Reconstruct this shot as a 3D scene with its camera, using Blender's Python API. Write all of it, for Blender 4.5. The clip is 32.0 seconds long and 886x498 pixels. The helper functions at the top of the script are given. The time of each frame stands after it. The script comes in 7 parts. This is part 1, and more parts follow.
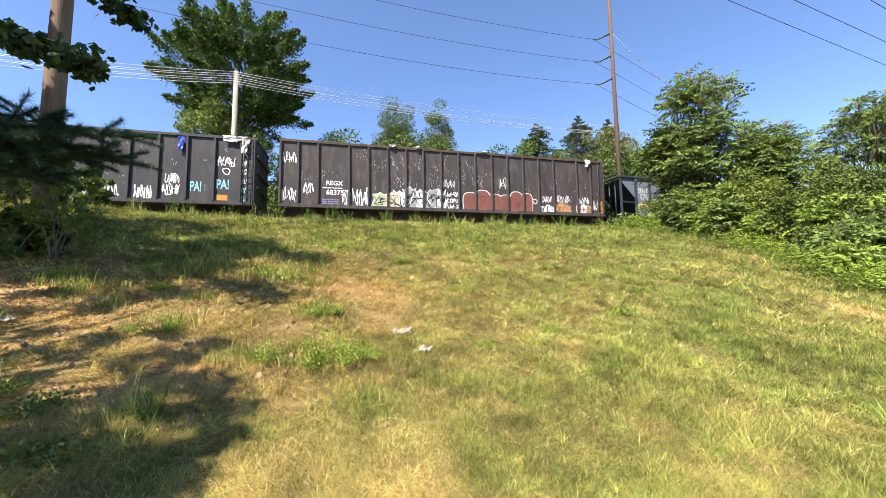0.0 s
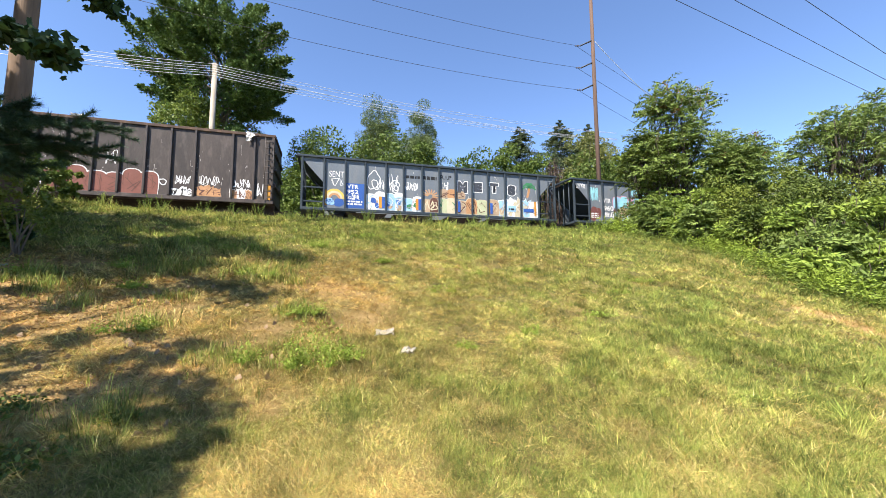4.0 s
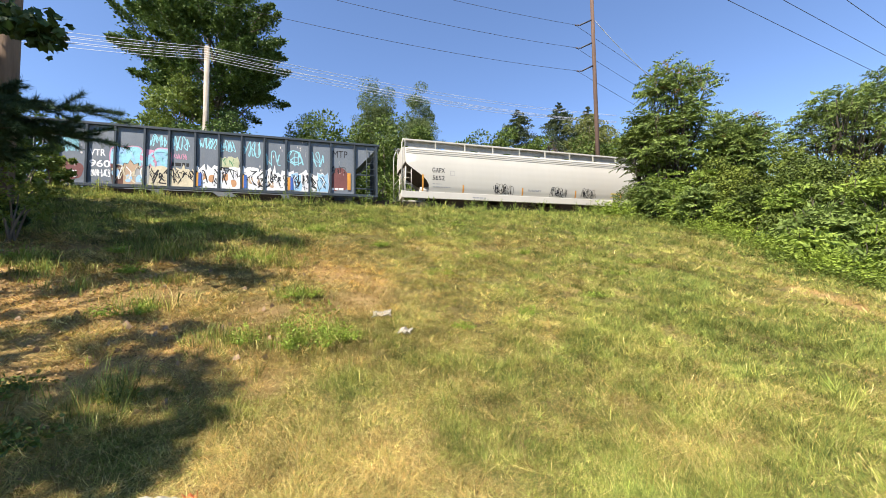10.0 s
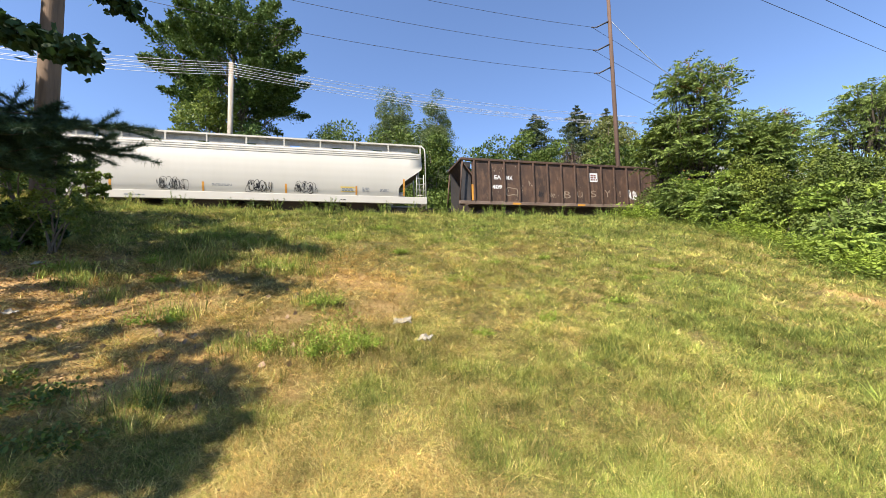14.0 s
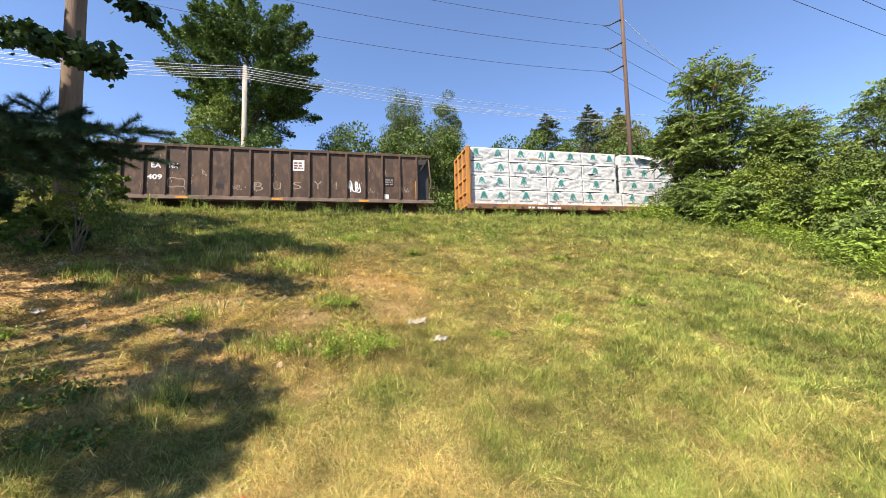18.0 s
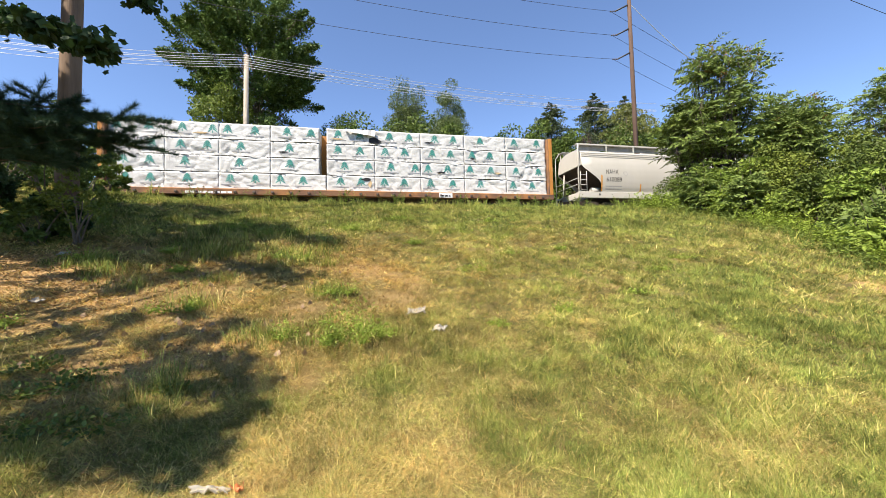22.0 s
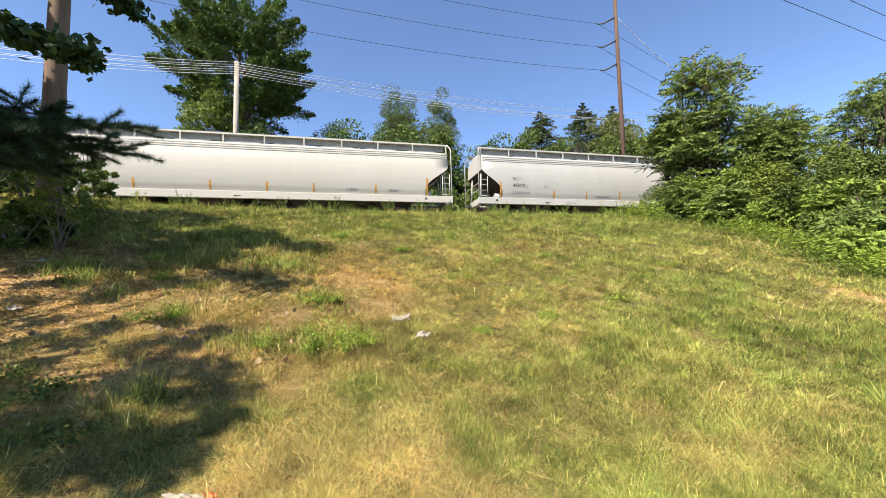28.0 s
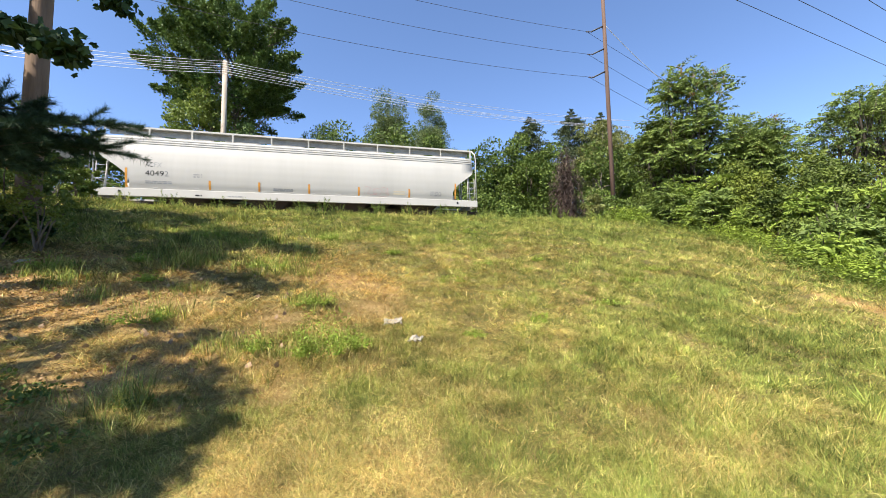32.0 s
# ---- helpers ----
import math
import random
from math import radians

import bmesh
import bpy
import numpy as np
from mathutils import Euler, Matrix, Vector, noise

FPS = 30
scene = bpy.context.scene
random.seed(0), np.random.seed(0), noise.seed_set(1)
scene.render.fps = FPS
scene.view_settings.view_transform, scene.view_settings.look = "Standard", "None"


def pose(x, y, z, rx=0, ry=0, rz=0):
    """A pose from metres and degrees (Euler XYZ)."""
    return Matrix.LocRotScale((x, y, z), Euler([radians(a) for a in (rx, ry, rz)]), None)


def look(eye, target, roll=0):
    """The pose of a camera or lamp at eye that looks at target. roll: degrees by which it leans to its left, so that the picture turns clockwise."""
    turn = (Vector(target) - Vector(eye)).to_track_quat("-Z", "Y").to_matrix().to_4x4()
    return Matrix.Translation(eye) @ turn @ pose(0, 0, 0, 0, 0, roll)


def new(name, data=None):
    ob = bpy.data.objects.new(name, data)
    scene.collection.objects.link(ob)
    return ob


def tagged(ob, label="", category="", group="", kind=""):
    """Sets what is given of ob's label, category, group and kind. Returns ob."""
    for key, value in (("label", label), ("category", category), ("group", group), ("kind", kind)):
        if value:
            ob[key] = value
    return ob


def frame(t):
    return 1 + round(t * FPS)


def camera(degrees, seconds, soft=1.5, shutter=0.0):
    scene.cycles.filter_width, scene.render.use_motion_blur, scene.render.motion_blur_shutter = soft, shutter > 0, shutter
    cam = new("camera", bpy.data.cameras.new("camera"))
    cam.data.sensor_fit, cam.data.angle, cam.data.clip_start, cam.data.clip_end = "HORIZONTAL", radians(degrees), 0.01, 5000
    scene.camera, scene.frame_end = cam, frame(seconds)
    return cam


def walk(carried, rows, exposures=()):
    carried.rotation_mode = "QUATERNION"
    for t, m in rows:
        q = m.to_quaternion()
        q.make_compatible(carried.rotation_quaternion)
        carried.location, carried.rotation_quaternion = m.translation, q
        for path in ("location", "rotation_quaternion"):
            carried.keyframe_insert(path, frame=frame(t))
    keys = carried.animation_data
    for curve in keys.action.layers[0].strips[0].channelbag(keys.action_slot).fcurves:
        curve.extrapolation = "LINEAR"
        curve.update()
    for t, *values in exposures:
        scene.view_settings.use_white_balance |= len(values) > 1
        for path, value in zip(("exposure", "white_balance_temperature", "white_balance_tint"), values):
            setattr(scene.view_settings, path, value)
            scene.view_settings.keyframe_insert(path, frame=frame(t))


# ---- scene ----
# ================= camera and its way =================
cam = camera(98.93, 32.0, soft=0.65)
PATH = [
    (0.0, 0.000, 0.000, 1.600, 95.55, 0.97, 0.09),
    (0.5, 0.000, 0.014, 1.608, 95.65, 0.87, -0.22),
    (1.0, -0.009, 0.001, 1.609, 95.80, 0.83, -0.43),
    (1.5, -0.010, -0.007, 1.598, 96.02, 0.91, -0.58),
    (2.0, -0.014, -0.009, 1.610, 96.18, 0.87, -0.75),
    (2.5, -0.017, -0.019, 1.615, 96.25, 0.80, -0.98),
    (3.0, -0.007, -0.019, 1.614, 96.27, 0.71, -1.39),
    (3.5, -0.025, -0.017, 1.622, 95.98, 0.53, -2.08),
    (5.5, -0.061, -0.032, 1.594, 94.64, 0.62, -4.11),
    (6.0, -0.079, -0.024, 1.587, 94.61, 0.84, -4.29),
    (6.5, -0.079, -0.028, 1.582, 94.76, 1.04, -4.44),
    (7.0, -0.078, -0.033, 1.577, 94.90, 1.15, -4.50),
    (7.5, -0.060, -0.045, 1.587, 94.93, 1.18, -4.02),
    (8.0, -0.054, -0.059, 1.574, 94.65, 1.11, -3.22),
    (8.5, -0.030, -0.058, 1.568, 94.07, 1.01, -2.64),
    (9.0, -0.022, -0.035, 1.561, 93.52, 1.01, -2.43),
    (9.5, -0.014, -0.004, 1.570, 93.25, 0.93, -2.72),
    (10.0, -0.001, -0.009, 1.561, 93.35, 0.89, -2.87),
    (10.5, 0.019, -0.015, 1.564, 93.59, 0.80, -2.65),
    (11.0, 0.013, -0.018, 1.560, 93.79, 0.70, -2.08),
    (11.5, -0.002, -0.009, 1.559, 93.93, 0.66, -1.57),
    (12.0, 0.009, -0.002, 1.564, 94.07, 0.75, -1.19),
    (12.5, 0.018, -0.002, 1.563, 94.25, 0.93, -0.88),
    (13.0, 0.010, -0.008, 1.559, 94.40, 1.15, -0.58),
    (13.5, -0.018, -0.013, 1.563, 94.38, 1.34, -0.37),
    (14.0, -0.011, -0.026, 1.572, 94.29, 1.47, -0.06),
    (14.5, -0.037, -0.027, 1.563, 94.26, 1.60, -0.06),
    (16.5, -0.097, -0.024, 1.582, 94.36, 1.43, 0.23),
    (17.0, -0.093, -0.028, 1.562, 94.34, 1.45, 0.77),
    (17.5, -0.086, -0.036, 1.581, 94.29, 1.48, 1.19),
    (18.0, -0.070, -0.030, 1.581, 94.42, 1.40, 1.48),
    (18.5, -0.047, -0.019, 1.578, 94.57, 1.30, 1.84),
    (19.0, -0.023, -0.009, 1.567, 94.78, 1.25, 2.26),
    (19.5, -0.019, 0.009, 1.563, 94.77, 1.14, 2.67),
    (20.0, -0.031, 0.018, 1.568, 94.50, 1.21, 2.85),
    (20.5, -0.039, 0.018, 1.569, 94.06, 1.34, 2.70),
    (21.0, -0.004, 0.012, 1.567, 93.51, 1.43, 2.54),
    (21.5, -0.008, 0.040, 1.548, 93.14, 1.39, 2.22),
    (22.0, -0.019, 0.036, 1.555, 93.05, 1.37, 2.02),
    (22.5, -0.024, 0.022, 1.559, 93.27, 1.41, 1.91),
    (23.0, 0.007, 0.016, 1.553, 93.60, 1.47, 1.73),
    (23.5, 0.039, 0.013, 1.559, 93.77, 1.58, 1.55),
    (24.0, 0.037, 0.019, 1.559, 93.76, 1.66, 1.32),
    (24.5, 0.036, 0.023, 1.558, 93.77, 1.76, 1.22),
    (25.0, 0.038, 0.009, 1.565, 93.83, 1.81, 1.24),
    (25.5, 0.037, 0.002, 1.563, 93.85, 1.81, 1.22),
    (27.5, 0.082, -0.017, 1.564, 93.98, 1.54, 0.93),
    (28.0, 0.089, -0.019, 1.555, 94.09, 1.39, 0.77),
    (28.5, 0.071, -0.031, 1.559, 94.20, 1.11, 0.75),
    (29.0, 0.041, -0.028, 1.557, 94.25, 0.91, 0.79),
    (29.5, 0.017, -0.032, 1.553, 94.30, 0.74, 0.59),
    (30.0, 0.034, -0.018, 1.557, 94.36, 0.71, 0.38),
    (30.5, 0.037, -0.002, 1.559, 94.52, 0.81, 0.02),
    (31.0, 0.042, -0.007, 1.565, 94.61, 0.94, -0.28),
    (31.5, 0.043, -0.005, 1.563, 94.67, 1.02, -0.58),
    (32.0, 0.030, -0.001, 1.560, 94.53, 1.08, -0.92),
]
walk(cam, [(t, pose(*p)) for t, *p in PATH], exposures=[(0.0, 1.45, 6300, 15), (6.0, 1.38, 6300, 14), (8.0, 1.29, 6300, 14), (11.0, 1.27, 6450, 15), (14.5, 1.30, 6450, 15), (17.0, 1.37, 6450, 15), (20.0, 1.16, 6500, 15), (21.5, 1.20, 6500, 15), (25.0, 1.19, 6500, 15), (28.0, 1.22, 6450, 14), (32.0, 1.32, 6350, 14)])

# ================= light =================
SUN_TO = Vector((-0.56, -0.67, 1.05)).normalized()
world = bpy.data.worlds.new("sky")
scene.world = world
world.use_nodes = True
wn = world.node_tree.nodes
sky = wn.new("ShaderNodeTexSky")
sky.sky_type, sky.sun_disc = "NISHITA", False
sky.sun_elevation = math.asin(SUN_TO.z)
sky.sun_rotation = math.atan2(SUN_TO.x, SUN_TO.y)
sky.altitude, sky.air_density, sky.dust_density, sky.ozone_density = 1500, 1.0, 0.1, 4.0
wn["Background"].inputs[1].default_value = 0.107
world.node_tree.links.new(sky.outputs[0], wn["Background"].inputs[0])
sun = new("sun", bpy.data.lights.new("sun", "SUN"))
sun.data.energy, sun.data.angle, sun.data.color = 5.0, radians(0.55), (1.0, 0.92, 0.76)
sun.matrix_basis = look(SUN_TO * 100, (0, 0, 0))

# ================= plan =================
AL = radians(14)                      # the track runs 14 degrees off square
U = Vector((math.cos(AL), math.sin(AL), 0))
NV = Vector((-math.sin(AL), math.cos(AL), 0))
TRACK, RAIL = 23.3, 4.95              # track centre and top of rail
SIDE = 1.5                            # half the width of a car
rng = np.random.default_rng(7)


def tr(s, n, z=0.0):
    return U * s + NV * n + Vector((0, 0, z))


def sn(x, y):
    return x * U.x + y * U.y, x * NV.x + y * NV.y


def soft(x, w=0.8):
    return w * np.logaddexp(0, x / w)


def step(x):
    x = np.clip(x, 0, 1)
    return x * x * (3 - 2 * x)


def wob(x, y, k, seed=0.0):
    """A smooth, cheap wobble of about -1 to 1."""
    return (np.sin(x * k + 1.7 + seed) * np.cos(y * k * 1.13 + 0.6 * seed) + np.sin((x * 0.63 - y * 0.81) * k * 1.9 + 2.1 * seed)
            + 0.6 * np.sin((x * 0.9 + y * 0.45) * k * 3.3 + seed)) / 2.2


def gz(x, y):
    """Height of the ground."""
    s, n = sn(x, y)
    z = 0.305 * (soft(n - 2.2) - soft(n - 17.6)) - 0.5 * step((n - 19.3) / 2.2)
    z = z + 0.9 * np.exp(-(((s + 14) / 6) ** 2) - ((n - 15) / 4.5) ** 2)
    near = np.exp(-((n - 9) / 12) ** 2)
    return z + near * (0.07 * wob(x, y, 0.55) + 0.03 * wob(x, y, 1.9, 2.0))


# ================= materials =================
def material(name, col, col2=None, rough=0.8, scale=2.0, fine=40.0, bump=0.15, metal=0.0, island=0.0, obj=0.0, trans=0.0, spec=0.3, streak=0.0, dirt=None, dirt_amount=0.0, dist=0.02, tint=False, patch=None, vary=0.5):
    m = bpy.data.materials.new(name)
    m.use_nodes = True
    nt = m.node_tree
    N, L = nt.nodes, nt.links
    bsdf = N["Principled BSDF"]
    col2 = col2 or tuple(c * 0.7 for c in col)
    co = N.new("ShaderNodeTexCoord")
    vec = co.outputs["Object"]
    if streak:
        mp = N.new("ShaderNodeMapping")
        mp.inputs["Scale"].default_value = (1, 1, 1 / streak)
        L.new(vec, mp.inputs[0])
        vec = mp.outputs[0]
    a, b = N.new("ShaderNodeTexNoise"), N.new("ShaderNodeTexNoise")
    a.inputs["Scale"].default_value, b.inputs["Scale"].default_value = scale, fine
    a.inputs["Detail"].default_value, b.inputs["Detail"].default_value = 5, 3
    L.new(vec, a.inputs["Vector"]), L.new(vec, b.inputs["Vector"])
    ramp = N.new("ShaderNodeMapRange")
    ramp.inputs[1].default_value, ramp.inputs[2].default_value = 0.35, 0.68
    L.new(a.outputs[0], ramp.inputs[0])
    mix = N.new("ShaderNodeMix")
    mix.data_type = "RGBA"
    mix.inputs[6].default_value, mix.inputs[7].default_value = (*col, 1), (*col2, 1)
    L.new(ramp.outputs[0], mix.inputs[0])
    out = mix.outputs[2]
    if dirt:
        r2 = N.new("ShaderNodeMapRange")
        r2.inputs[1].default_value, r2.inputs[2].default_value = 0.5, 0.72
        r2.inputs[4].default_value = dirt_amount
        c = N.new("ShaderNodeTexNoise")
        c.inputs["Scale"].default_value, c.inputs["Detail"].default_value = scale * 2.7, 8
        L.new(vec, c.inputs["Vector"]), L.new(c.outputs[0], r2.inputs[0])
        mx = N.new("ShaderNodeMix")
        mx.data_type = "RGBA"
        mx.inputs[7].default_value = (*dirt, 1)
        L.new(out, mx.inputs[6]), L.new(r2.outputs[0], mx.inputs[0])
        out = mx.outputs[2]
    if patch:
        at, mx = N.new("ShaderNodeAttribute"), N.new("ShaderNodeMix")
        at.attribute_name, mx.data_type = "bare", "RGBA"
        mx.inputs[7].default_value = (*patch, 1)
        L.new(out, mx.inputs[6]), L.new(at.outputs["Fac"], mx.inputs[0])
        out = mx.outputs[2]
    val = N.new("ShaderNodeMath")
    val.operation = "MULTIPLY_ADD"
    L.new(b.outputs[0], val.inputs[0])
    val.inputs[1].default_value, val.inputs[2].default_value = vary, 1 - vary / 2
    last = val.outputs[0]
    for amount, node, sock in ((island, "ShaderNodeNewGeometry", "Random Per Island"), (obj, "ShaderNodeObjectInfo", "Random")):
        if amount:
            g, ma, mu = N.new(node), N.new("ShaderNodeMath"), N.new("ShaderNodeMath")
            ma.operation, mu.operation = "MULTIPLY_ADD", "MULTIPLY"
            ma.inputs[1].default_value, ma.inputs[2].default_value = 2 * amount, 1 - amount
            L.new(g.outputs[sock], ma.inputs[0]), L.new(ma.outputs[0], mu.inputs[0]), L.new(last, mu.inputs[1])
            last = mu.outputs[0]
    if tint:
        at, mu = N.new("ShaderNodeAttribute"), N.new("ShaderNodeMath")
        at.attribute_name, mu.operation = "tint", "MULTIPLY"
        L.new(at.outputs["Fac"], mu.inputs[0]), L.new(last, mu.inputs[1])
        last = mu.outputs[0]
    hsv = N.new("ShaderNodeHueSaturation")
    L.new(out, hsv.inputs["Color"]), L.new(last, hsv.inputs["Value"])
    L.new(hsv.outputs[0], bsdf.inputs["Base Color"])
    bsdf.inputs["Roughness"].default_value, bsdf.inputs["Metallic"].default_value = rough, metal
    bsdf.inputs["Specular IOR Level"].default_value = spec
    if bump:
        bp = N.new("ShaderNodeBump")
        bp.inputs["Strength"].default_value, bp.inputs["Distance"].default_value = bump, dist
        L.new(b.outputs[0], bp.inputs["Height"]), L.new(bp.outputs[0], bsdf.inputs["Normal"])
    if trans:
        t, ms = N.new("ShaderNodeBsdfTranslucent"), N.new("ShaderNodeMixShader")
        ms.inputs[0].default_value = trans
        L.new(hsv.outputs[0], t.inputs[0]), L.new(bsdf.outputs[0], ms.inputs[1]), L.new(t.outputs[0], ms.inputs[2])
        L.new(ms.outputs[0], N["Material Output"].inputs[0])
    return m


def leaf_mat(name, col, col2, island=0.3, trans=0.25):
    return material(name, col, col2, rough=0.55, scale=1.1, fine=3.5, bump=0, island=island, trans=trans, spec=0.2, vary=0.7)


M_MAPLE = leaf_mat("maple_leaf", (0.12, 0.18, 0.042), (0.055, 0.098, 0.025), island=0.3, trans=0.15)
M_POPLAR = leaf_mat("poplar_leaf", (0.15, 0.19, 0.07), (0.085, 0.125, 0.045))
M_WOODS = leaf_mat("woods_leaf", (0.13, 0.18, 0.033), (0.065, 0.105, 0.022), island=0.22, trans=0.18)
M_OLIVE = leaf_mat("olive_leaf", (0.21, 0.22, 0.07), (0.14, 0.165, 0.05))
M_CONIFER = leaf_mat("conifer_leaf", (0.095, 0.12, 0.05), (0.055, 0.078, 0.034), trans=0.1)
M_PINE = leaf_mat("pine_needle", (0.045, 0.085, 0.045), (0.03, 0.06, 0.03), trans=0.15)
M_AIL = leaf_mat("frond_leaf", (0.18, 0.24, 0.055), (0.085, 0.125, 0.028), island=0.24, trans=0.18)
M_AILR = leaf_mat("rusty_seed", (0.30, 0.16, 0.05), (0.24, 0.15, 0.05))
M_BUSH = leaf_mat("bush_leaf", (0.125, 0.165, 0.028), (0.042, 0.066, 0.013), island=0.2, trans=0.1)
M_SUMAC = leaf_mat("sumac_leaf", (0.235, 0.305, 0.05), (0.13, 0.195, 0.032), island=0.22, trans=0.18)
M_VINE = leaf_mat("vine_leaf", (0.175, 0.212, 0.032), (0.075, 0.105, 0.017), island=0.2, trans=0.1)
M_OAK = leaf_mat("oak_leaf", (0.038, 0.07, 0.02), (0.022, 0.048, 0.013))
M_DEAD = leaf_mat("dead_vine", (0.085, 0.058, 0.045), (0.05, 0.036, 0.03), trans=0.1)
M_WEED = leaf_mat("weed_leaf", (0.25, 0.33, 0.045), (0.18, 0.25, 0.035))
M_LIMELEAF = leaf_mat("lime_leaf", (0.17, 0.215, 0.04), (0.105, 0.15, 0.03))
M_BARK = material("bark", (0.17, 0.14, 0.11), (0.09, 0.075, 0.06), rough=0.95, scale=3, fine=30, bump=0.6, streak=5)
M_STEM = material("sapling_bark", (0.075, 0.062, 0.045), (0.045, 0.038, 0.03), rough=0.95, scale=3, fine=30, bump=0.4, streak=5)
M_POLE = material("pole_wood", (0.20, 0.14, 0.098), (0.115, 0.08, 0.058), rough=0.9, scale=4, fine=30, bump=0.4, streak=12)
M_POLE_DARK = material("creosote_pole", (0.12, 0.075, 0.055), (0.08, 0.052, 0.04), rough=0.9, scale=4, fine=30, bump=0.3, streak=12)
M_POLE_OLD = material("grey_pole_wood", (0.43, 0.375, 0.30), (0.25, 0.21, 0.165), rough=0.9, scale=7, fine=30, bump=0.3, streak=12)
M_WIRE = material("dark_wire", (0.05, 0.05, 0.055), rough=0.5, bump=0)
M_WIRE_L = material("pale_cable", (0.62, 0.62, 0.62), (0.5, 0.5, 0.5), rough=0.35, bump=0)
M_STEEL = material("rusty_steel", (0.10, 0.07, 0.055), (0.06, 0.05, 0.045), rough=0.7, scale=5)
M_RAIL = material("rail_steel", (0.16, 0.11, 0.085), (0.10, 0.07, 0.055), rough=0.5, metal=0.3)
M_TIE = material("creosote_wood", (0.09, 0.07, 0.055), (0.06, 0.05, 0.04), rough=0.95, obj=0.3, streak=0)
M_BALLAST = material("ballast", (0.30, 0.28, 0.26), (0.16, 0.15, 0.14), rough=0.95, scale=6, fine=45, bump=1.0)
M_DARK = material("underframe", (0.035, 0.03, 0.028), (0.05, 0.035, 0.03), rough=0.85)
M_GOND_BLACK = material("black_car_paint", (0.032, 0.031, 0.034), (0.05, 0.046, 0.045), rough=0.6, scale=1.2, fine=25, dirt=(0.12, 0.10, 0.09), dirt_amount=0.25, streak=3)
M_GOND_BROWN = material("brown_black_paint", (0.062, 0.050, 0.046), (0.040, 0.034, 0.033), rough=0.65, scale=1.2, fine=25, dirt=(0.16, 0.13, 0.115), dirt_amount=0.35, streak=3)
M_GOND_RUST = material("rusty_brown_paint", (0.085, 0.05, 0.034), (0.048, 0.032, 0.025), rough=0.75, scale=1.2, fine=25, dirt=(0.20, 0.115, 0.07), dirt_amount=0.5, streak=2)
M_BLUE = material("blue_grey_paint", (0.15, 0.172, 0.20), (0.118, 0.138, 0.165), rough=0.6, scale=0.9, fine=25, dirt=(0.20, 0.205, 0.20), dirt_amount=0.35, streak=3)
M_BLUE_D = material("dark_blue_paint", (0.026, 0.038, 0.05), (0.034, 0.044, 0.054), rough=0.55, scale=1.5)
M_WHITE = material("off_white_paint", (0.45, 0.43, 0.38), (0.43, 0.41, 0.36), rough=0.55, scale=0.5, fine=5, bump=0.0, dirt=(0.44, 0.41, 0.36), dirt_amount=0.12, streak=9, vary=0.06)
M_GREYW = material("grey_white_paint", (0.425, 0.415, 0.385), (0.395, 0.385, 0.355), rough=0.55, scale=0.6, fine=5, bump=0.0, dirt=(0.36, 0.34, 0.32), dirt_amount=0.25, streak=9, vary=0.08)
M_GREY = material("galvanised_grey", (0.33, 0.33, 0.32), (0.25, 0.25, 0.24), rough=0.6, scale=3)
M_ORANGE = material("orange_reflector", (0.56, 0.26, 0.04), (0.44, 0.20, 0.035), rough=0.5, scale=3)
M_YELLOW = material("orange_yellow_paint", (0.50, 0.23, 0.045), (0.34, 0.14, 0.03), rough=0.6, scale=1.5, dirt=(0.22, 0.11, 0.05), dirt_amount=0.6, streak=4)
M_SILL = material("rusty_orange_sill", (0.30, 0.14, 0.05), (0.10, 0.06, 0.045), rough=0.8, scale=0.9, dirt=(0.06, 0.045, 0.04), dirt_amount=0.7)
M_SILL_DUSTY = material("dusty_brown_sill", (0.19, 0.14, 0.11), (0.12, 0.085, 0.065), rough=0.85, scale=1.5)
M_WRAP = material("white_wrap", (0.51, 0.51, 0.495), (0.44, 0.44, 0.425), rough=0.45, scale=2.2, fine=7, bump=0.35, dist=0.05, obj=0.05)
M_LUMBER = material("sawn_lumber", (0.50, 0.38, 0.22), (0.36, 0.26, 0.15), rough=0.9, scale=3, fine=40, streak=0)
M_TREE_TEAL = material("teal_print", (0.03, 0.20, 0.17), (0.04, 0.25, 0.22), rough=0.5)
M_INK = material("black_ink", (0.02, 0.02, 0.022), rough=0.6)
M_GREYINK = material("grey_ink", (0.26, 0.27, 0.28), rough=0.6)



def paint(name, *col):
    return material(name, col, tuple(c * 0.82 for c in col), rough=0.55, scale=2.5, fine=18, bump=0.05)


P_WHITE, P_CREAM, P_CYAN = paint("white_spray", 0.72, 0.72, 0.72), paint("cream_spray", 0.57, 0.50, 0.35), paint("cyan_spray", 0.27, 0.57, 0.64)
P_RED, P_ORANGE, P_BLUE = paint("dull_red_spray", 0.20, 0.075, 0.055), paint("orange_spray", 0.47, 0.25, 0.12), paint("blue_spray", 0.035, 0.10, 0.34)
P_TAN, P_PINK, P_LIME = paint("tan_spray", 0.42, 0.30, 0.20), paint("pink_spray", 0.55, 0.26, 0.36), paint("lime_spray", 0.45, 0.48, 0.30)
P_LBLUE, P_BROWN, P_GREEN = paint("light_blue_spray", 0.30, 0.50, 0.68), paint("brown_spray", 0.12, 0.055, 0.04), paint("green_spray", 0.05, 0.20, 0.09)
P_BLACK, P_YEL, P_MAROON = paint("black_spray", 0.018, 0.018, 0.02), paint("yellow_plate", 0.62, 0.46, 0.10), paint("maroon_patch", 0.16, 0.06, 0.055)
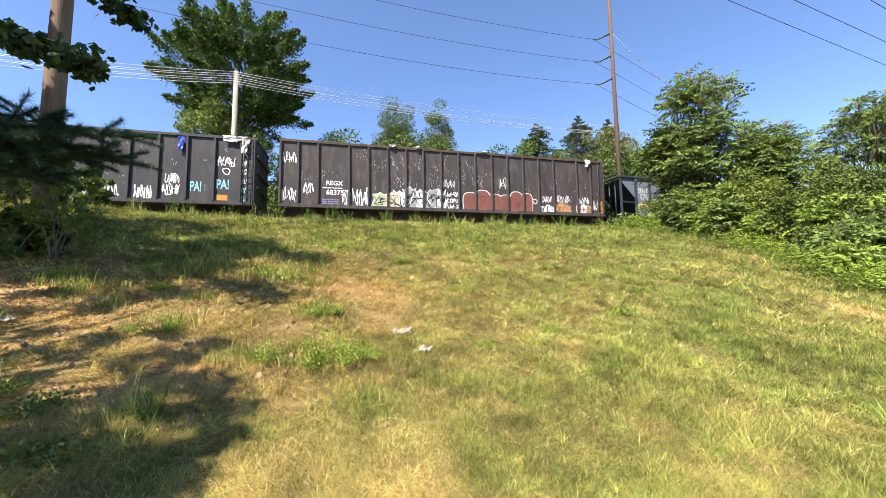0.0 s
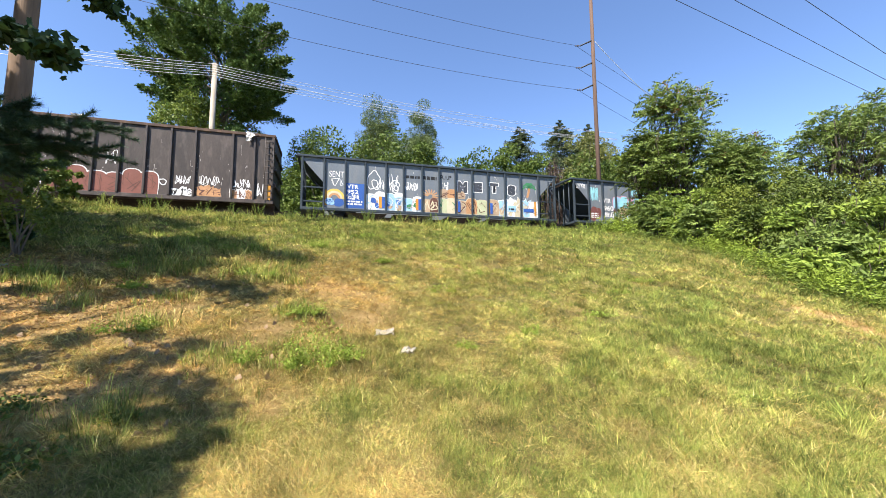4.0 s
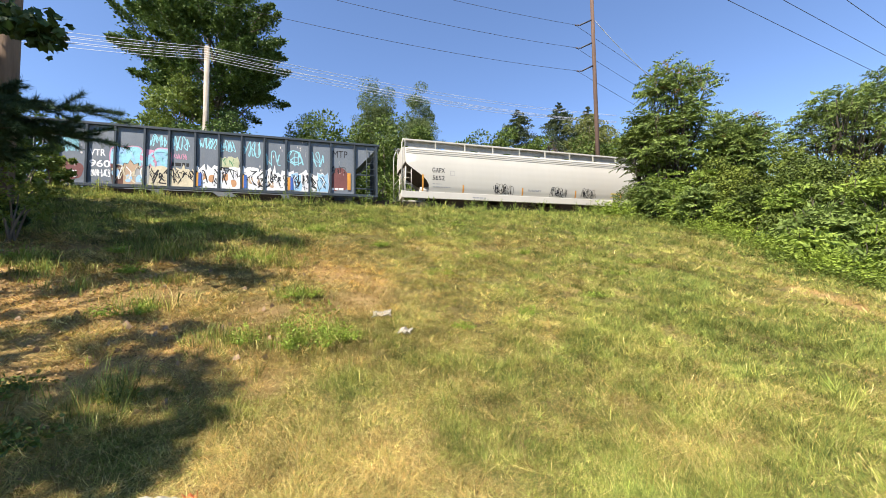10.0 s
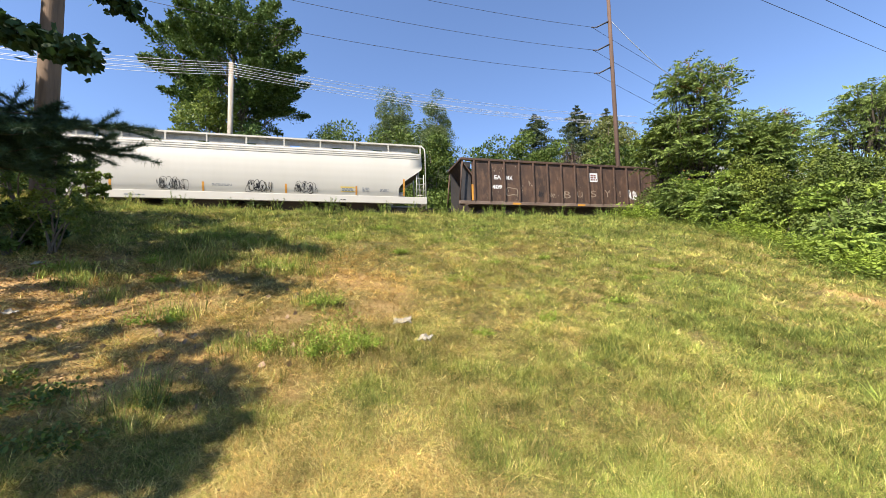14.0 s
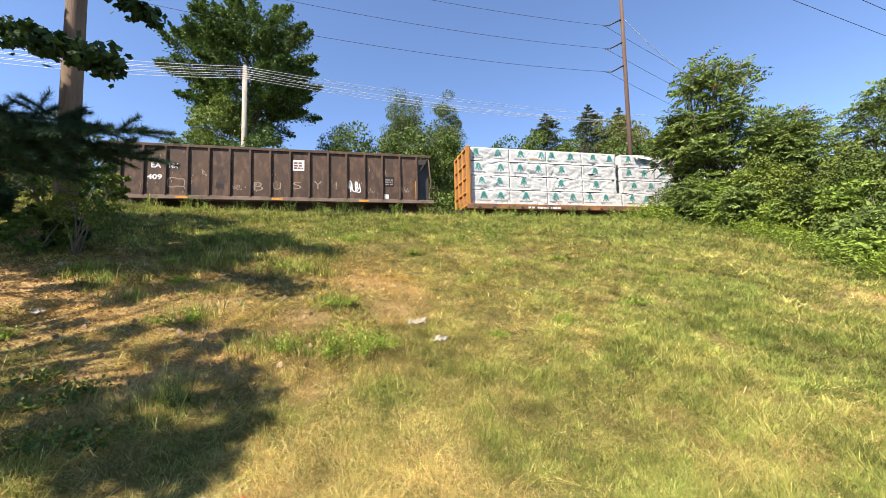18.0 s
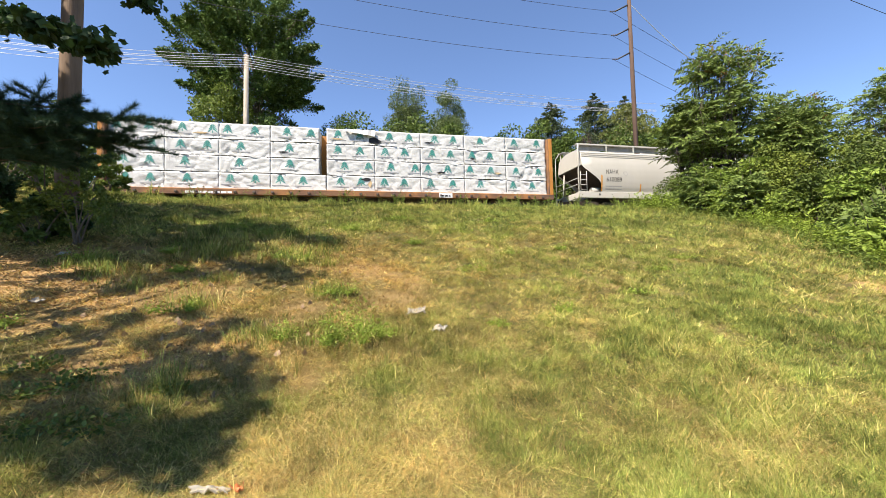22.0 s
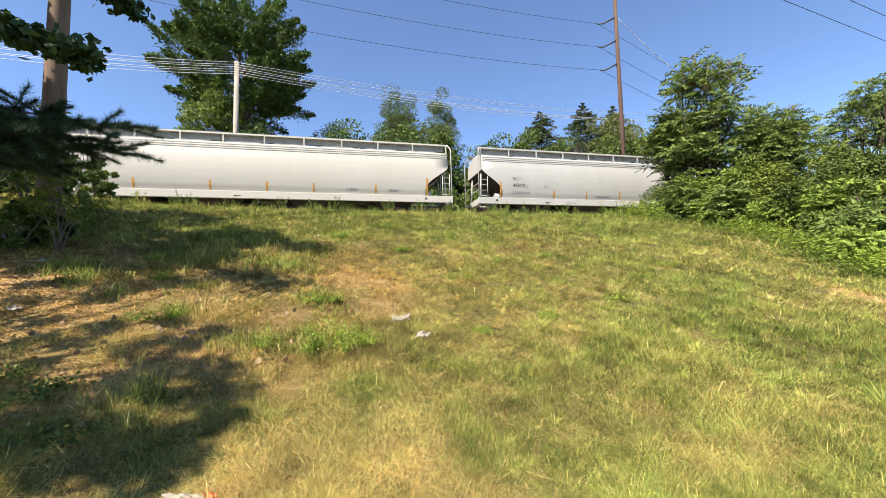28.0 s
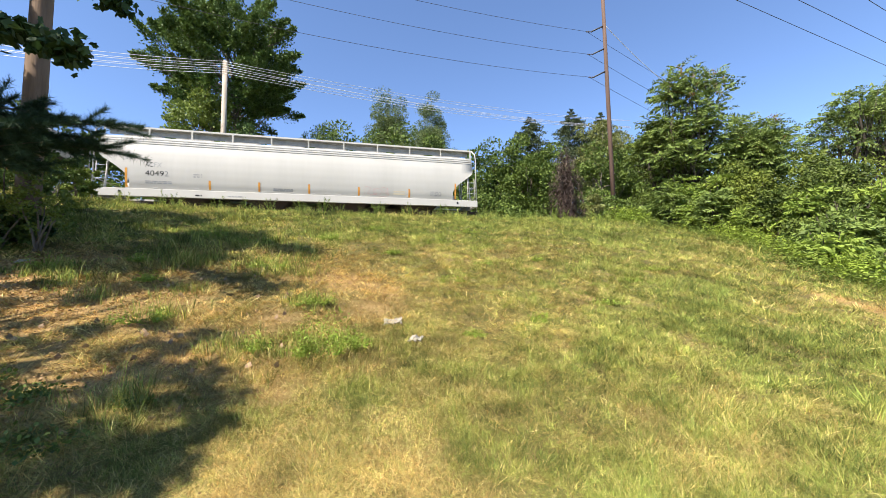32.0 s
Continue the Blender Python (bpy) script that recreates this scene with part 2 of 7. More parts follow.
P_FADED, P_RUSTRED = paint("faded_cream_chalk", 0.27, 0.21, 0.155), paint("faded_red_spray", 0.52, 0.36, 0.34)
P_SLATE = paint("slate_spray", 0.055, 0.06, 0.075)
P_SCUFF = paint("flaked_paint", 0.33, 0.30, 0.28)
P_CLOTH, P_BCLOTH = paint("pale_rag", 0.62, 0.58, 0.54), paint("blue_rag", 0.05, 0.09, 0.45)


# ================= mesh tools =================
def part(name, bm, mat, parent=None, label=""):
    me = bpy.data.meshes.new(name)
    bm.to_mesh(me)
    bm.free()
    me.materials.append(mat)
    ob = new(name, me)
    if parent:
        ob.parent = parent
    return tagged(ob, label)


def shared(name, me, parent, m=None, label=""):
    ob = new(name, me)
    ob.parent = parent
    if m is not None:
        ob.matrix_basis = m
    return tagged(ob, label)


def empty(name, m, label, category, group=""):
    ob = new(name)
    ob.empty_display_size = 0.2
    ob.matrix_basis = m
    return tagged(ob, label, category, group)


def box(bm, x0, x1, y0, y1, z0, z1, bevel=0.0):
    vs = [bm.verts.new((x, y, z)) for x in (x0, x1) for y in (y0, y1) for z in (z0, z1)]
    fs = [bm.faces.new([vs[i] for i in q]) for q in ((0, 1, 3, 2), (4, 6, 7, 5), (0, 4, 5, 1), (2, 3, 7, 6), (0, 2, 6, 4), (1, 5, 7, 3))]
    if bevel:
        es = list({e for f in fs for e in f.edges})
        bmesh.ops.bevel(bm, geom=es, offset=bevel, segments=1, affect="EDGES", profile=0.5)
    return vs


def boxed(x0, x1, y0, y1, z0, z1, bevel=0.0):
    bm = bmesh.new()
    box(bm, x0, x1, y0, y1, z0, z1, bevel)
    return bm


def tube(bm, pts, r0, r1=None, seg=8):
    """A round bar along points, tapering from r0 to r1, closed at both ends."""
    r1 = r0 if r1 is None else r1
    pts = [Vector(p) for p in pts]
    rings = []
    for i, p in enumerate(pts):
        d = (pts[min(i + 1, len(pts) - 1)] - pts[max(i - 1, 0)]).normalized()
        a = d.cross(Vector((0.31, 0.95, 0.05)) if abs(d.y) < 0.9 else Vector((1, 0, 0))).normalized()
        b = d.cross(a)
        r = r0 + (r1 - r0) * i / (len(pts) - 1)
        rings.append([bm.verts.new(p + r * (math.cos(k * math.tau / seg) * a + math.sin(k * math.tau / seg) * b)) for k in range(seg)])
    for p, q in zip(rings, rings[1:]):
        for k in range(seg):
            f = bm.faces.new((p[k], p[(k + 1) % seg], q[(k + 1) % seg], q[k]))
            f.smooth = True
    bm.faces.new(rings[0][::-1]), bm.faces.new(rings[-1])


def tubed(pts, r0, r1=None, seg=8):
    bm = bmesh.new()
    tube(bm, pts, r0, r1, seg)
    return bm


def plate(pts, y0, y1):
    """A flat plate of outline (x, z), between y0 and y1."""
    bm = bmesh.new()
    a, b = [bm.verts.new((x, y0, z)) for x, z in pts], [bm.verts.new((x, y1, z)) for x, z in pts]
    bm.faces.new(a), bm.faces.new(b[::-1])
    for i in range(len(pts)):
        j = (i + 1) % len(pts)
        bm.faces.new((a[i], b[i], b[j], a[j]))
    bmesh.ops.recalc_face_normals(bm, faces=bm.faces)
    return bm


def mesh_np(name, V, F, mat, smooth=False):
    """A mesh from arrays of points (n, 3) and of faces (m, k)."""
    me = bpy.data.meshes.new(name)
    F = np.asarray(F, dtype=np.int32)
    me.vertices.add(len(V)), me.loops.add(F.size), me.polygons.add(len(F))
    me.vertices.foreach_set("co", np.asarray(V, dtype=np.float32).ravel())
    me.loops.foreach_set("vertex_index", F.ravel())
    me.polygons.foreach_set("loop_start", np.arange(0, F.size, F.shape[1], dtype=np.int32))
    if smooth:
        me.polygons.foreach_set("use_smooth", np.ones(len(F), dtype=bool))
    me.materials.append(mat)
    me.update(calc_edges=True)
    return me


def unit(a):
    return a / np.maximum(np.linalg.norm(a, axis=-1, keepdims=True), 1e-9)


def leaf_arrays(C, size, rg, aim=None, width=0.6, spread=1.0, face=None):
    """Folded four-point leaves at C; aim biases the way they point, face the way their upper side looks."""
    n = len(C)
    d = rg.normal(size=(n, 3))
    d = unit(d * spread + (0 if aim is None else aim))
    up = unit(rg.normal(size=(n, 3)) * 0.7 + np.array([0, 0, 0.8])) if face is None else unit(rg.normal(size=(n, 3)) * 0.45 + face)
    side = unit(np.cross(d, up))
    size = np.broadcast_to(np.asarray(size).reshape(-1, 1), (n, 1)) * rg.uniform(0.7, 1.3, (n, 1))
    w = size * width / 2
    nor = np.cross(side, d)
    V = np.stack([C, C + d * size * 0.5 + side * w + nor * w * 0.3, C + d * size, C + d * size * 0.5 - side * w + nor * w * 0.3], 1)
    return V.reshape(-1, 3), np.arange(4 * n).reshape(n, 4)


def frond_arrays(base, aim, length, rg, pairs=7, leaflet=0.13, droop=0.5):
    """Pinnate leaves: pairs of leaflets along a drooping stalk."""
    n = len(base)
    aim = unit(aim)
    side0 = unit(np.cross(aim, np.array([0, 0, 1.0])) + 1e-6)
    roll = rg.normal(0, 0.75, (n, 1))
    side0 = np.cos(roll) * side0 + np.sin(roll) * np.cross(aim, side0)
    length = np.broadcast_to(np.asarray(length).reshape(-1, 1), (n, 1)) * rg.uniform(0.75, 1.25, (n, 1))
    out = []
    for k in range(pairs):
        f = 0.22 + 0.78 * (k + 1) / pairs
        p = base + aim * length * f + np.array([0, 0, -1.0]) * droop * length * f * f
        tang = unit(aim + np.array([0, 0, -2.0]) * droop * f)
        for sg in (-1, 1):
            d = unit(side0 * sg + tang * 0.55 + rg.normal(size=(n, 3)) * 0.15 + np.array([0, 0, -0.15]))
            L = leaflet * (1.1 - 0.5 * abs(f - 0.55)) * rg.uniform(0.85, 1.15, (n, 1))
            w = unit(np.cross(d, np.array([0, 0, 1.0]) + rg.normal(size=(n, 3)) * 0.9)) * L * 0.17
            out.append(np.stack([p, p + d * L * 0.4 + w, p + d * L, p + d * L * 0.4 - w], 1))
    V = np.concatenate(out, 0)
    return V.reshape(-1, 3), np.arange(len(V) * 4).reshape(-1, 4)


def join(arrs):
    V, F, o = [], [], 0
    for v, f in arrs:
        V.append(v), F.append(f + o)
        o += len(v)
    return np.concatenate(V), np.concatenate(F)


def crown_points(centre, radius, lobes, per, rg, shell=0.55, fat=1.0):
    """Points in clumps round a crown: lobes spread over an ellipsoid, each a fuzzy ball of points."""
    c, r = np.array(centre), np.array(radius)
    d = unit(rg.normal(size=(lobes, 3)))
    lc = c + d * r * rg.uniform(0.35, 0.92, (lobes, 1))
    lr = r.mean() * rg.uniform(0.12, 0.27, (lobes, 1)) * fat
    pts, aim = [], []
    for i in range(lobes):
        q = unit(rg.normal(size=(per, 3)))
        pts.append(lc[i] + q * lr[i] * (shell + (1 - shell) * rg.random((per, 1))) * np.array([1.15, 1.15, 0.8]))
        aim.append(q)
    return np.concatenate(pts), np.concatenate(aim), lc


# ================= ground =================
# darkened to deepen the shade between the blades; bare patches keep their tan
M_SOIL = material("dry_lawn_soil", (0.15, 0.125, 0.048), (0.088, 0.085, 0.03), rough=1.0, scale=1.6, fine=45, bump=0.9, spec=0.05, dirt=(0.07, 0.05, 0.025), dirt_amount=0.7, patch=(0.39, 0.25, 0.11))


def axis(lo, hi, a, b, fine, far):
    """Grid lines: fine steps between a and b, growing towards lo and hi."""
    mid = np.arange(a, b + fine / 2, fine)
    left = a - np.geomspace(fine, a - lo, far)
    right = b + np.geomspace(fine, hi - b, far)
    return np.concatenate([left[::-1], mid, right])


def build_ground():
    s, n = axis(-1500, 1500, -24, 24, 0.3, 26), axis(-1500, 1500, -3, 26, 0.3, 26)
    S, Nn = np.meshgrid(s, n, indexing="ij")
    X, Y = S * U.x + Nn * NV.x, S * U.y + Nn * NV.y
    V = np.stack([X, Y, gz(X, Y)], -1).reshape(-1, 3)
    a, b = np.meshgrid(np.arange(len(s) - 1), np.arange(len(n) - 1), indexing="ij")
    i = (a * len(n) + b).ravel()
    F = np.stack([i, i + len(n), i + len(n) + 1, i + 1], 1)
    me = mesh_np("ground", V, F, M_SOIL, True)
    me.attributes.new("bare", "FLOAT", "POINT").data.foreach_set("value", np.clip(1.4 * bare(V[:, 0], V[:, 1]), 0, 1).astype(np.float32))
    ob = new("ground", me)
    tagged(ob, "sloping grassy railway embankment with dry brown patches", "ground", kind="structure")


# how green, how bare and how long the grass is
LATTICE = np.random.default_rng(3).random((8, 64, 64))


def fbm(x, y, size, seed=0, octaves=3):
    """Cloudy variation of about -1 to 1, with features of that size in metres."""
    total = 0
    for o in range(octaves):
        c, d = math.cos(0.9 * o + seed), math.sin(0.9 * o + seed)
        k = 2 ** o / size
        u, v = (x * c + y * d) * k + 31.7 * seed + 50, (y * c - x * d) * k + 17.3 * seed + 50
        i, j = np.floor(u).astype(int), np.floor(v).astype(int)
        f, g = step(u - i), step(v - j)
        T = LATTICE[(seed + o) % 8]
        i0, j0, i1, j1 = i % 64, j % 64, (i + 1) % 64, (j + 1) % 64
        low, high = T[i0, j0] + (T[i1, j0] - T[i0, j0]) * f, T[i0, j1] + (T[i1, j1] - T[i0, j1]) * f
        total = total + (low + (high - low) * g - 0.5) * 0.55 ** o
    return total * 1.7


def spot(x, y, cx, cy, rx, ry, turn=0.0):
    c, s = math.cos(turn), math.sin(turn)
    a, b = (x - cx) * c + (y - cy) * s, (y - cy) * c - (x - cx) * s
    return np.exp(-(a / rx) ** 2 - (b / ry) ** 2)


def green(x, y):
    """How green the grass is: 0 is straw, 1 fresh."""
    s, n = sn(x, y)
    g = 0.46 + 0.20 * fbm(x, y, 2.4, 1) + 0.28 * fbm(x, y, 0.4, 4)
    g = g + 0.12 * step((x + 0.8) / 3) + 0.26 * step((n - 9.0) / 4)
    g = g - 0.40 * spot(x, y, -1.2, 6.6, 1.3, 2.0) - 0.25 * spot(x, y, -4.4, 5.6, 2.6, 1.6)
    g = g + 0.3 * spot(x, y, -3.1, 2.5, 1.3, 0.8) + 0.45 * spot(x, y, -0.72, 3.66, 0.32, 0.3) + 0.22 * spot(x, y, 2.12, 4.5, 0.5, 0.3)
    g = g + 0.18 * spot(x, y, 0.54, 3.0, 0.6, 0.35) + 0.22 * spot(x, y, 4.3, 5.6, 1.6, 0.9, 0.5) + 0.25 * spot(x, y, 5.2, 7.4, 2.2, 0.8, 0.5)
    g = g - 0.20 * spot(x, y, -1.2, 2.55, 0.8, 0.45) - 0.18 * spot(x, y, 0.1, 2.5, 0.9, 0.4) - 0.18 * spot(x, y, 2.1, 3.2, 0.7, 0.35)
    g = g - 0.20 * spot(x, y, 5.8, 11.6, 3.2, 0.9, 0.25) - 0.15 * spot(x, y, 8.0, 9.5, 2.5, 0.8, -0.6)
    g = g - 0.24 * step((-0.5 - x) / 2.2) * (1 - step((n - 9) / 3))
    return g - 0.25 * spot(x, y, -5.5, 6.8, 2.8, 2.0)


def bare(x, y):
    b = 0.60 * spot(x, y, -0.8, 6.1, 0.55, 0.9) + 0.80 * spot(x, y, -5.0, 5.1, 2.0, 1.0) + 0.6 * spot(x, y, -7.2, 6.6, 1.8, 1.0)
    b = b + 0.95 * spot(x, y, 8.24, 7.7, 0.26, 1.7) + 0.25 * spot(x, y, -1.55, 3.55, 0.25, 0.16) + 0.5 * spot(x, y, 3.3, 4.3, 0.2, 0.12)
    b = b + 0.65 * spot(x, y, -3.0, 3.8, 1.2, 0.8) + 0.45 * spot(x, y, -1.8, 7.4, 0.7, 0.9) 
    return b * (1 + 0.6 * fbm(x, y, 0.5, 5)) + 0.36 * fbm(x, y, 0.9, 6) - 0.10 - 0.16 * step((sn(x, y)[1] - 9) / 4)


def tufts(name, x, y, per, mat, label, tall=0.08, thin=0.0016, lean=0.8, fuzz=0.02, bent=False, dryness=None, grain=0.22, wide=0.0006):
    """Tufts of grass at x, y: blades that lean out of one root, each tuft of one height and tone."""
    t = len(x)
    rep = lambda a: np.repeat(a, per)
    r = np.hypot(x, y)
    dry = 1 - green(x, y) + 0.42 * np.clip(bare(x, y), 0, 1) if dryness is None else np.full(t, dryness)
    dry = np.clip(dry + rng.normal(0, 0.21, t), 0, 1)
    far = np.clip(r / 6, 0.8, 2.6)
    th = tall * np.exp(rng.normal(0, 0.30, t)) * (1 + 0.35 * fbm(x, y, 0.6, 2)) * (1.1 - 0.35 * dry) * np.clip(0.75 + r / 22, 0.8, 1.7)
    tl = rng.uniform(0, math.tau, t) + 2.0 * fbm(x, y, 1.1, 5)
    patchy = np.clip(1.7 * fbm(x, y, grain, 3, 2), -1, 1)
    th = th * (1 + 0.32 * patchy)
    tone = np.exp(rng.normal(-0.03, 0.30, t)) * np.maximum(0.25, 0.98 + 0.20 * fbm(x, y, 1.3, 7) + 0.30 * patchy + 0.32 * fbm(x, y, 0.3, 2, 2))
    k = t * per
    bx, by = rep(x) + rng.normal(0, 1, k) * rep(fuzz * far), rep(y) + rng.normal(0, 1, k) * rep(fuzz * far)
    h = (rep(th) * rng.uniform(0.45, 1.25, k))[:, None]
    wid = (wide + thin * rep(r)) * rng.uniform(0.7, 1.3, k)
    az = rep(tl) + rng.normal(0, 1.1, k)
    ln = (lean * (0.75 + 0.6 * rep(dry)) * rng.uniform(0.2, 1.7, k))[:, None]
    d = np.stack([np.cos(az), np.sin(az), np.zeros(k)], 1)
    turn = rng.uniform(0, math.tau, k)
    q = np.stack([np.cos(turn), np.sin(turn), np.zeros(k)], 1) * wid[:, None] / 2
    base = np.stack([bx, by, gz(bx, by) - 0.008], 1)
    up = np.array([0, 0, 1.0])
    tip = base + up * h * np.maximum(0.12, 1.0 - 0.35 * ln) + d * h * ln
    o = np.arange(k)
    if bent:
        mid = base + up * h * 0.62 + d * h * ln * 0.33
        V = np.stack([base - q, base + q, mid + q * 0.8, mid - q * 0.8, tip], 1).reshape(-1, 3)
        o = o * 5
        F = np.concatenate([np.stack([o, o + 1, o + 2], 1), np.stack([o, o + 2, o + 3], 1), np.stack([o + 3, o + 2, o + 4], 1)])
    else:
        V = np.stack([base - q, base + q, tip], 1).reshape(-1, 3)
        F = np.stack([o * 3, o * 3 + 1, o * 3 + 2], 1)
    me = mesh_np(name, V, F, mat)
    each = 5 if bent else 3
    for key, value in (("tint", rep(tone)), ("dry", np.clip(rep(dry) + rng.normal(0, 0.24, k), 0, 1))):
        me.attributes.new(key, "FLOAT", "POINT").data.foreach_set("value", np.repeat(value, each).astype(np.float32))
    return tagged(new(name, me), label, "grass", kind="stuff")


def blade_mat():
    """Grass from grey-green over yellow-green to straw, by how dry each tuft is."""
    m = material("grass_blade", (0.2, 0.2, 0.05), rough=0.7, bump=0, island=0.34, trans=0.2, spec=0.12, tint=True, vary=0.2)
    N, L = m.node_tree.nodes, m.node_tree.links
    at, ramp = N.new("ShaderNodeAttribute"), N.new("ShaderNodeValToRGB")
    at.attribute_name = "dry"
    e = ramp.color_ramp.elements
    e[0].position, e[0].color = 0.0, (0.148, 0.192, 0.044, 1)
    e[1].position, e[1].color = 1.0, (0.43, 0.275, 0.09, 1)
    for p, c in ((0.40, (0.252, 0.26, 0.053, 1)), (0.68, (0.38, 0.33, 0.104, 1)), (0.86, (0.53, 0.435, 0.18, 1))):
        e.new(p).color = c
    L.new(at.outputs["Fac"], ramp.inputs[0])
    hsv = next(n for n in N if n.type == "HUE_SAT")
    L.new(ramp.outputs[0], hsv.inputs["Color"])
    return m


M_GRASS = blade_mat()
build_ground()


def cover(x, y):
    b = bare(x, y)
    return np.clip(1.12 - 0.95 * np.maximum(b, 0), 0.68 - 0.5 * step((b - 0.75) / 0.4), 1)


def scatter(count, r0, r1, half=57.0):
    """Points over the bank before the viewer, thinning out evenly with distance."""
    r = r0 * (r1 / r0) ** rng.random(count)
    a = rng.uniform(-radians(half), radians(half), count)
    x, y = r * np.sin(a), r * np.cos(a)
    keep = (rng.random(count) < cover(x, y)) & (sn(x, y)[1] < 19.6)
    return x[keep], y[keep]


def build_grass():
    for r0, r1, count, per, tall, grain, where in ((1.7, 4.2, 62000, 9, 0.072, 0.055, "close by at the foot of the bank"), (4.2, 9.0, 54000, 9, 0.082, 0.11, "half way up the bank"), (9.0, 27.0, 50000, 9, 0.088, 0.25, "towards the top of the bank")):
        x, y = scatter(count, r0, r1)
        wet = green(x, y) > 0.5
        tufts("green_grass", x[wet], y[wet], per, M_GRASS, "green mown grass " + where, tall, 0.0014, 1.15, grain=grain)
        tufts("straw_grass", x[~wet], y[~wet], per, M_GRASS, "dry yellowed grass " + where, tall, 0.0013, 1.6, grain=grain)
    x, y = scatter(21000, 1.7, 5.5)
    tufts("long_grass", x, y, 4, M_GRASS, "longer bent grass blades in the lawn", 0.10, 0.00045, 1.3, 0.03, True)
    x, y = scatter(10500, 1.9, 16.0)
    for wet, name, label in ((green(x, y) > 0.42, "green_clump", "small raised clumps of green grass"), (green(x, y) <= 0.42, "dry_clump", "small raised clumps of withered grass")):
        tufts(name, x[wet], y[wet], 16, M_GRASS, label, 0.085, 0.0011, 1.0, 0.03)
    x, y = scatter(9000, 1.8, 7.0)
    keep = rng.random(len(x)) < np.clip(1.1 - 1.3 * green(x, y), 0.08, 1)
    tufts("straw_stalk", x[keep], y[keep], 1, M_GRASS, "loose dry straw stalks lying on the grass", 0.13, 0.0007, 2.6, 0.03, True, 0.92)
    for reach, count, per, broad in ((7.0, 62000, 7, 0.009), (16.0, 26000, 6, 0.014)):
        x, y = rng.uniform(-reach, reach, count), rng.uniform(-reach, reach, count)
        keep = ((np.abs(x) > 1.52 * y) | (np.hypot(x, y) < 1.72)) & (sn(x, y)[1] < 19) & (rng.random(count) < cover(x, y))
        keep &= (reach < 8) | (np.maximum(np.abs(x), np.abs(y)) > 7)
        tufts("foot_grass", x[keep], y[keep], per, M_GRASS, "mown grass on the level ground at the foot of the bank", 0.075, 0.0004, 1.3, 0.035, wide=broad)
    s, n = rng.uniform(-26, 24, 2600), rng.uniform(16.9, 19.0, 2600)
    x, y = s * U.x + n * NV.x, s * U.y + n * NV.y
    keep = rng.random(2600) < np.clip(0.45 + 0.8 * fbm(x, y, 1.6, 3), 0.05, 1)
    tufts("tall_grass", x[keep], y[keep], 14, M_GRASS, "tall unmown grass along the track edge", 0.17, 0.0006, 0.45, 0.03, True)
    clumps = ((-6.9, 12.9, 60), (-6.1, 9.3, 40), (-5.0, 5.6, 34), (-2.0, 5.9, 30), (-3.6, 5.2, 40), (-4.8, 7.6, 30), (-6.4, 6.6, 30), (-4.2, 9.9, 40), (-8.2, 10.6, 40), (-2.6, 3.2, 24))
    for cx, cy, wide, count in ((-1.95, 5.85, 0.22, 70), (-6.68, 6.5, 0.25, 70), (-5.1, 7.75, 0.35, 110), (-2.9, 7.45, 0.30, 100), (-2.3, 4.4, 0.20, 70), (-1.4, 4.45, 0.35, 90), (-3.05, 8.6, 0.4, 110), (-4.9, 9.8, 0.45, 120), (-3.75, 7.9, 0.35, 90), (-6.0, 8.4, 0.4, 80), (-3.1, 12.0, 0.6, 120), (-5.9, 6.2, 0.25, 50), (-4.0, 6.3, 0.25, 40), (-2.7, 3.3, 0.3, 30), (-1.9, 4.45, 0.25, 60)):
        tufts("grass_clump", rng.normal(cx, wide, count), rng.normal(cy, wide * 0.8, count), 12, M_GRASS, "loose yellow-green tufts of uncut grass", 0.135, 0.0010, 0.75, 0.03, True, 0.34)
    for cx, cy, count in clumps:
        tufts("grass_clump", rng.normal(cx, 0.16, count), rng.normal(cy, 0.12, count), 8, M_GRASS, "clump of long uncut grass on the bank", 0.21, 0.0008, 0.7, 0.025, True, 0.25)


build_grass()


# ================= track =================
def build_track():
    m0 = pose(*tr(0, TRACK, 0), 0, 0, 14)
    bm = bmesh.new()
    for z0, z1, w0, w1 in ((4.45, 4.74, 2.0, 1.45),):
        vs = [bm.verts.new((x, y, z)) for x in (-200, 200) for y, z in ((-w0, z0), (-w1, z1), (w1, z1), (w0, z0))]
        for k in range(3):
            bm.faces.new((vs[k], vs[k + 1], vs[k + 5], vs[k + 4]))
    bed = part("ballast_bed", bm, M_BALLAST)
    bed.matrix_basis = m0
    tagged(bed, "grey stone ballast bed under the rails", "ballast", kind="structure")
    track = empty("railway_track", m0, "single railway track on wooden ties", "track")
    tagged(track, kind="structure")
    for y in (-0.75, 0.75):
        bm = bmesh.new()
        box(bm, -200, 200, y - 0.075, y + 0.075, RAIL - 0.17, RAIL - 0.15)
        box(bm, -200, 200, y - 0.012, y + 0.012, RAIL - 0.15, RAIL - 0.04)
        box(bm, -200, 200, y - 0.037, y + 0.037, RAIL - 0.04, RAIL)
        part("rail", bm, M_RAIL, track)
    bm = boxed(-0.11, 0.11, -1.3, 1.3, -0.18, 0, 0.012)
    tie = part("tie", bm, M_TIE, track)
    tie.matrix_basis = pose(-40, 0, RAIL - 0.172)
    for k in range(1, 150):
        shared("tie", tie.data, track, pose(-40 + k * 0.52 + rng.uniform(-0.03, 0.03), 0, RAIL - 0.172, 0, 0, rng.uniform(-1, 1)))


build_track()


# ================= trees =================
def place(x, y, drop=0.0):
    return Vector((x, y, float(gz(x, y)) - drop))


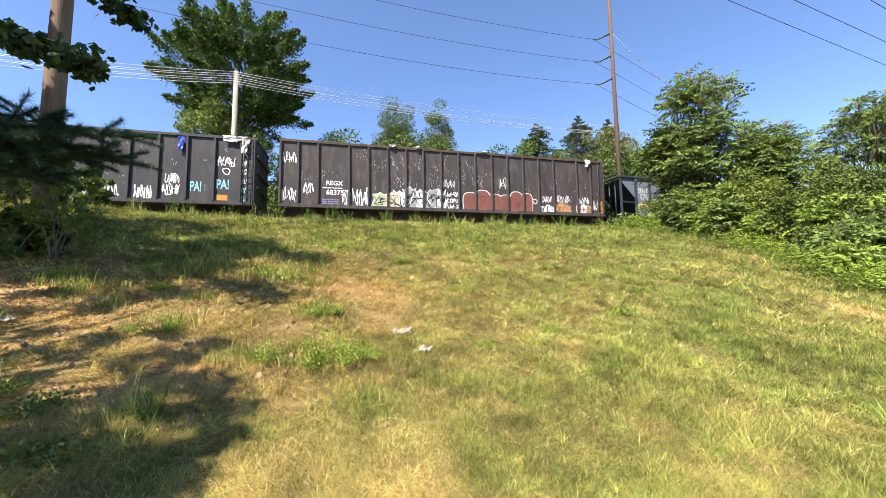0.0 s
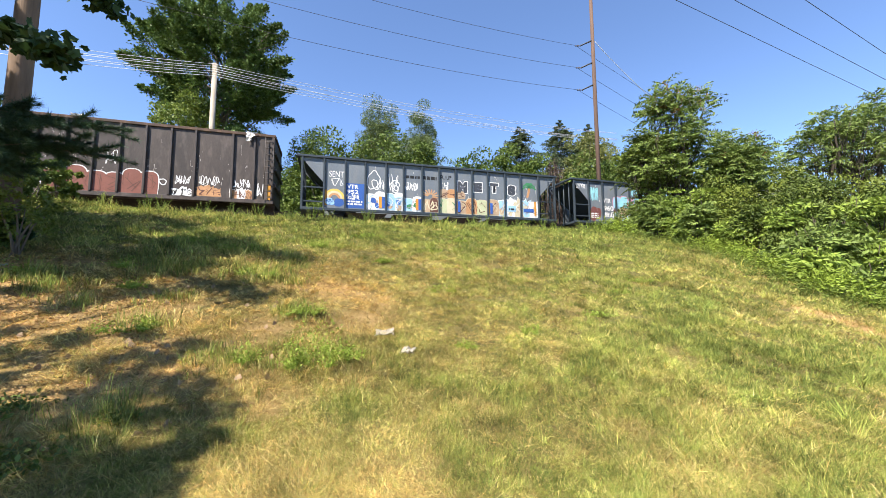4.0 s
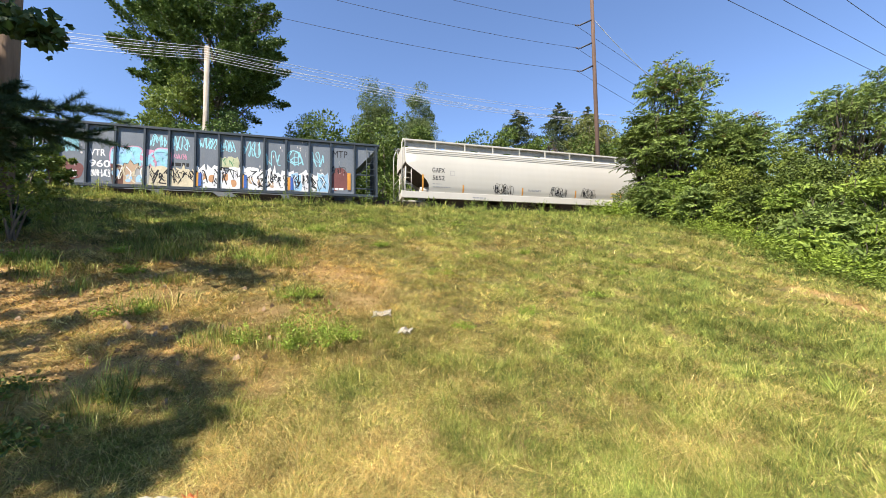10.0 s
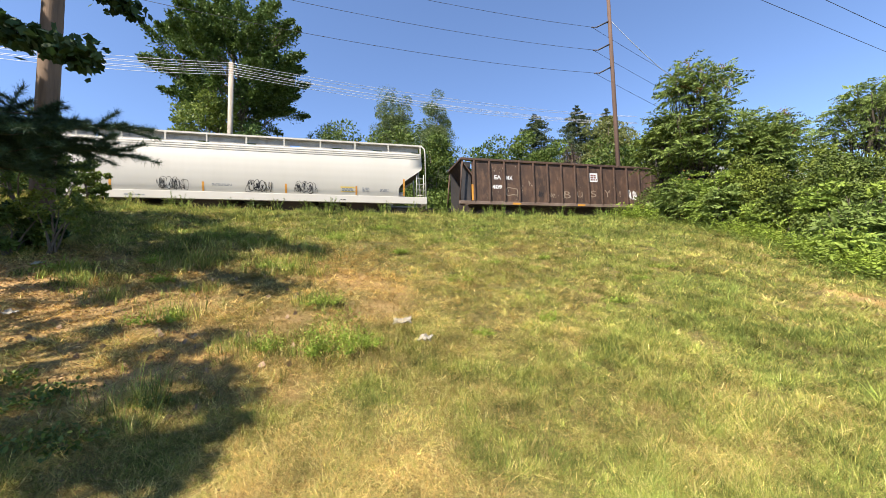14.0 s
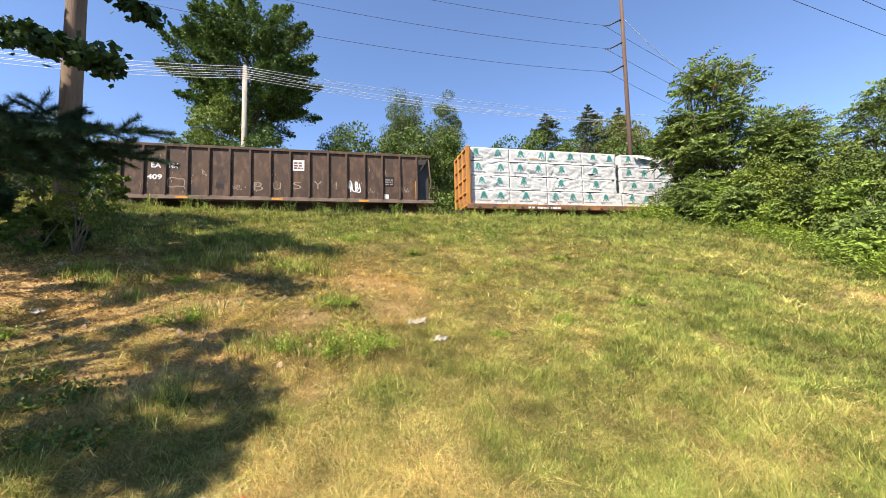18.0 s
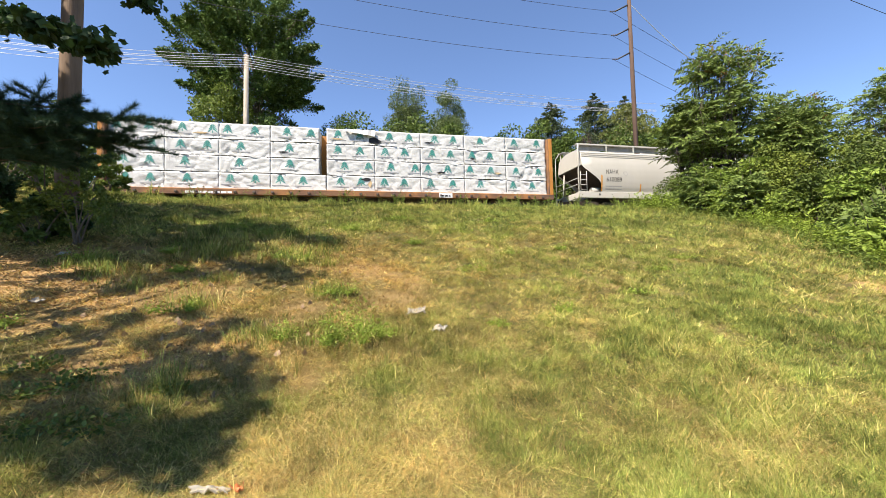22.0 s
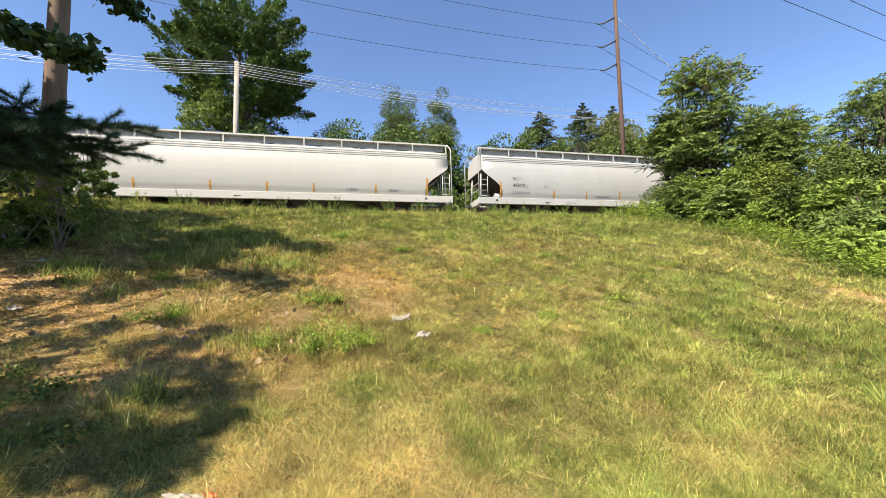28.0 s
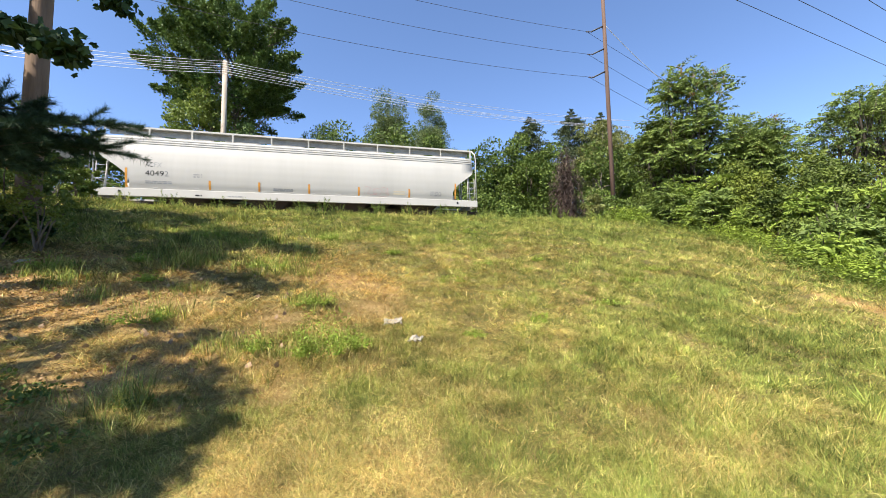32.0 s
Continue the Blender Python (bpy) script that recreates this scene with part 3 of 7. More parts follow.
def limb_path(a, b, rg, sag=0.12, k=5):
    a, b = np.array(a), np.array(b)
    L = np.linalg.norm(b - a)
    out = []
    for i in range(k + 1):
        f = i / k
        out.append(a + (b - a) * f + np.array([0, 0, 1]) * sag * L * math.sin(f * math.pi) * 0.5 + rg.normal(size=3) * L * 0.02 * (0 < i < k))
    return out


def broadleaf(name, x, y, height, spread, mat, label, seed, lobes=26, per=420, leaf=0.28, trunk=0.25, bole=0.3, tall=1.0, category="tree", lean=(0, 0), group="", fat=1.0):
    rg = np.random.default_rng(seed)
    p = place(x, y, 0.1)
    root = empty(name, Matrix.Translation(p), label, category, group)
    cz = height * (1 + bole) / 2
    c = (lean[0], lean[1], cz)
    pts, aim, lc = crown_points(c, (spread, spread, height * (1 - bole) / 2 * tall), lobes, per, rg, 0.55, fat)
    V, F = leaf_arrays(pts, leaf, rg, aim * 0.8)
    crown = new("crown", mesh_np("crown", V, F, mat))
    crown.parent = root
    bm = bmesh.new()
    tube(bm, limb_path((0, 0, 0), (lean[0] * 0.8, lean[1] * 0.8, height * 0.8), rg, 0), trunk, trunk * 0.25, 9)
    for k, q in enumerate(lc[: max(5, lobes // 2)]):
        h = height * rg.uniform(bole * 0.7, 0.6)
        tube(bm, limb_path((lean[0] * h / height, lean[1] * h / height, h), q, rg), trunk * 0.38, trunk * 0.06, 6)
    part("trunk", bm, M_BARK, root)
    return root


def plume_tree(name, x, y, height, spread, mat, label, seed, plumes=130, per=500, leaf=0.3, trunk=0.4, bole=0.35):
    """A big broadleaf tree: leafy plumes on limbs that rise and spread, with gaps between them."""
    rg = np.random.default_rng(seed)
    root = empty(name, Matrix.Translation(place(x, y, 0.1)), label, "tree")
    rz = height * (1 - bole) / 2
    c = np.array([0, 0, height - rz])
    d = unit(rg.normal(size=(plumes, 3)))
    base = c + d * np.array([spread * 0.80, spread * 0.80, rz * 0.80]) * rg.uniform(0.25, 1.0, (plumes, 1)) ** 0.6
    axis = unit(d * np.array([1.0, 1.0, 0.5]) + np.array([0, 0, 0.55]) + rg.normal(size=(plumes, 3)) * 0.25)
    size = rg.uniform(1.5, 3.0, plumes) * spread / 8
    pts, aim = [], []
    for i in range(plumes):
        f = rg.random((per, 1)) ** 0.8
        q = rg.normal(size=(per, 3)) * np.array([1, 1, 0.6])
        pts.append(base[i] + axis[i] * size[i] * f + q * size[i] * 0.20 * (1.15 - f))
        aim.append(axis[i] * 0.8 + q * 0.5)
    V, F = leaf_arrays(np.concatenate(pts), leaf, rg, np.concatenate(aim), 0.6)
    crown = new("crown", mesh_np("crown", V, F, mat))
    crown.parent = root
    bm = bmesh.new()
    tube(bm, limb_path((0, 0, 0), (0.6, 0, height * 0.8), rg, 0), trunk, trunk * 0.2, 10)
    for i in range(0, plumes, 3):
        h = max(height * 0.22, base[i][2] - rg.uniform(2.0, 6.0))
        tube(bm, limb_path((0.6 * h / height, 0, h), base[i] + axis[i] * size[i] * 0.6, rg), trunk * 0.3, trunk * 0.05, 6)
    part("trunk", bm, M_BARK, root)
    return root


def conifer(name, x, y, height, spread, label, seed, slope=0.7):
    """Tiers of drooping boughs, widening from a pointed tip."""
    rg = np.random.default_rng(seed)
    root = empty(name, Matrix.Translation(place(x, y, 0.1)), label, "tree", "conifers beyond the track")
    arr, bm = [], bmesh.new()
    for tier in range(24):
        z = height - 0.3 - 0.62 * tier
        reach = min(spread, 0.06 + slope * (height - z))
        for k in range(7 + tier // 4):
            az = rg.uniform(0, math.tau)
            L = reach * rg.uniform(0.65, 1.15)
            d = np.array([math.cos(az), math.sin(az), 0])
            zz = z + rg.uniform(-0.2, 0.2)
            f = rg.uniform(0.08, 1.0, 150)
            C = d * (L * f)[:, None] + np.array([0, 0, 1]) * (zz - 0.30 * L * f + 0.16 * L * f * f)[:, None] + rg.normal(size=(150, 3)) * np.array([0.16, 0.16, 0.08]) * min(1.6, 0.15 + L / 2.5)
            arr.append(leaf_arrays(C, min(0.32, 0.14 + 0.09 * reach), rg, d * 1.2 + np.array([0, 0, -0.3]), 0.4, 0.6))
    V, F = join(arr)
    crown = new("crown", mesh_np("crown", V, F, M_CONIFER))
    crown.parent = root
    part("trunk", tubed([(0, 0, 0), (0, 0, height * 0.5), (0, 0, height * 0.97)], 0.22, 0.03), M_BARK, root)
    return root


def rosettes(tips, rg, fronds=10, length=0.7, pairs=8, leaflet=0.18, droop=0.35, lift=0.45):
    """Pinnate leaves that radiate from each twig's tip like spokes."""
    n = len(tips)
    az = (np.arange(fronds) * math.tau / fronds)[None, :] + rg.uniform(0, math.tau, (n, 1)) + rg.normal(0, 0.25, (n, fronds))
    up = lift + rg.normal(0, 0.28, (n, fronds))
    aim = np.stack([np.cos(az), np.sin(az), up], -1).reshape(-1, 3)
    base = np.repeat(tips, fronds, 0) - np.array([0, 0, 1.0]) * rg.uniform(0, 0.25, (n * fronds, 1)) * length
    return frond_arrays(base, aim, length, rg, pairs, leaflet, droop)


def frond_tree(name, x, y, height, spread, label, seed, tips=90, trunk=0.09, seeds=40, mat=None, bole=0.15, stems=4, fronds=10, length=0.75, leaflet=0.19, category="tree", group=""):
    """Several stems whose twigs end in rosettes of feathery leaves."""
    rg = np.random.default_rng(seed)
    root = empty(name, Matrix.Translation(place(x, y, 0.05)), label, category, group)
    rz = height * (1 - bole) / 2
    d = unit(rg.normal(size=(tips, 3)) + np.array([0, 0, 0.25]))
    tip = np.array([0, 0, height - rz - 0.2]) + d * np.array([spread - 0.4, spread - 0.4, rz - 0.2]) * rg.uniform(0.2, 1.0, (tips, 1)) ** 0.45 * (0.88 + 0.16 * rg.random((tips, 1))) * (0.84 + 0.16 * np.sin(3 * np.arctan2(d[:, 1:2], d[:, 0:1]) + seed))
    bm = bmesh.new()
    for k in range(stems):
        az = k * math.tau / stems + rg.uniform(-0.5, 0.5)
        top = np.array([math.cos(az) * spread * 0.4, math.sin(az) * spread * 0.4, height * rg.uniform(0.66, 0.82)])
        foot = np.array([math.cos(az) * 0.15, math.sin(az) * 0.15, 0])
        tube(bm, limb_path(foot, top, rg, 0, 6), trunk, trunk * 0.3, 7)
        for q in tip[k::stems]:
            f = min(0.95, max(0.1, q[2] / height - 0.22))
            tube(bm, limb_path(foot + (top - foot) * f, q, rg, -0.1, 3), trunk * 0.3, trunk * 0.1, 4)
    part("trunk", bm, M_STEM, root)
    V, F = rosettes(tip, rg, fronds, length, 8, leaflet)
    crown = new("crown", mesh_np("crown", V, F, mat or M_AIL))
    crown.parent = root
    if seeds:
        b = tip[tip[:, 2] > height * 0.6]
        b = b[rg.integers(0, len(b), seeds)]
        C = (b[:, None, :] + rg.normal(size=(seeds, 46, 3)) * np.array([0.10, 0.10, 0.12]) + np.array([0, 0, 0.08])).reshape(-1, 3)
        V, F = leaf_arrays(C, 0.08, rg)
        sc = new("seeds", mesh_np("seeds", V, F, M_AILR))
        sc.parent = root
        tagged(sc, "rusty orange seed clusters", kind="stuff")
    return root


def vine_mound(name, x, y, height, spread, mat, label, seed, leaves=6000, leaf=0.096, domes=22, category="bush", group="bank bushes"):
    """A mound of overlapping leafy domes, each shingled with leaves that face outwards, dark inside."""
    rg = np.random.default_rng(seed)
    root = empty(name, Matrix.Translation(place(x, y, 0.05)), label, category, group)
    pts, face, tops = [], [], []
    per = leaves // domes
    for k in range(domes):
        a, f = rg.uniform(0, math.tau), rg.random() ** 0.6
        r = spread * rg.uniform(0.18, 0.40)
        c = np.array([math.cos(a) * f * (spread - r * 0.8), math.sin(a) * f * (spread - r * 0.8), 0.0])
        c[2] = (height - r * 0.8) * math.sqrt(max(0.04, 1 - (f * 0.93) ** 2)) * rg.uniform(0.72, 1.0)
        q = unit(rg.normal(size=(per, 3)) + np.array([0, 0, 0.25]))
        shell = 1 - 0.35 * rg.random((per, 1)) ** 2.4
        lump = 1 + 0.16 * np.sin(q[:, :1] * 7 + seed + k) * np.sin(q[:, 1:2] * 6 + k)
        pts.append(c + q * r * shell * lump * np.array([1, 1, 0.85]))
        face.append(q)
        tops.append(c)
    C, face = np.concatenate(pts), np.concatenate(face)
    V, F = leaf_arrays(C, leaf, rg, face * 0.4 + np.array([0, 0, -0.25]), 0.66, 0.9, face * 0.8 + rg.normal(size=C.shape) * 0.24 + np.array([0, 0, 0.4]))
    V[:, 2] = np.maximum(V[:, 2], 0.03)
    f = new("foliage", mesh_np("foliage", V, F, mat))
    f.parent = root
    bm = bmesh.new()
    for q in tops[:9]:
        tube(bm, limb_path((rg.uniform(-0.15, 0.15), rg.uniform(-0.15, 0.15), 0), q, rg, 0.1, 4), 0.03, 0.01, 5)
    part("stem", bm, M_STEM, root)
    return root


def herb_patch(name, spots, mat, label, seed, tall=0.6, leaf=0.1, stalks=60, spread=0.7):
    """Leafy stalks crowded round each spot."""
    rg = np.random.default_rng(seed)
    C, aim, bm = [], [], bmesh.new()
    for cx, cy in spots:
        for k in range(stalks):
            x, y = cx + rg.normal() * spread * 0.5, cy + rg.normal() * spread * 0.5
            h = tall * rg.uniform(0.45, 1.2)
            b = np.array([x, y, float(gz(x, y)) - 0.02])
            t = b + np.array([rg.normal() * 0.12, rg.normal() * 0.12, h])
            f = rg.uniform(0.15, 1.0, (15, 1))
            C.append(b + (t - b) * f)
            az = rg.uniform(0, math.tau, 15)
            aim.append(np.stack([np.cos(az), np.sin(az), 0.15 + 0 * az], 1) * 1.6)
            if k % 4 == 0:
                tube(bm, [b, b + (t - b) * 0.5, t], 0.006, 0.003, 4)
    V, F = leaf_arrays(np.concatenate(C), leaf, rg, np.concatenate(aim), 0.45, 0.6)
    ob = part(name, bm, mat)
    tagged(ob, label, "weeds", kind="stuff")
    lf = new("leaves", mesh_np("leaves", V, F, mat))
    lf.parent = ob


def shrub(name, x, y, height, spread, mat, label, seed, lobes=14, per=260, leaf=0.12, fronds=0, category="bush", group="bank bushes"):
    rg = np.random.default_rng(seed)
    root = empty(name, Matrix.Translation(place(x, y, 0.05)), label, category, group)
    pts, aim, lc = crown_points((0, 0, height * 0.5), (spread, spread, height * 0.5), lobes, per, rg, 0.25, 0.62)
    arr = [leaf_arrays(pts, leaf, rg, aim * 0.9 + np.array([0, 0, 0.2]))]
    if fronds:
        b = crown_points((0, 0, height * 0.55), (spread * 0.9, spread * 0.9, height * 0.5), lobes, max(1, fronds // lobes), rg, 0.6)
        arr.append(frond_arrays(b[0], b[1] + np.array([0, 0, 0.3]), 0.55, rg, 7, 0.17, 0.35))
    V, F = join(arr)
    V[:, 2] = np.maximum(V[:, 2], 0.03)
    f = new("foliage", mesh_np("foliage", V, F, mat))
    f.parent = root
    bm = bmesh.new()
    for q in lc[:7]:
        tube(bm, limb_path((rg.uniform(-0.1, 0.1), rg.uniform(-0.1, 0.1), 0), q, rg, 0.1, 4), 0.025, 0.008, 5)
    part("stem", bm, M_BARK, root)
    return root


def build_trees():
    # the big tree behind the white pole, and the woods beyond the track
    plume_tree("maple_tree", -20.9, 38, 27.5, 8.0, M_MAPLE, "tall dark green broadleaf tree beyond the track", 11, 190, 560, 0.25, 0.42, 0.36)
    broadleaf("young_maple", -21.5, 34.0, 17.5, 2.9, M_LIMELEAF, "smaller yellow-green tree in front of the tall tree", 12, 60, 260, 0.24, 0.16, 0.25, 1.0)
    broadleaf("poplar_tree", -5.8, 46, 22.9, 2.7, M_POPLAR, "slender pale green poplar beyond the track", 21, 140, 420, 0.145, 0.2, 0.15, 1.0, group="poplars")
    broadleaf("poplar_tree", -0.4, 46, 21.6, 2.0, M_POPLAR, "slender pale green poplar beyond the track", 22, 100, 400, 0.145, 0.18, 0.15, 1.0, group="poplars")
    broadleaf("poplar_tree", -2.2, 44, 18.0, 3.6, M_POPLAR, "bushy pale green poplar beyond the track", 23, 120, 380, 0.145, 0.18, 0.1, 1.0, group="poplars")
    broadleaf("woodland_tree", -12.0, 40, 15.0, 3.0, M_WOODS, "rounded green broadleaf tree beyond the track", 24, 90, 420, 0.2, 0.2, 0.1, 1.0, group="woods beyond the track", fat=1.25)
    broadleaf("woodland_tree", -14.2, 36.5, 9.2, 2.7, M_WOODS, "low rounded green tree beyond the track", 28, 80, 300, 0.2, 0.18, 0.02, 1.0, group="woods beyond the track", fat=1.3)
    broadleaf("woodland_tree", 6.6, 37, 11.3, 3.4, M_WOODS, "dense green broadleaf tree beyond the track", 27, 90, 190, 0.25, 0.2, 0.05, 1.0, group="woods beyond the track")
    shrub("lineside_bush", 5.4, 29.6, 3.6, 2.0, M_WOODS, "dense green bush along the far side of the track", 261, 22, 200, 0.2)
    broadleaf("woodland_tree", 22.0, 40, 13.6, 3.6, M_WOODS, "dense green broadleaf tree beyond the track", 25, 90, 170, 0.28, 0.2, 0.05, 1.0, group="woods beyond the track")
    broadleaf("woodland_tree", 26.0, 41, 14.0, 3.8, M_WOODS, "dense green broadleaf tree beyond the track", 26, 90, 170, 0.28, 0.2, 0.05, 1.0, group="woods beyond the track")
    conifer("spruce_tree", 16.2, 62, 24.6, 6.4, "broad dark spruce beyond the woods", 31, 0.9)
    conifer("spruce_tree", 24.2, 64.5, 27.2, 6.0, "dark pointed spruce beyond the woods", 32)
    conifer("spruce_tree", 29.3, 64, 26.2, 6.4, "dark pointed spruce beyond the woods", 33)
    broadleaf("olive_tree", 22.5, 50, 19.0, 4.2, M_OLIVE, "yellowish olive tree beyond the track", 34, 60, 300, 0.3, 0.25, 0.1, 1.1)
    rg = np.random.default_rng(5)
    k = 0
    for s in np.arange(-56, 64, 4.6):
        n = 34 + rg.uniform(-1.5, 3.5)
        p = tr(s + rg.uniform(-1.2, 1.2), n)
        h = (11.6 if s > 2 else 11.8) + rg.uniform(-1.3, 1.3)
        if -9 < s < -1:
            h = 8.5
        broadleaf("woodland_tree", p.x, p.y, h, rg.uniform(3.2, 4.2), M_WOODS if k % 5 else M_MAPLE, "green broadleaf tree in the woods beyond the track", 100 + k, 62 if 4 < s < 24 else 34 if -34 < s < 32 else 12, 250 if -10 < s < 26 else 180, 0.24 if -10 < s < 26 else 0.3, 0.16, 0.05, 1.1, group="woods beyond the track")
        k += 1
    for s in np.arange(-30, 34, 3.4):
        p = tr(s + rg.uniform(-0.8, 0.8), 28.5 + rg.uniform(-0.7, 1.2))
        shrub("lineside_bush", p.x, p.y, rg.uniform(2.6, 4.6), rg.uniform(1.7, 2.5), M_WOODS, "dense green bush along the far side of the track", 200 + k, 12, 240, 0.24)
        k += 1
    for s in np.arange(-34, 36, 3.1):
        p = tr(s + rg.uniform(-0.8, 0.8), 31.2 + rg.uniform(-0.6, 0.8))
        vine_mound("lineside_bush", p.x, p.y, rg.uniform(5.0, 6.3), 2.6, M_WOODS, "dense green thicket beyond the track", 230 + k, 1800, 0.21, 22, group="bank thickets")
        k += 1
    for s in np.arange(-26, 20, 2.6):
        p = tr(s + rg.uniform(-0.5, 0.5), 29.6 + rg.uniform(-0.4, 0.4))
        vine_mound("lineside_bush", p.x, p.y, rg.uniform(1.7, 2.4), 2.0, M_WOODS, "low dense green thicket beyond the track", 270 + k, 1100, 0.2, 18, group="bank thickets")
        k += 1
    shrub("lineside_bush", 12.3, 28.6, 4.0, 1.5, M_OLIVE, "olive green bush beside the dead tree", 260, 20, 160, 0.2)
    rgd = np.random.default_rng(77)
    p = place(0.352 * 31, 31.0)
    root = empty("dead_vine_tree", Matrix.Translation(p), "dead tree draped in brown hanging vines", "tree")
    bm = bmesh.new()
    tube(bm, [(0, 0, 0), (0.1, 0, 3), (0.2, 0, 7.4)], 0.16, 0.05)
    arr = []
    for k in range(190):
        a = rgd.uniform(0, math.tau)
        r = rgd.uniform(0.05, 1.3) * (0.75 + 0.4 * math.sin(3 * a + 1))
        top = rgd.uniform(4.6, 8.6)
        q = np.array([math.cos(a) * r, math.sin(a) * r, top - r * 1.1])
        low = q * np.array([1.2, 1.2, 0]) + np.array([0, 0, max(0.2, q[2] - rgd.uniform(2, 5))])
        arr.append(leaf_arrays(q + (low - q) * rgd.random((45, 1)) + rgd.normal(size=(45, 3)) * 0.06, 0.34, rgd, np.array([0, 0, -1.2]), 0.12, 0.8))
    part("trunk", bm, M_BARK, root)
    V, F = join(arr)
    vn = new("vines", mesh_np("vines", V, F, M_DEAD))
    vn.parent = root
    # far woods that close the view
    for s in np.arange(-150, 170, 9.0):
        p = tr(s, 66 + rg.uniform(-5, 8))
        broadleaf("distant_tree", p.x, p.y, rg.uniform(11, 15), 5.5, M_WOODS, "distant green broadleaf tree behind the woods", 300 + k, 14, 80, 0.8, 0.25, 0.05, 1.1, group="distant woods")
        k += 1


def build_right_bank():
    frond_tree("ailanthus_tree", 13.6, 19.6, 9.9, 2.7, "feathery ailanthus tree with rusty seed clusters", 41, 95, seeds=30, bole=0.12, fronds=9, length=1.0, leaflet=0.23)
    frond_tree("ailanthus_tree", 12.6, 20.4, 7.0, 2.0, "lower feathery ailanthus tree beside the tall one", 46, 70, seeds=0, mat=M_BUSH)
    frond_tree("ailanthus_tree", 18.5, 21.2, 7.2, 2.3, "feathery green ailanthus tree above the bushes", 42, 90, seeds=10, bole=0.3)
    frond_tree("ailanthus_tree", 16.0, 18.2, 6.0, 1.9, "feathery green ailanthus tree above the bushes", 43, 60, seeds=8, bole=0.3)
    frond_tree("ailanthus_tree", 22.6, 19.2, 8.7, 2.9, "tall feathery tree with bare dark stems", 44, 62, 0.1, seeds=0, bole=0.38, stems=6)
    frond_tree("ailanthus_tree", 26.2, 20.5, 9.9, 3.2, "tall feathery tree with bare dark stems", 45, 90, 0.1, seeds=0, bole=0.35, stems=6)
    for k, (x, y, h, w, tips) in enumerate(((11.9, 19.2, 2.7, 1.25, 34), (12.9, 18.2, 3.0, 1.4, 36), (12.2, 17.4, 1.9, 0.9, 22), (12.3, 11.2, 2.1, 1.3, 34), (13.2, 10.2, 2.0, 1.2, 30), (11.2, 10.6, 1.35, 0.9, 20), (14.6, 10.6, 2.6, 1.4, 34), (12.6, 8.6, 1.6, 1.1, 24), (14.2, 8.0, 2.0, 1.2, 24), (11.6, 9.2, 1.2, 0.8, 16), (13.0, 15.0, 2.0, 1.0, 22), (14.0, 9.4, 2.3, 1.3, 26), (12.4, 16.4, 2.6, 1.1, 26), (13.4, 13.0, 2.9, 1.1, 22), (12.5, 18.9, 3.2, 1.2, 26), (11.7, 18.3, 2.3, 1.0, 22), (13.4, 17.2, 3.4, 1.2, 24), (14.2, 11.4, 3.4, 1.2, 24), (13.2, 11.6, 2.6, 1.0, 20))):
        frond_tree("sumac_bush", x, y, h, w, "sumac sapling with spreading feathery leaves", 520 + k, tips, 0.03, 0, M_SUMAC if k % 3 else M_AIL, 0.05, 5, 8, 0.66, 0.19, "bush", "sumac bushes")
    mounds = ((14.1, 16.8, 3.5, 1.9, 9000), (15.0, 14.2, 3.9, 1.8, 9000), (13.4, 14.3, 2.5, 1.3, 5000), (16.3, 15.8, 4.0, 1.7, 6000), (13.9, 12.4, 2.6, 1.4, 5500), (15.8, 12.2, 3.3, 1.7, 6000), (17.6, 13.8, 4.1, 1.9, 6000), (12.6, 12.6, 1.6, 0.9, 2600), (14.3, 18.4, 3.4, 1.6, 5000), (17.6, 17.4, 4.4, 1.9, 5000),
              (16.0, 9.4, 2.8, 1.5, 3500), (18.6, 10.6, 3.4, 1.9, 3500), (20.0, 17.0, 4.2, 2.0, 4000), (22.5, 16.0, 4.4, 2.3, 3500), (21.5, 12.5, 4.0, 2.2, 3000), (14.6, 6.8, 1.9, 1.2, 2000), (11.8, 20.6, 2.0, 1.2, 2500))
    for k, (x, y, h, w, n) in enumerate(mounds):
        vine_mound("vine_bush", x, y, h, w, M_BUSH if k % 3 else M_VINE, "dense mound of vine leaves on the bank" if k % 2 else "leafy green bush overgrown with vines", 560 + k, int(1.15 * n))
    herb_patch("bank_weeds", ((10.9, 10.3), (10.6, 9.6), (10.7, 9.0), (11.3, 9.9), (11.6, 10.8), (11.4, 11.6), (11.9, 12.0), (11.9, 13.0), (12.1, 13.9), (10.9, 8.4), (11.6, 8.5), (11.2, 7.7), (12.2, 7.4), (11.9, 14.8), (12.2, 15.8)), M_WEED, "bright green leafy weeds along the edge of the bushes", 81, 0.62, 0.085, 56)
    herb_patch("bank_weeds", ((10.2, 9.9), (10.15, 9.1), (10.5, 8.2), (10.5, 10.8), (11.0, 12.2), (11.3, 13.6), (11.6, 15.4), (11.6, 17.0), (10.8, 18.6), (11.3, 18.0)), M_LIMELEAF, "low yellow-green weeds creeping onto the grass", 82, 0.34, 0.065, 56, 0.8)
    herb_patch("bank_weeds", ((10.3, 19.6), (10.8, 19.2), (9.7, 19.8)), M_WEED, "bright yellow-green weeds at the track edge", 83, 0.75, 0.12, 40)


build_trees()
build_right_bank()


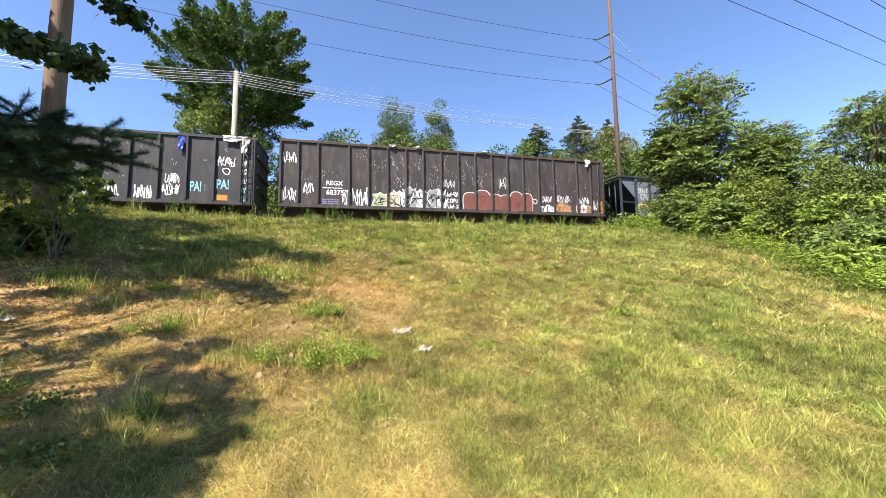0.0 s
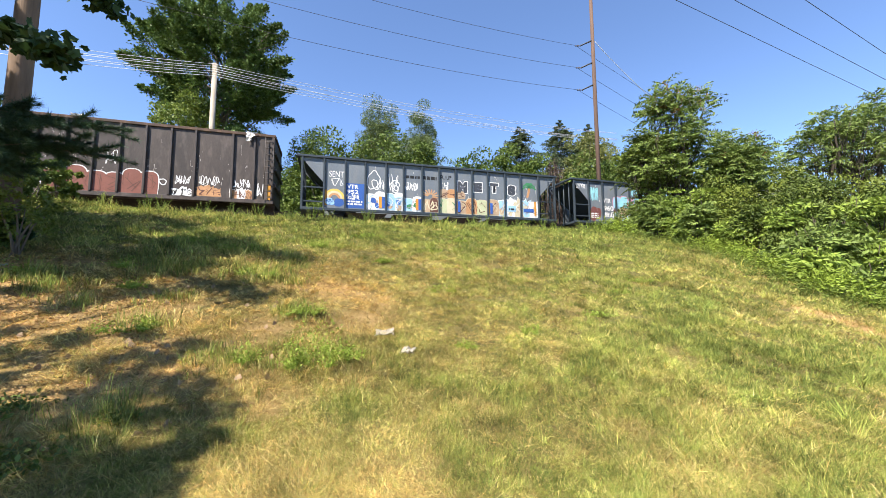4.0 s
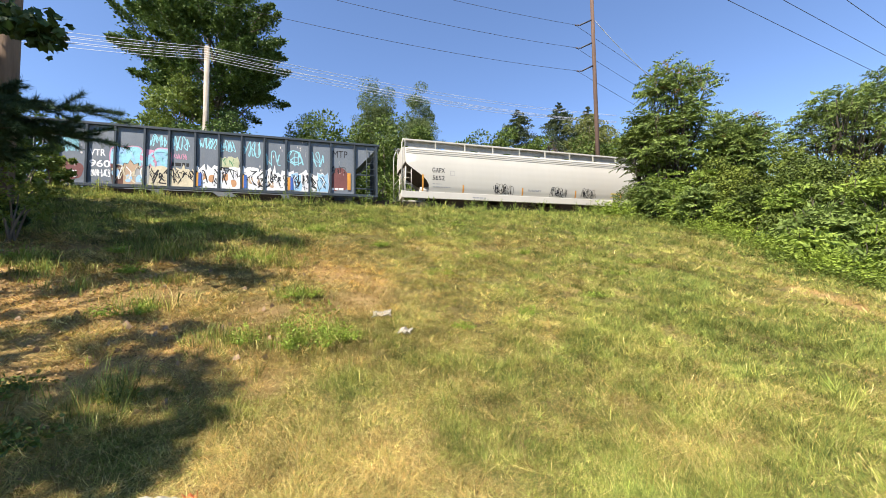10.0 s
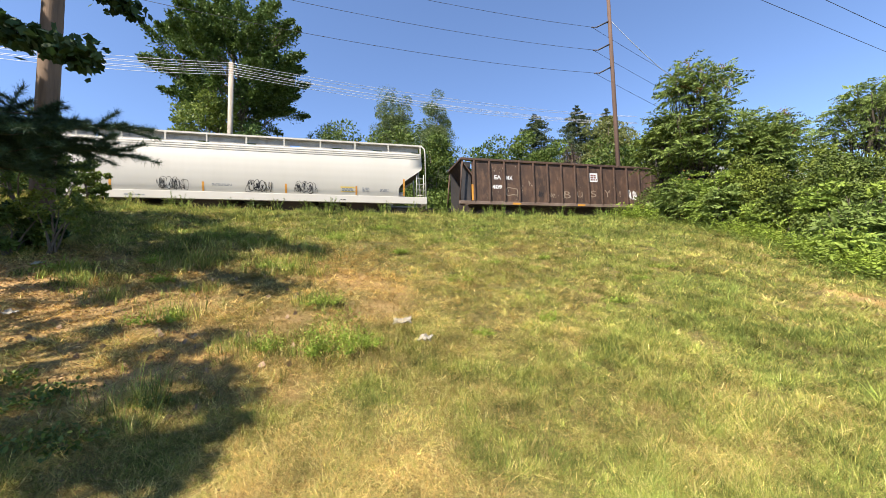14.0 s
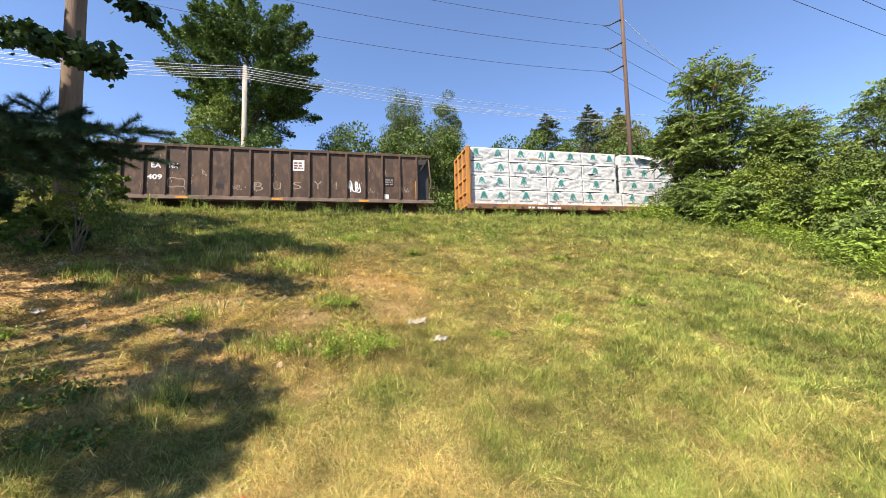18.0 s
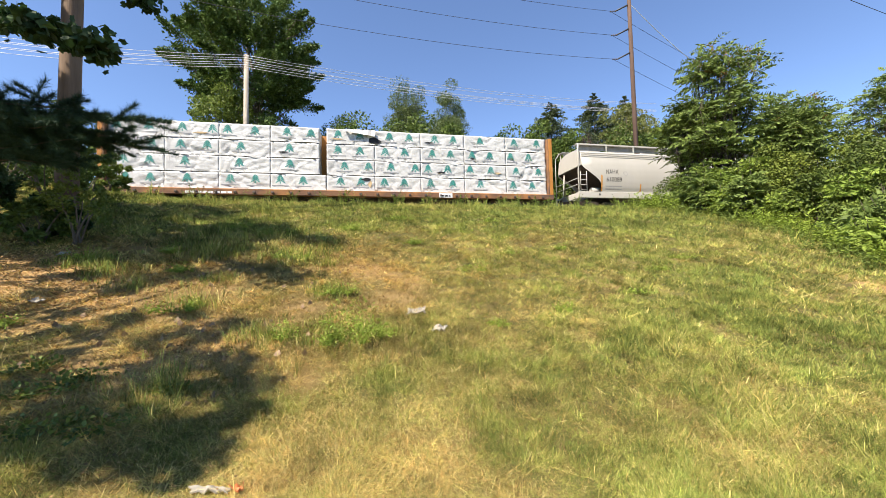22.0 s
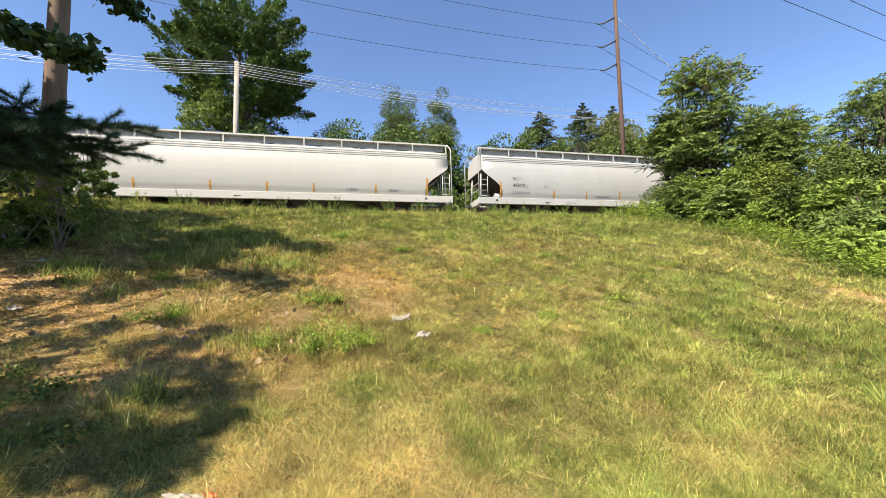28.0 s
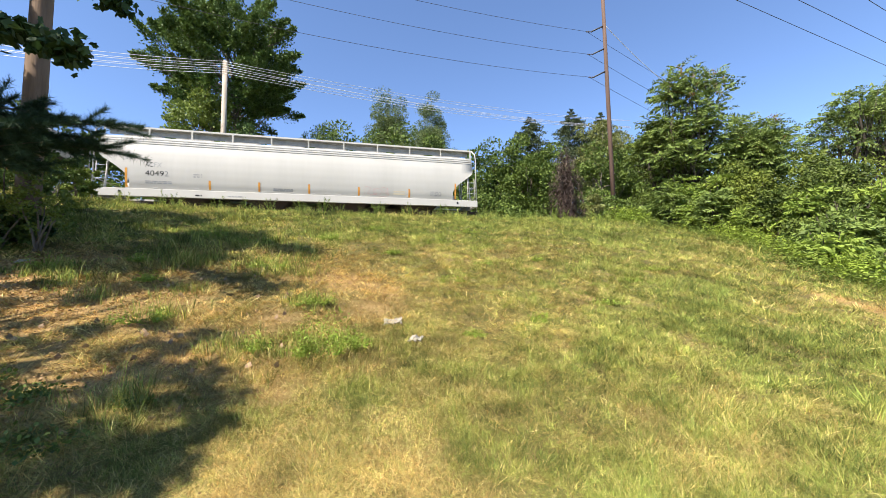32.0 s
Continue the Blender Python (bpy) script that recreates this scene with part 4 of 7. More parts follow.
def maple_leaves(C, size, rg, aim):
    """Flat five-lobed leaves."""
    n, rim = len(C), 15
    d = unit(rg.normal(size=(n, 3)) * 0.8 + aim)
    up = unit(rg.normal(size=(n, 3)) * 0.6 + np.array([0, 0, 0.8]))
    side = unit(np.cross(d, up))
    size = (size * rg.uniform(0.7, 1.25, n))[:, None]
    V = [C + d * size * 0.4]
    for k in range(rim):
        a = math.tau * k / rim + math.pi
        r = (0.52 if k % 3 == 0 else 0.34 if k % 3 == 1 else 0.40) * (0.55 if k == 0 else 1.0)
        V.append(C + d * size * (0.4 + r * math.cos(a)) + side * size * r * math.sin(a))
    V = np.stack(V, 1).reshape(-1, 3)
    o = np.arange(n)[:, None] * (rim + 1)
    F = np.concatenate([np.concatenate([o, o + 1 + k, o + 1 + (k + 1) % rim], 1) for k in range(rim)])
    return V, F


def hanging_branch(parent, path, count, rg, size=0.125, fuzz=0.085):
    """A leafy twig of the maple: bark and its leaves."""
    p = np.array(path, dtype=float)
    bm = bmesh.new()
    tube(bm, path, 0.022, 0.006, 6)
    branch = part("branch", bm, M_BARK, parent)
    f = rg.random(count) * (len(p) - 1)
    i = np.minimum(f.astype(int), len(p) - 2)
    C = p[i] + (p[i + 1] - p[i]) * (f - i)[:, None] + rg.normal(size=(count, 3)) * fuzz
    V, F = maple_leaves(C, size, rg, np.array([0.4, 0.1, -0.7]))
    lf = new("leaves", mesh_np("leaves", V, F, M_OAK))
    lf.parent = branch


SUN_WAY = np.array([-0.56, -0.67, 1.05])


def shade_lobes(spots, least):
    """Where the clumps of a crown hang whose shade falls round the spots (x, y, radius) of the ground."""
    out = []
    for gx, gy, r in spots:
        run = max(least, (gx + 1.5 * gy) / 1.565 + 0.6)
        out.append((np.array([gx, gy, float(gz(gx, gy))]) + run * SUN_WAY, r * (0.9 if r > 0.2 else 1.0)))
    return out


def leafy_crown(root, foot, lobes, rg, leaf, trunk, fork):
    """Trunk, limbs and ragged clumps of leaves for a tree whose crown lobes are known."""
    bm = bmesh.new()
    top = sum(c for c, r in lobes) / len(lobes) - foot
    tube(bm, limb_path((0, 0, 0), tuple(top * np.array([0.25, 0.25, 0.9])), rg, 0), trunk, trunk * 0.4, 12)
    pts, aim = [], []
    for c, r in lobes:
        f = rg.uniform(fork, 0.85)
        tube(bm, limb_path(tuple(top * np.array([0.25, 0.25, 0.9]) * f), tuple(c - foot), rg), trunk * 0.3, 0.015, 6)
        n = int(50 + 820 * r * r)
        q = unit(rg.normal(size=(n, 3)))
        edge = 0.95 + 0.3 * np.sin(3 * np.arctan2(q[:, 1:2], q[:, 0:1]) + rg.uniform(0, 6)) + 0.2 * np.sin(7 * np.arctan2(q[:, 1:2], q[:, 2:3]) + rg.uniform(0, 6))
        pts.append(c - foot + q * r * edge * rg.random((n, 1)) ** 0.45)
        aim.append(q)
    part("trunk", bm, M_BARK, root)
    V, F = leaf_arrays(np.concatenate(pts), leaf, rg, np.concatenate(aim) + np.array([0, 0, -0.4]), 0.85)
    cr = new("crown", mesh_np("crown", V, F, M_OAK))
    cr.parent = root


# A tree added out of view, its crown shaped by the shade wanted.
def shade_tree(at, spots, label, seed, over=()):
    rg = np.random.default_rng(seed)
    p = place(*at, 0.1)
    root = empty("shade_tree", Matrix.Translation(p), label, "tree")
    leafy_crown(root, np.array(p), shade_lobes(spots, 5.5) + [(np.array(c), r) for *c, r in over], rg, 0.15, 0.2, 0.45)


def build_shade_maple():
    rg = np.random.default_rng(61)
    p = place(-9.5, -0.7, 0.1)
    root = empty("shade_maple", Matrix.Translation(p), "leafy maple whose low branches hang over the bank", "tree")
    # unseen crown clumps, placed so that their shade falls on these spots
    spots = ((-3.38, 4.84, 0.13), (-3.16, 4.39, 0.15), (-2.86, 4.31, 0.17), (-3.00, 3.92, 0.15), (-2.69, 3.92, 0.18), (-2.38, 3.85, 0.19), (-2.08, 3.69, 0.18), (-1.83, 3.45, 0.12), (-2.10, 3.38, 0.20), (-2.37, 3.38, 0.14), (-1.74, 3.15, 0.15), (-1.92, 3.00, 0.21), (-2.04, 2.85, 0.18), (-1.76, 2.66, 0.19), (-2.46, 2.93, 0.16), (-2.84, 3.06, 0.17), (-3.19, 3.10, 0.24), (-2.24, 2.68, 0.24), (-2.46, 2.60, 0.30), (-2.93, 2.75, 0.28), (-1.88, 2.51, 0.19), (-3.38, 4.10, 0.09), (-3.77, 3.30, 0.16), (-3.30, 3.36, 0.13), (-2.83, 3.43, 0.14), (-3.02, 3.60, 0.11), (-2.70, 3.66, 0.12), (-3.99, 3.80, 0.07), (-4.03, 4.61, 0.11), (-3.60, 4.95, 0.10), (-2.70, 4.65, 0.12), (-2.95, 4.75, 0.10))
    # more unseen clumps, added sunward to shade the hanging branches
    over = [(np.array(c), r) for *c, r in ((-7.6, 2.8, 7.6, 0.6), (-6.8, 3.2, 7.7, 0.55), (-6.2, 2.6, 7.6, 0.5), (-8.4, 2.2, 7.6, 0.6), (-7.7, 4.2, 10.3, 0.7), (-7.2, 4.3, 9.9, 0.5))]
    leafy_crown(root, np.array(p), shade_lobes(spots, 6.2) + over, rg, 0.13, 0.24, 0.4)
    o = np.array(p)
    for path, n, size in (([(-8.5, 3.5, 6.5), (-6.8, 5.2, 5.5), (-5.9, 4.92, 5.15), (-5.38, 4.86, 4.9), (-4.87, 4.75, 4.68), (-4.4, 4.6, 4.48)], 950, 0.125),
                          ([(-8.5, 4.5, 8.4), (-7.2, 6.2, 7.9), (-6.2, 6.6, 7.0), (-5.75, 6.5, 6.68), (-5.5, 6.55, 6.6)], 400, 0.135),
                          ([(-8.8, 4.2, 6.3), (-7.6, 5.2, 5.75), (-6.6, 5.5, 5.4)], 300, 0.125)):
        hanging_branch(root, [tuple(np.array(q) - o) for q in path], n, rg, size)


def needles(path, count, length, rg):
    """Thin three-point needles that stand off a twig, thickest towards its tip."""
    p = np.array(path, dtype=float)
    f = rg.random(count) ** 0.8 * (len(p) - 1)
    i = np.minimum(f.astype(int), len(p) - 2)
    C = p[i] + (p[i + 1] - p[i]) * (f - i)[:, None]
    d = unit(rg.normal(size=(count, 3)) * 0.7 + unit(p[i + 1] - p[i]) * 0.95 + np.array([0, 0, 0.2]))
    L = length * rg.uniform(0.6, 1.2, (count, 1))
    side = unit(np.cross(d, rg.normal(size=(count, 3)))) * 0.0045
    return np.stack([C - side, C + side, C + d * L], 1).reshape(-1, 3), np.arange(3 * count).reshape(-1, 3)


def build_pine():
    rg = np.random.default_rng(62)
    x, y = -9.6, 5.6
    p = place(x, y, 0.1)
    root = empty("pine_tree", Matrix.Translation(p), "dark green pine with long drooping needled boughs", "tree")
    part("trunk", tubed([(0, 0, 0), (0.05, 0, 4), (0, 0, 10)], 0.17, 0.04, 10), M_BARK, root)
    o = np.array(p)
    ends = [(-5.7, 6.5, 4.35), (-6.0, 6.6, 4.15), (-7.3, 6.4, 4.25), (-6.6, 6.0, 4.3), (-7.0, 6.9, 4.1), (-5.9, 6.8, 3.95), (-7.8, 6.2, 4.1), (-6.9, 5.8, 3.7), (-8.2, 7.0, 4.2), (-6.4, 6.2, 3.95), (-7.0, 5.6, 4.1), (-6.6, 6.4, 3.6), (-7.4, 6.3, 3.9), (-7.6, 5.4, 4.3), (-8.1, 5.8, 4.2), (-6.2, 5.9, 4.12)]
    for k in range(40):
        az, h = rg.uniform(-2.2, 2.6), rg.uniform(4.0, 9.5)
        L = 3.2 * (1.15 - h / 10.5)
        ex, ey = x + math.cos(az) * L, y + math.sin(az) * L
        if ex < -1.42 * ey:
            ends.append((ex, ey, p.z + h))
    for k, e in enumerate(ends):
        e = np.array(e) - o
        h = max(1.4, e[2] - rg.uniform(-0.1, 0.5))
        a = np.array([0.04, 0, h])
        main = limb_path(a, e, rg, 0.06, 6)
        bough = part("bough", tubed(main, 0.032, 0.008, 6), M_BARK, root)
        sub = [needles(main[1:], 1100 if k < 16 else 420, 0.16, rg)]
        for j in range(26 if k < 16 else 10):
            f = rg.uniform(0.3, 1.0)
            i = min(5, int(f * 6))
            b = np.array(main[i]) + (np.array(main[i + 1]) - np.array(main[i])) * (f * 6 - i)
            dr = unit(e - a + 1e-6) * 0.5 + rg.normal(size=3) * np.array([0.5, 0.5, 0.22])
            tip = b + unit(dr) * rg.uniform(0.35, 0.75)
            sub.append(needles([b, (b + tip) / 2 + np.array([0, 0, 0.02]), tip], 330 if k < 16 else 200, 0.14, rg))
        V, F = join(sub)
        nd = new("needles", mesh_np("needles", V, F, M_PINE))
        nd.parent = bough


def build_left():
    pole = empty("utility_pole", Matrix.Translation(place(-10.15, 9.5, 0.3)), "thick brown weathered wooden utility pole on the bank", "pole")
    part("shaft", tubed([(0, 0, 0), (0, 0, 3), (0.02, 0, 7), (0.03, 0, 14)], 0.25, 0.20, 24), M_POLE, pole)
    build_shade_maple()
    build_pine()
    # unseen trees; their extra clumps are added to shade the pole and the pine
    shade_tree((-14.6, 4.6), ((-10.3, 9.6, 1.26), (-10.5, 10.7, 1.12), (-10.3, 11.5, 1.04), (-8.5, 9.2, 0.94), (-8.2, 8.1, 0.95), (-9.5, 11.6, 0.90), (-9.2, 12.4, 0.81), (-8.4, 12.6, 0.63), (-7.3, 12.0, 0.50), (-6.4, 11.6, 0.39), (-5.2, 10.6, 0.30), (-4.3, 9.8, 0.21), (-7.8, 10.0, 0.64), (-7.1, 9.9, 0.47), (-8.3, 7.5, 0.75), (-7.0, 7.5, 0.40), (-6.7, 8.4, 0.35), (-7.8, 11.3, 0.49), (-6.4, 9.9, 0.25)), "unseen leafy tree added to shade the top of the bank", 64, ((-12.9, 6.2, 9.0, 0.7), (-12.9, 6.2, 10.2, 0.6), (-13.1, 6.0, 11.6, 0.6), (-12.7, 6.4, 12.8, 0.4)))
    shade_tree((-12.4, 2.6), ((-6.1, 8.5, 0.28), (-5.2, 7.9, 0.20), (-5.0, 5.5, 0.19), (-6.0, 6.0, 0.18), (-5.9, 5.3, 0.29), (-6.4, 5.9, 0.23), (-4.7, 6.5, 0.10), (-4.20, 4.73, 0.14), (-4.10, 4.23, 0.11), (-7.4, 7.0, 0.49), (-7.1, 6.4, 0.46), (-6.2, 7.2, 0.26), (-6.4, 6.6, 0.25), (-4.58, 4.20, 0.15), (-4.95, 4.71, 0.12)), "unseen ragged-crowned leafy tree added to shade the bank and pine", 65, ((-8.2, 4.3, 7.2, 0.6), (-7.6, 4.8, 7.3, 0.5), (-8.8, 4.0, 6.8, 0.8), (-9.4, 4.6, 7.4, 0.8), (-8.6, 5.0, 7.6, 0.5)))
    # two more unseen trees, added only to shade the pine and the bank
    broadleaf("shade_tree", -12.3, 5.4, 9.0, 2.2, M_OAK, "unseen leafy tree added behind the pine for its shade", 67, 26, 420, 0.2, 0.16, 0.4)
    broadleaf("shade_tree", -10.9, 4.2, 11.5, 2.0, M_OAK, "unseen tall leafy tree added behind the pine for its shade", 68, 24, 420, 0.2, 0.18, 0.5)
    for k, (x, y, h, w) in enumerate([(-8.75, 7.6, 1.2, 0.8), (-9.0, 8.4, 0.7, 0.5), (-10.9, 8.0, 1.0, 0.8), (-11.4, 8.8, 1.6, 1.0), (-11.9, 10.6, 2.2, 1.3), (-13.5, 9.6, 3.2, 1.8), (-12.6, 12.4, 1.8, 1.1), (-14.8, 12.0, 3.0, 1.8)]):
        shrub("undergrowth_bush", x, y, h, w, M_OAK if k % 2 else M_MAPLE, "dark green undergrowth bush under the pine", 700 + k, 20, 170, 0.10, group="undergrowth")
    shrub("sapling_bush", -7.95, 7.7, 2.15, 0.85, M_LIMELEAF, "thin sapling with small pale leaves beside the pine", 720, 34, 60, 0.07, group="undergrowth")
    for k, (x, y, h, w) in enumerate([(-13.6, 14.4, 1.7, 0.8), (-17.5, 15.5, 3.2, 1.8), (-20.5, 14.0, 4.5, 2.4), (-16.0, 13.2, 2.2, 1.3), (-19.5, 11.0, 4.5, 2.4)]):
        shrub("sunlit_bush", x, y, h, w, M_LIMELEAF, "sunlit yellow-green bush beside the track", 730 + k, 22, 120, 0.11, group="sunlit bushes")


build_left()


def build_weeds():
    rg = np.random.default_rng(71)
    rows = [(-1.36, 4.35, 0.56, 0.34), (-1.05, 4.5, 0.30, 0.24), (-2.0, 4.4, 0.22, 0.24), (-3.4, 7.7, 0.30, 0.4), (-6.7, 6.6, 0.35, 0.35), (0.55, 5.1, 0.16, 0.14),
            (-1.8, 5.8, 0.22, 0.26), (0.3, 7.3, 0.24, 0.3), (-4.6, 9.6, 0.3, 0.4), (-5.6, 3.9, 0.25, 0.3), (-3.65, 5.0, 0.24, 0.26), (-1.0, 9.5, 0.22, 0.35), (-2.5, 3.3, 0.12, 0.14), (-3.7, 3.1, 0.2, 0.32), (-3.1, 2.75, 0.18, 0.3), (-4.0, 3.5, 0.2, 0.3), (-2.7, 2.85, 0.15, 0.25), (-3.4, 3.4, 0.16, 0.25), (-5.3, 4.3, 0.2, 0.3), (1.2, 8.8, 0.2, 0.25), (0.2, 11.0, 0.25, 0.3), (2.6, 9.6, 0.16, 0.2), (4.1, 8.0, 0.16, 0.25), (5.3, 9.2, 0.16, 0.3), (-3.0, 10.6, 0.3, 0.35), (-2.0, 12.4, 0.25, 0.35), (-5.8, 7.4, 0.25, 0.3), (-4.9, 6.6, 0.2, 0.2), (1.5, 5.6, 0.14, 0.16), (3.0, 6.6, 0.14, 0.2), (-6.2, 10.4, 0.35, 0.4), (1.1, 13.0, 0.25, 0.35)]
    for k, (x, y, h, w) in enumerate(rows):
        root = empty("weed_clump", Matrix.Translation(place(x, y)), "bright green leafy weed clump in the grass", "weed", "weed clumps")
        n = 170 if y < 3.6 and x < -2.2 else 1900 if h > 0.4 else 650 if x < 0 else 260
        d = unit(rg.normal(size=(n, 3)))
        at = rg.normal(size=(9, 3)) * np.array([w * 0.48, w * 0.44, 0])
        C = at[rg.integers(0, 9, n)] + d * np.array([w * 0.42, w * 0.42, h * 0.62]) * rg.uniform(0.05, 1.3, (n, 1)) * (0.7 + 0.5 * np.sin(np.arange(n) % 9)[:, None])
        C[:, 2] = np.abs(C[:, 2]) + 0.02
        V, F = leaf_arrays(C, 0.042 if y < 3.6 and x < -2.2 else 0.020 + 0.0020 * y, rg, d * 0.6 + np.array([0, 0, 0.3]), 0.65)
        # weeds under the maple get darker leaves, standing in for its shade
        lf = new("leaves", mesh_np("leaves", V, F, M_BUSH if y < 3.6 and x < -2.2 else M_WEED))
        lf.parent = root
        bm = bmesh.new()
        for j in range(14):
            q = C[j * 7]
            tube(bm, [(q[0] * 0.1, q[1] * 0.1, -0.02), (q[0] * 0.6, q[1] * 0.6, q[2] * 0.7), tuple(q)], 0.004, 0.002, 4)
        part("stem", bm, M_WEED, root)
    for k in range(26):                      # tall weeds at the track edge
        s = -13 + k * 1.1 + rg.uniform(-0.5, 0.5)
        p = tr(s, 18.2 + rg.uniform(-0.5, 0.6))
        root = empty("tall_weed", Matrix.Translation(place(p.x, p.y)), "tall leafy weed at the edge of the track", "weed", "track-side weeds")
        bm, arr = bmesh.new(), []
        for j in range(7):
            t = np.array([rg.normal() * 0.22, rg.normal() * 0.2, rg.uniform(0.4, 0.75)])
            tube(bm, [(t[0] * 0.2, t[1] * 0.2, -0.02), tuple(t * 0.6), tuple(t)], 0.006, 0.003, 4)
            f = rg.uniform(0.2, 1, (34, 1))
            arr.append(leaf_arrays(f * t, 0.075, rg, np.array([0, 0, 0.3]), 0.26))
        V, F = join(arr)
        lf = new("leaves", mesh_np("leaves", V, F, M_WOODS if k % 3 else M_BUSH))
        lf.parent = root
        part("stem", bm, M_WEED, root)


def scrap(name, x, y, w, d, mat, label, seed, lift=0.06):
    """A crumpled piece of litter."""
    rg = np.random.default_rng(seed)
    bm = bmesh.new()
    g = [[bm.verts.new(((i / 6 - 0.5) * w * (1 + 0.12 * rg.normal()), (j / 4 - 0.5) * d * (1 + 0.25 * rg.normal()), lift - 0.01 + abs(rg.normal()) * 0.022)) for j in range(5)] for i in range(7)]
    for i in range(6):
        for j in range(4):
            bm.faces.new((g[i][j], g[i + 1][j], g[i + 1][j + 1], g[i][j + 1]))
    r = bmesh.ops.extrude_face_region(bm, geom=list(bm.faces))
    bmesh.ops.translate(bm, verts=[v for v in r["geom"] if isinstance(v, bmesh.types.BMVert)], vec=(0, 0, -0.012))
    bmesh.ops.recalc_face_normals(bm, faces=bm.faces)
    ob = part(name, bm, mat)
    ob.matrix_basis = Matrix.Translation(place(x, y)) @ pose(0, 0, 0, 16, 0, rg.uniform(-30, 30))
    return tagged(ob, label, "litter", "litter on the bank")


def build_litter():
    M_PAPER = material("dirty_paper", (0.34, 0.31, 0.25), (0.2, 0.17, 0.125), rough=0.8, scale=9)
    M_PEEL = material("orange_wrapper", (0.62, 0.20, 0.07), rough=0.6)
    scrap("paper_scrap", -0.59, 5.3, 0.25, 0.2, M_PAPER, "crumpled white paper scrap lying in the grass", 1, 0.045)
    scrap("paper_scrap", -0.25, 4.8, 0.17, 0.14, M_PAPER, "small torn white paper scrap in the grass", 2, 0.04)
    scrap("paper_scrap", -7.5, 7.0, 0.2, 0.12, M_PAPER, "white scrap under the pine", 3)
    scrap("paper_scrap", -5.58, 4.9, 0.14, 0.10, M_PAPER, "pale scrap in the dappled shade", 4)
    scrap("paper_scrap", -1.52, 2.33, 0.24, 0.035, M_PAPER, "long white paper scrap close by in the grass", 5, 0.03)
    scrap("food_wrapper", -1.35, 2.33, 0.06, 0.035, M_PEEL, "torn orange wrapper beside white paper", 6, 0.035)
    rg = np.random.default_rng(8)
    M_DEADLEAF = material("dead_leaf", (0.32, 0.23, 0.14), (0.20, 0.13, 0.08), rough=0.9, obj=0.4)
    V, F = maple_leaves(np.zeros((1, 3)), np.array([0.085]), rg, np.array([3.0, 0, 0]))
    me = mesh_np("dead_leaf", V, F, M_DEADLEAF)
    for k in range(70):
        x, y = rg.uniform(-6.5, -1.6), rg.uniform(2.2, 7.5)
        if x < -1.25 * y:
            continue
        ob = new("dead_leaf", me)
        ob.matrix_basis = Matrix.Translation(place(x, y, -0.05)) @ pose(0, 0, 0, rg.uniform(5, 25), rg.uniform(-15, 15), rg.uniform(0, 360))
        tagged(ob, "curled dry fallen leaf on the ground", "leaf", "fallen leaves")


def build_leaf_litter():
    """Brown leaf and twig litter on the bare ground under the trees."""
    rg = np.random.default_rng(91)
    n = 34000
    x, y = rg.uniform(-8.5, -0.5, n), rg.uniform(2.0, 9.0, n)
    keep = (rg.random(n) < np.clip(0.08 + 1.1 * bare(x, y), 0.03, 1) * step((-0.3 - x) / 2.5)) & (x > -1.45 * y)
    x, y = x[keep], y[keep]
    C = np.stack([x, y, gz(x, y) + rg.uniform(0.01, 0.045, len(x))], 1)
    a = rg.uniform(0, math.tau, len(x))
    V, F = leaf_arrays(C, 0.012 + 0.0042 * np.hypot(x, y), rg, np.stack([np.cos(a), np.sin(a), 0 * a], 1) * 2.0, 0.45, 0.5)
    m = leaf_mat("leaf_litter", (0.40, 0.26, 0.11), (0.20, 0.12, 0.055), island=0.6, trans=0.1)
    tagged(new("leaf_litter", mesh_np("leaf_litter", V, F, m)), "brown dry leaf litter scattered on bare ground", "leaf litter", kind="stuff")


build_weeds()
build_litter()
build_leaf_litter()


# ================= poles and wires =================
def wire(name, a, b, sag, r, mat, label, group):
    a, b = Vector(a), Vector(b)
    pts = [a.lerp(b, i / 24) - Vector((0, 0, sag * 4 * (i / 24) * (1 - i / 24))) for i in range(25)]
    ob = part(name, tubed(pts, r, r, 5), mat)
    return tagged(ob, label, "cable", group)


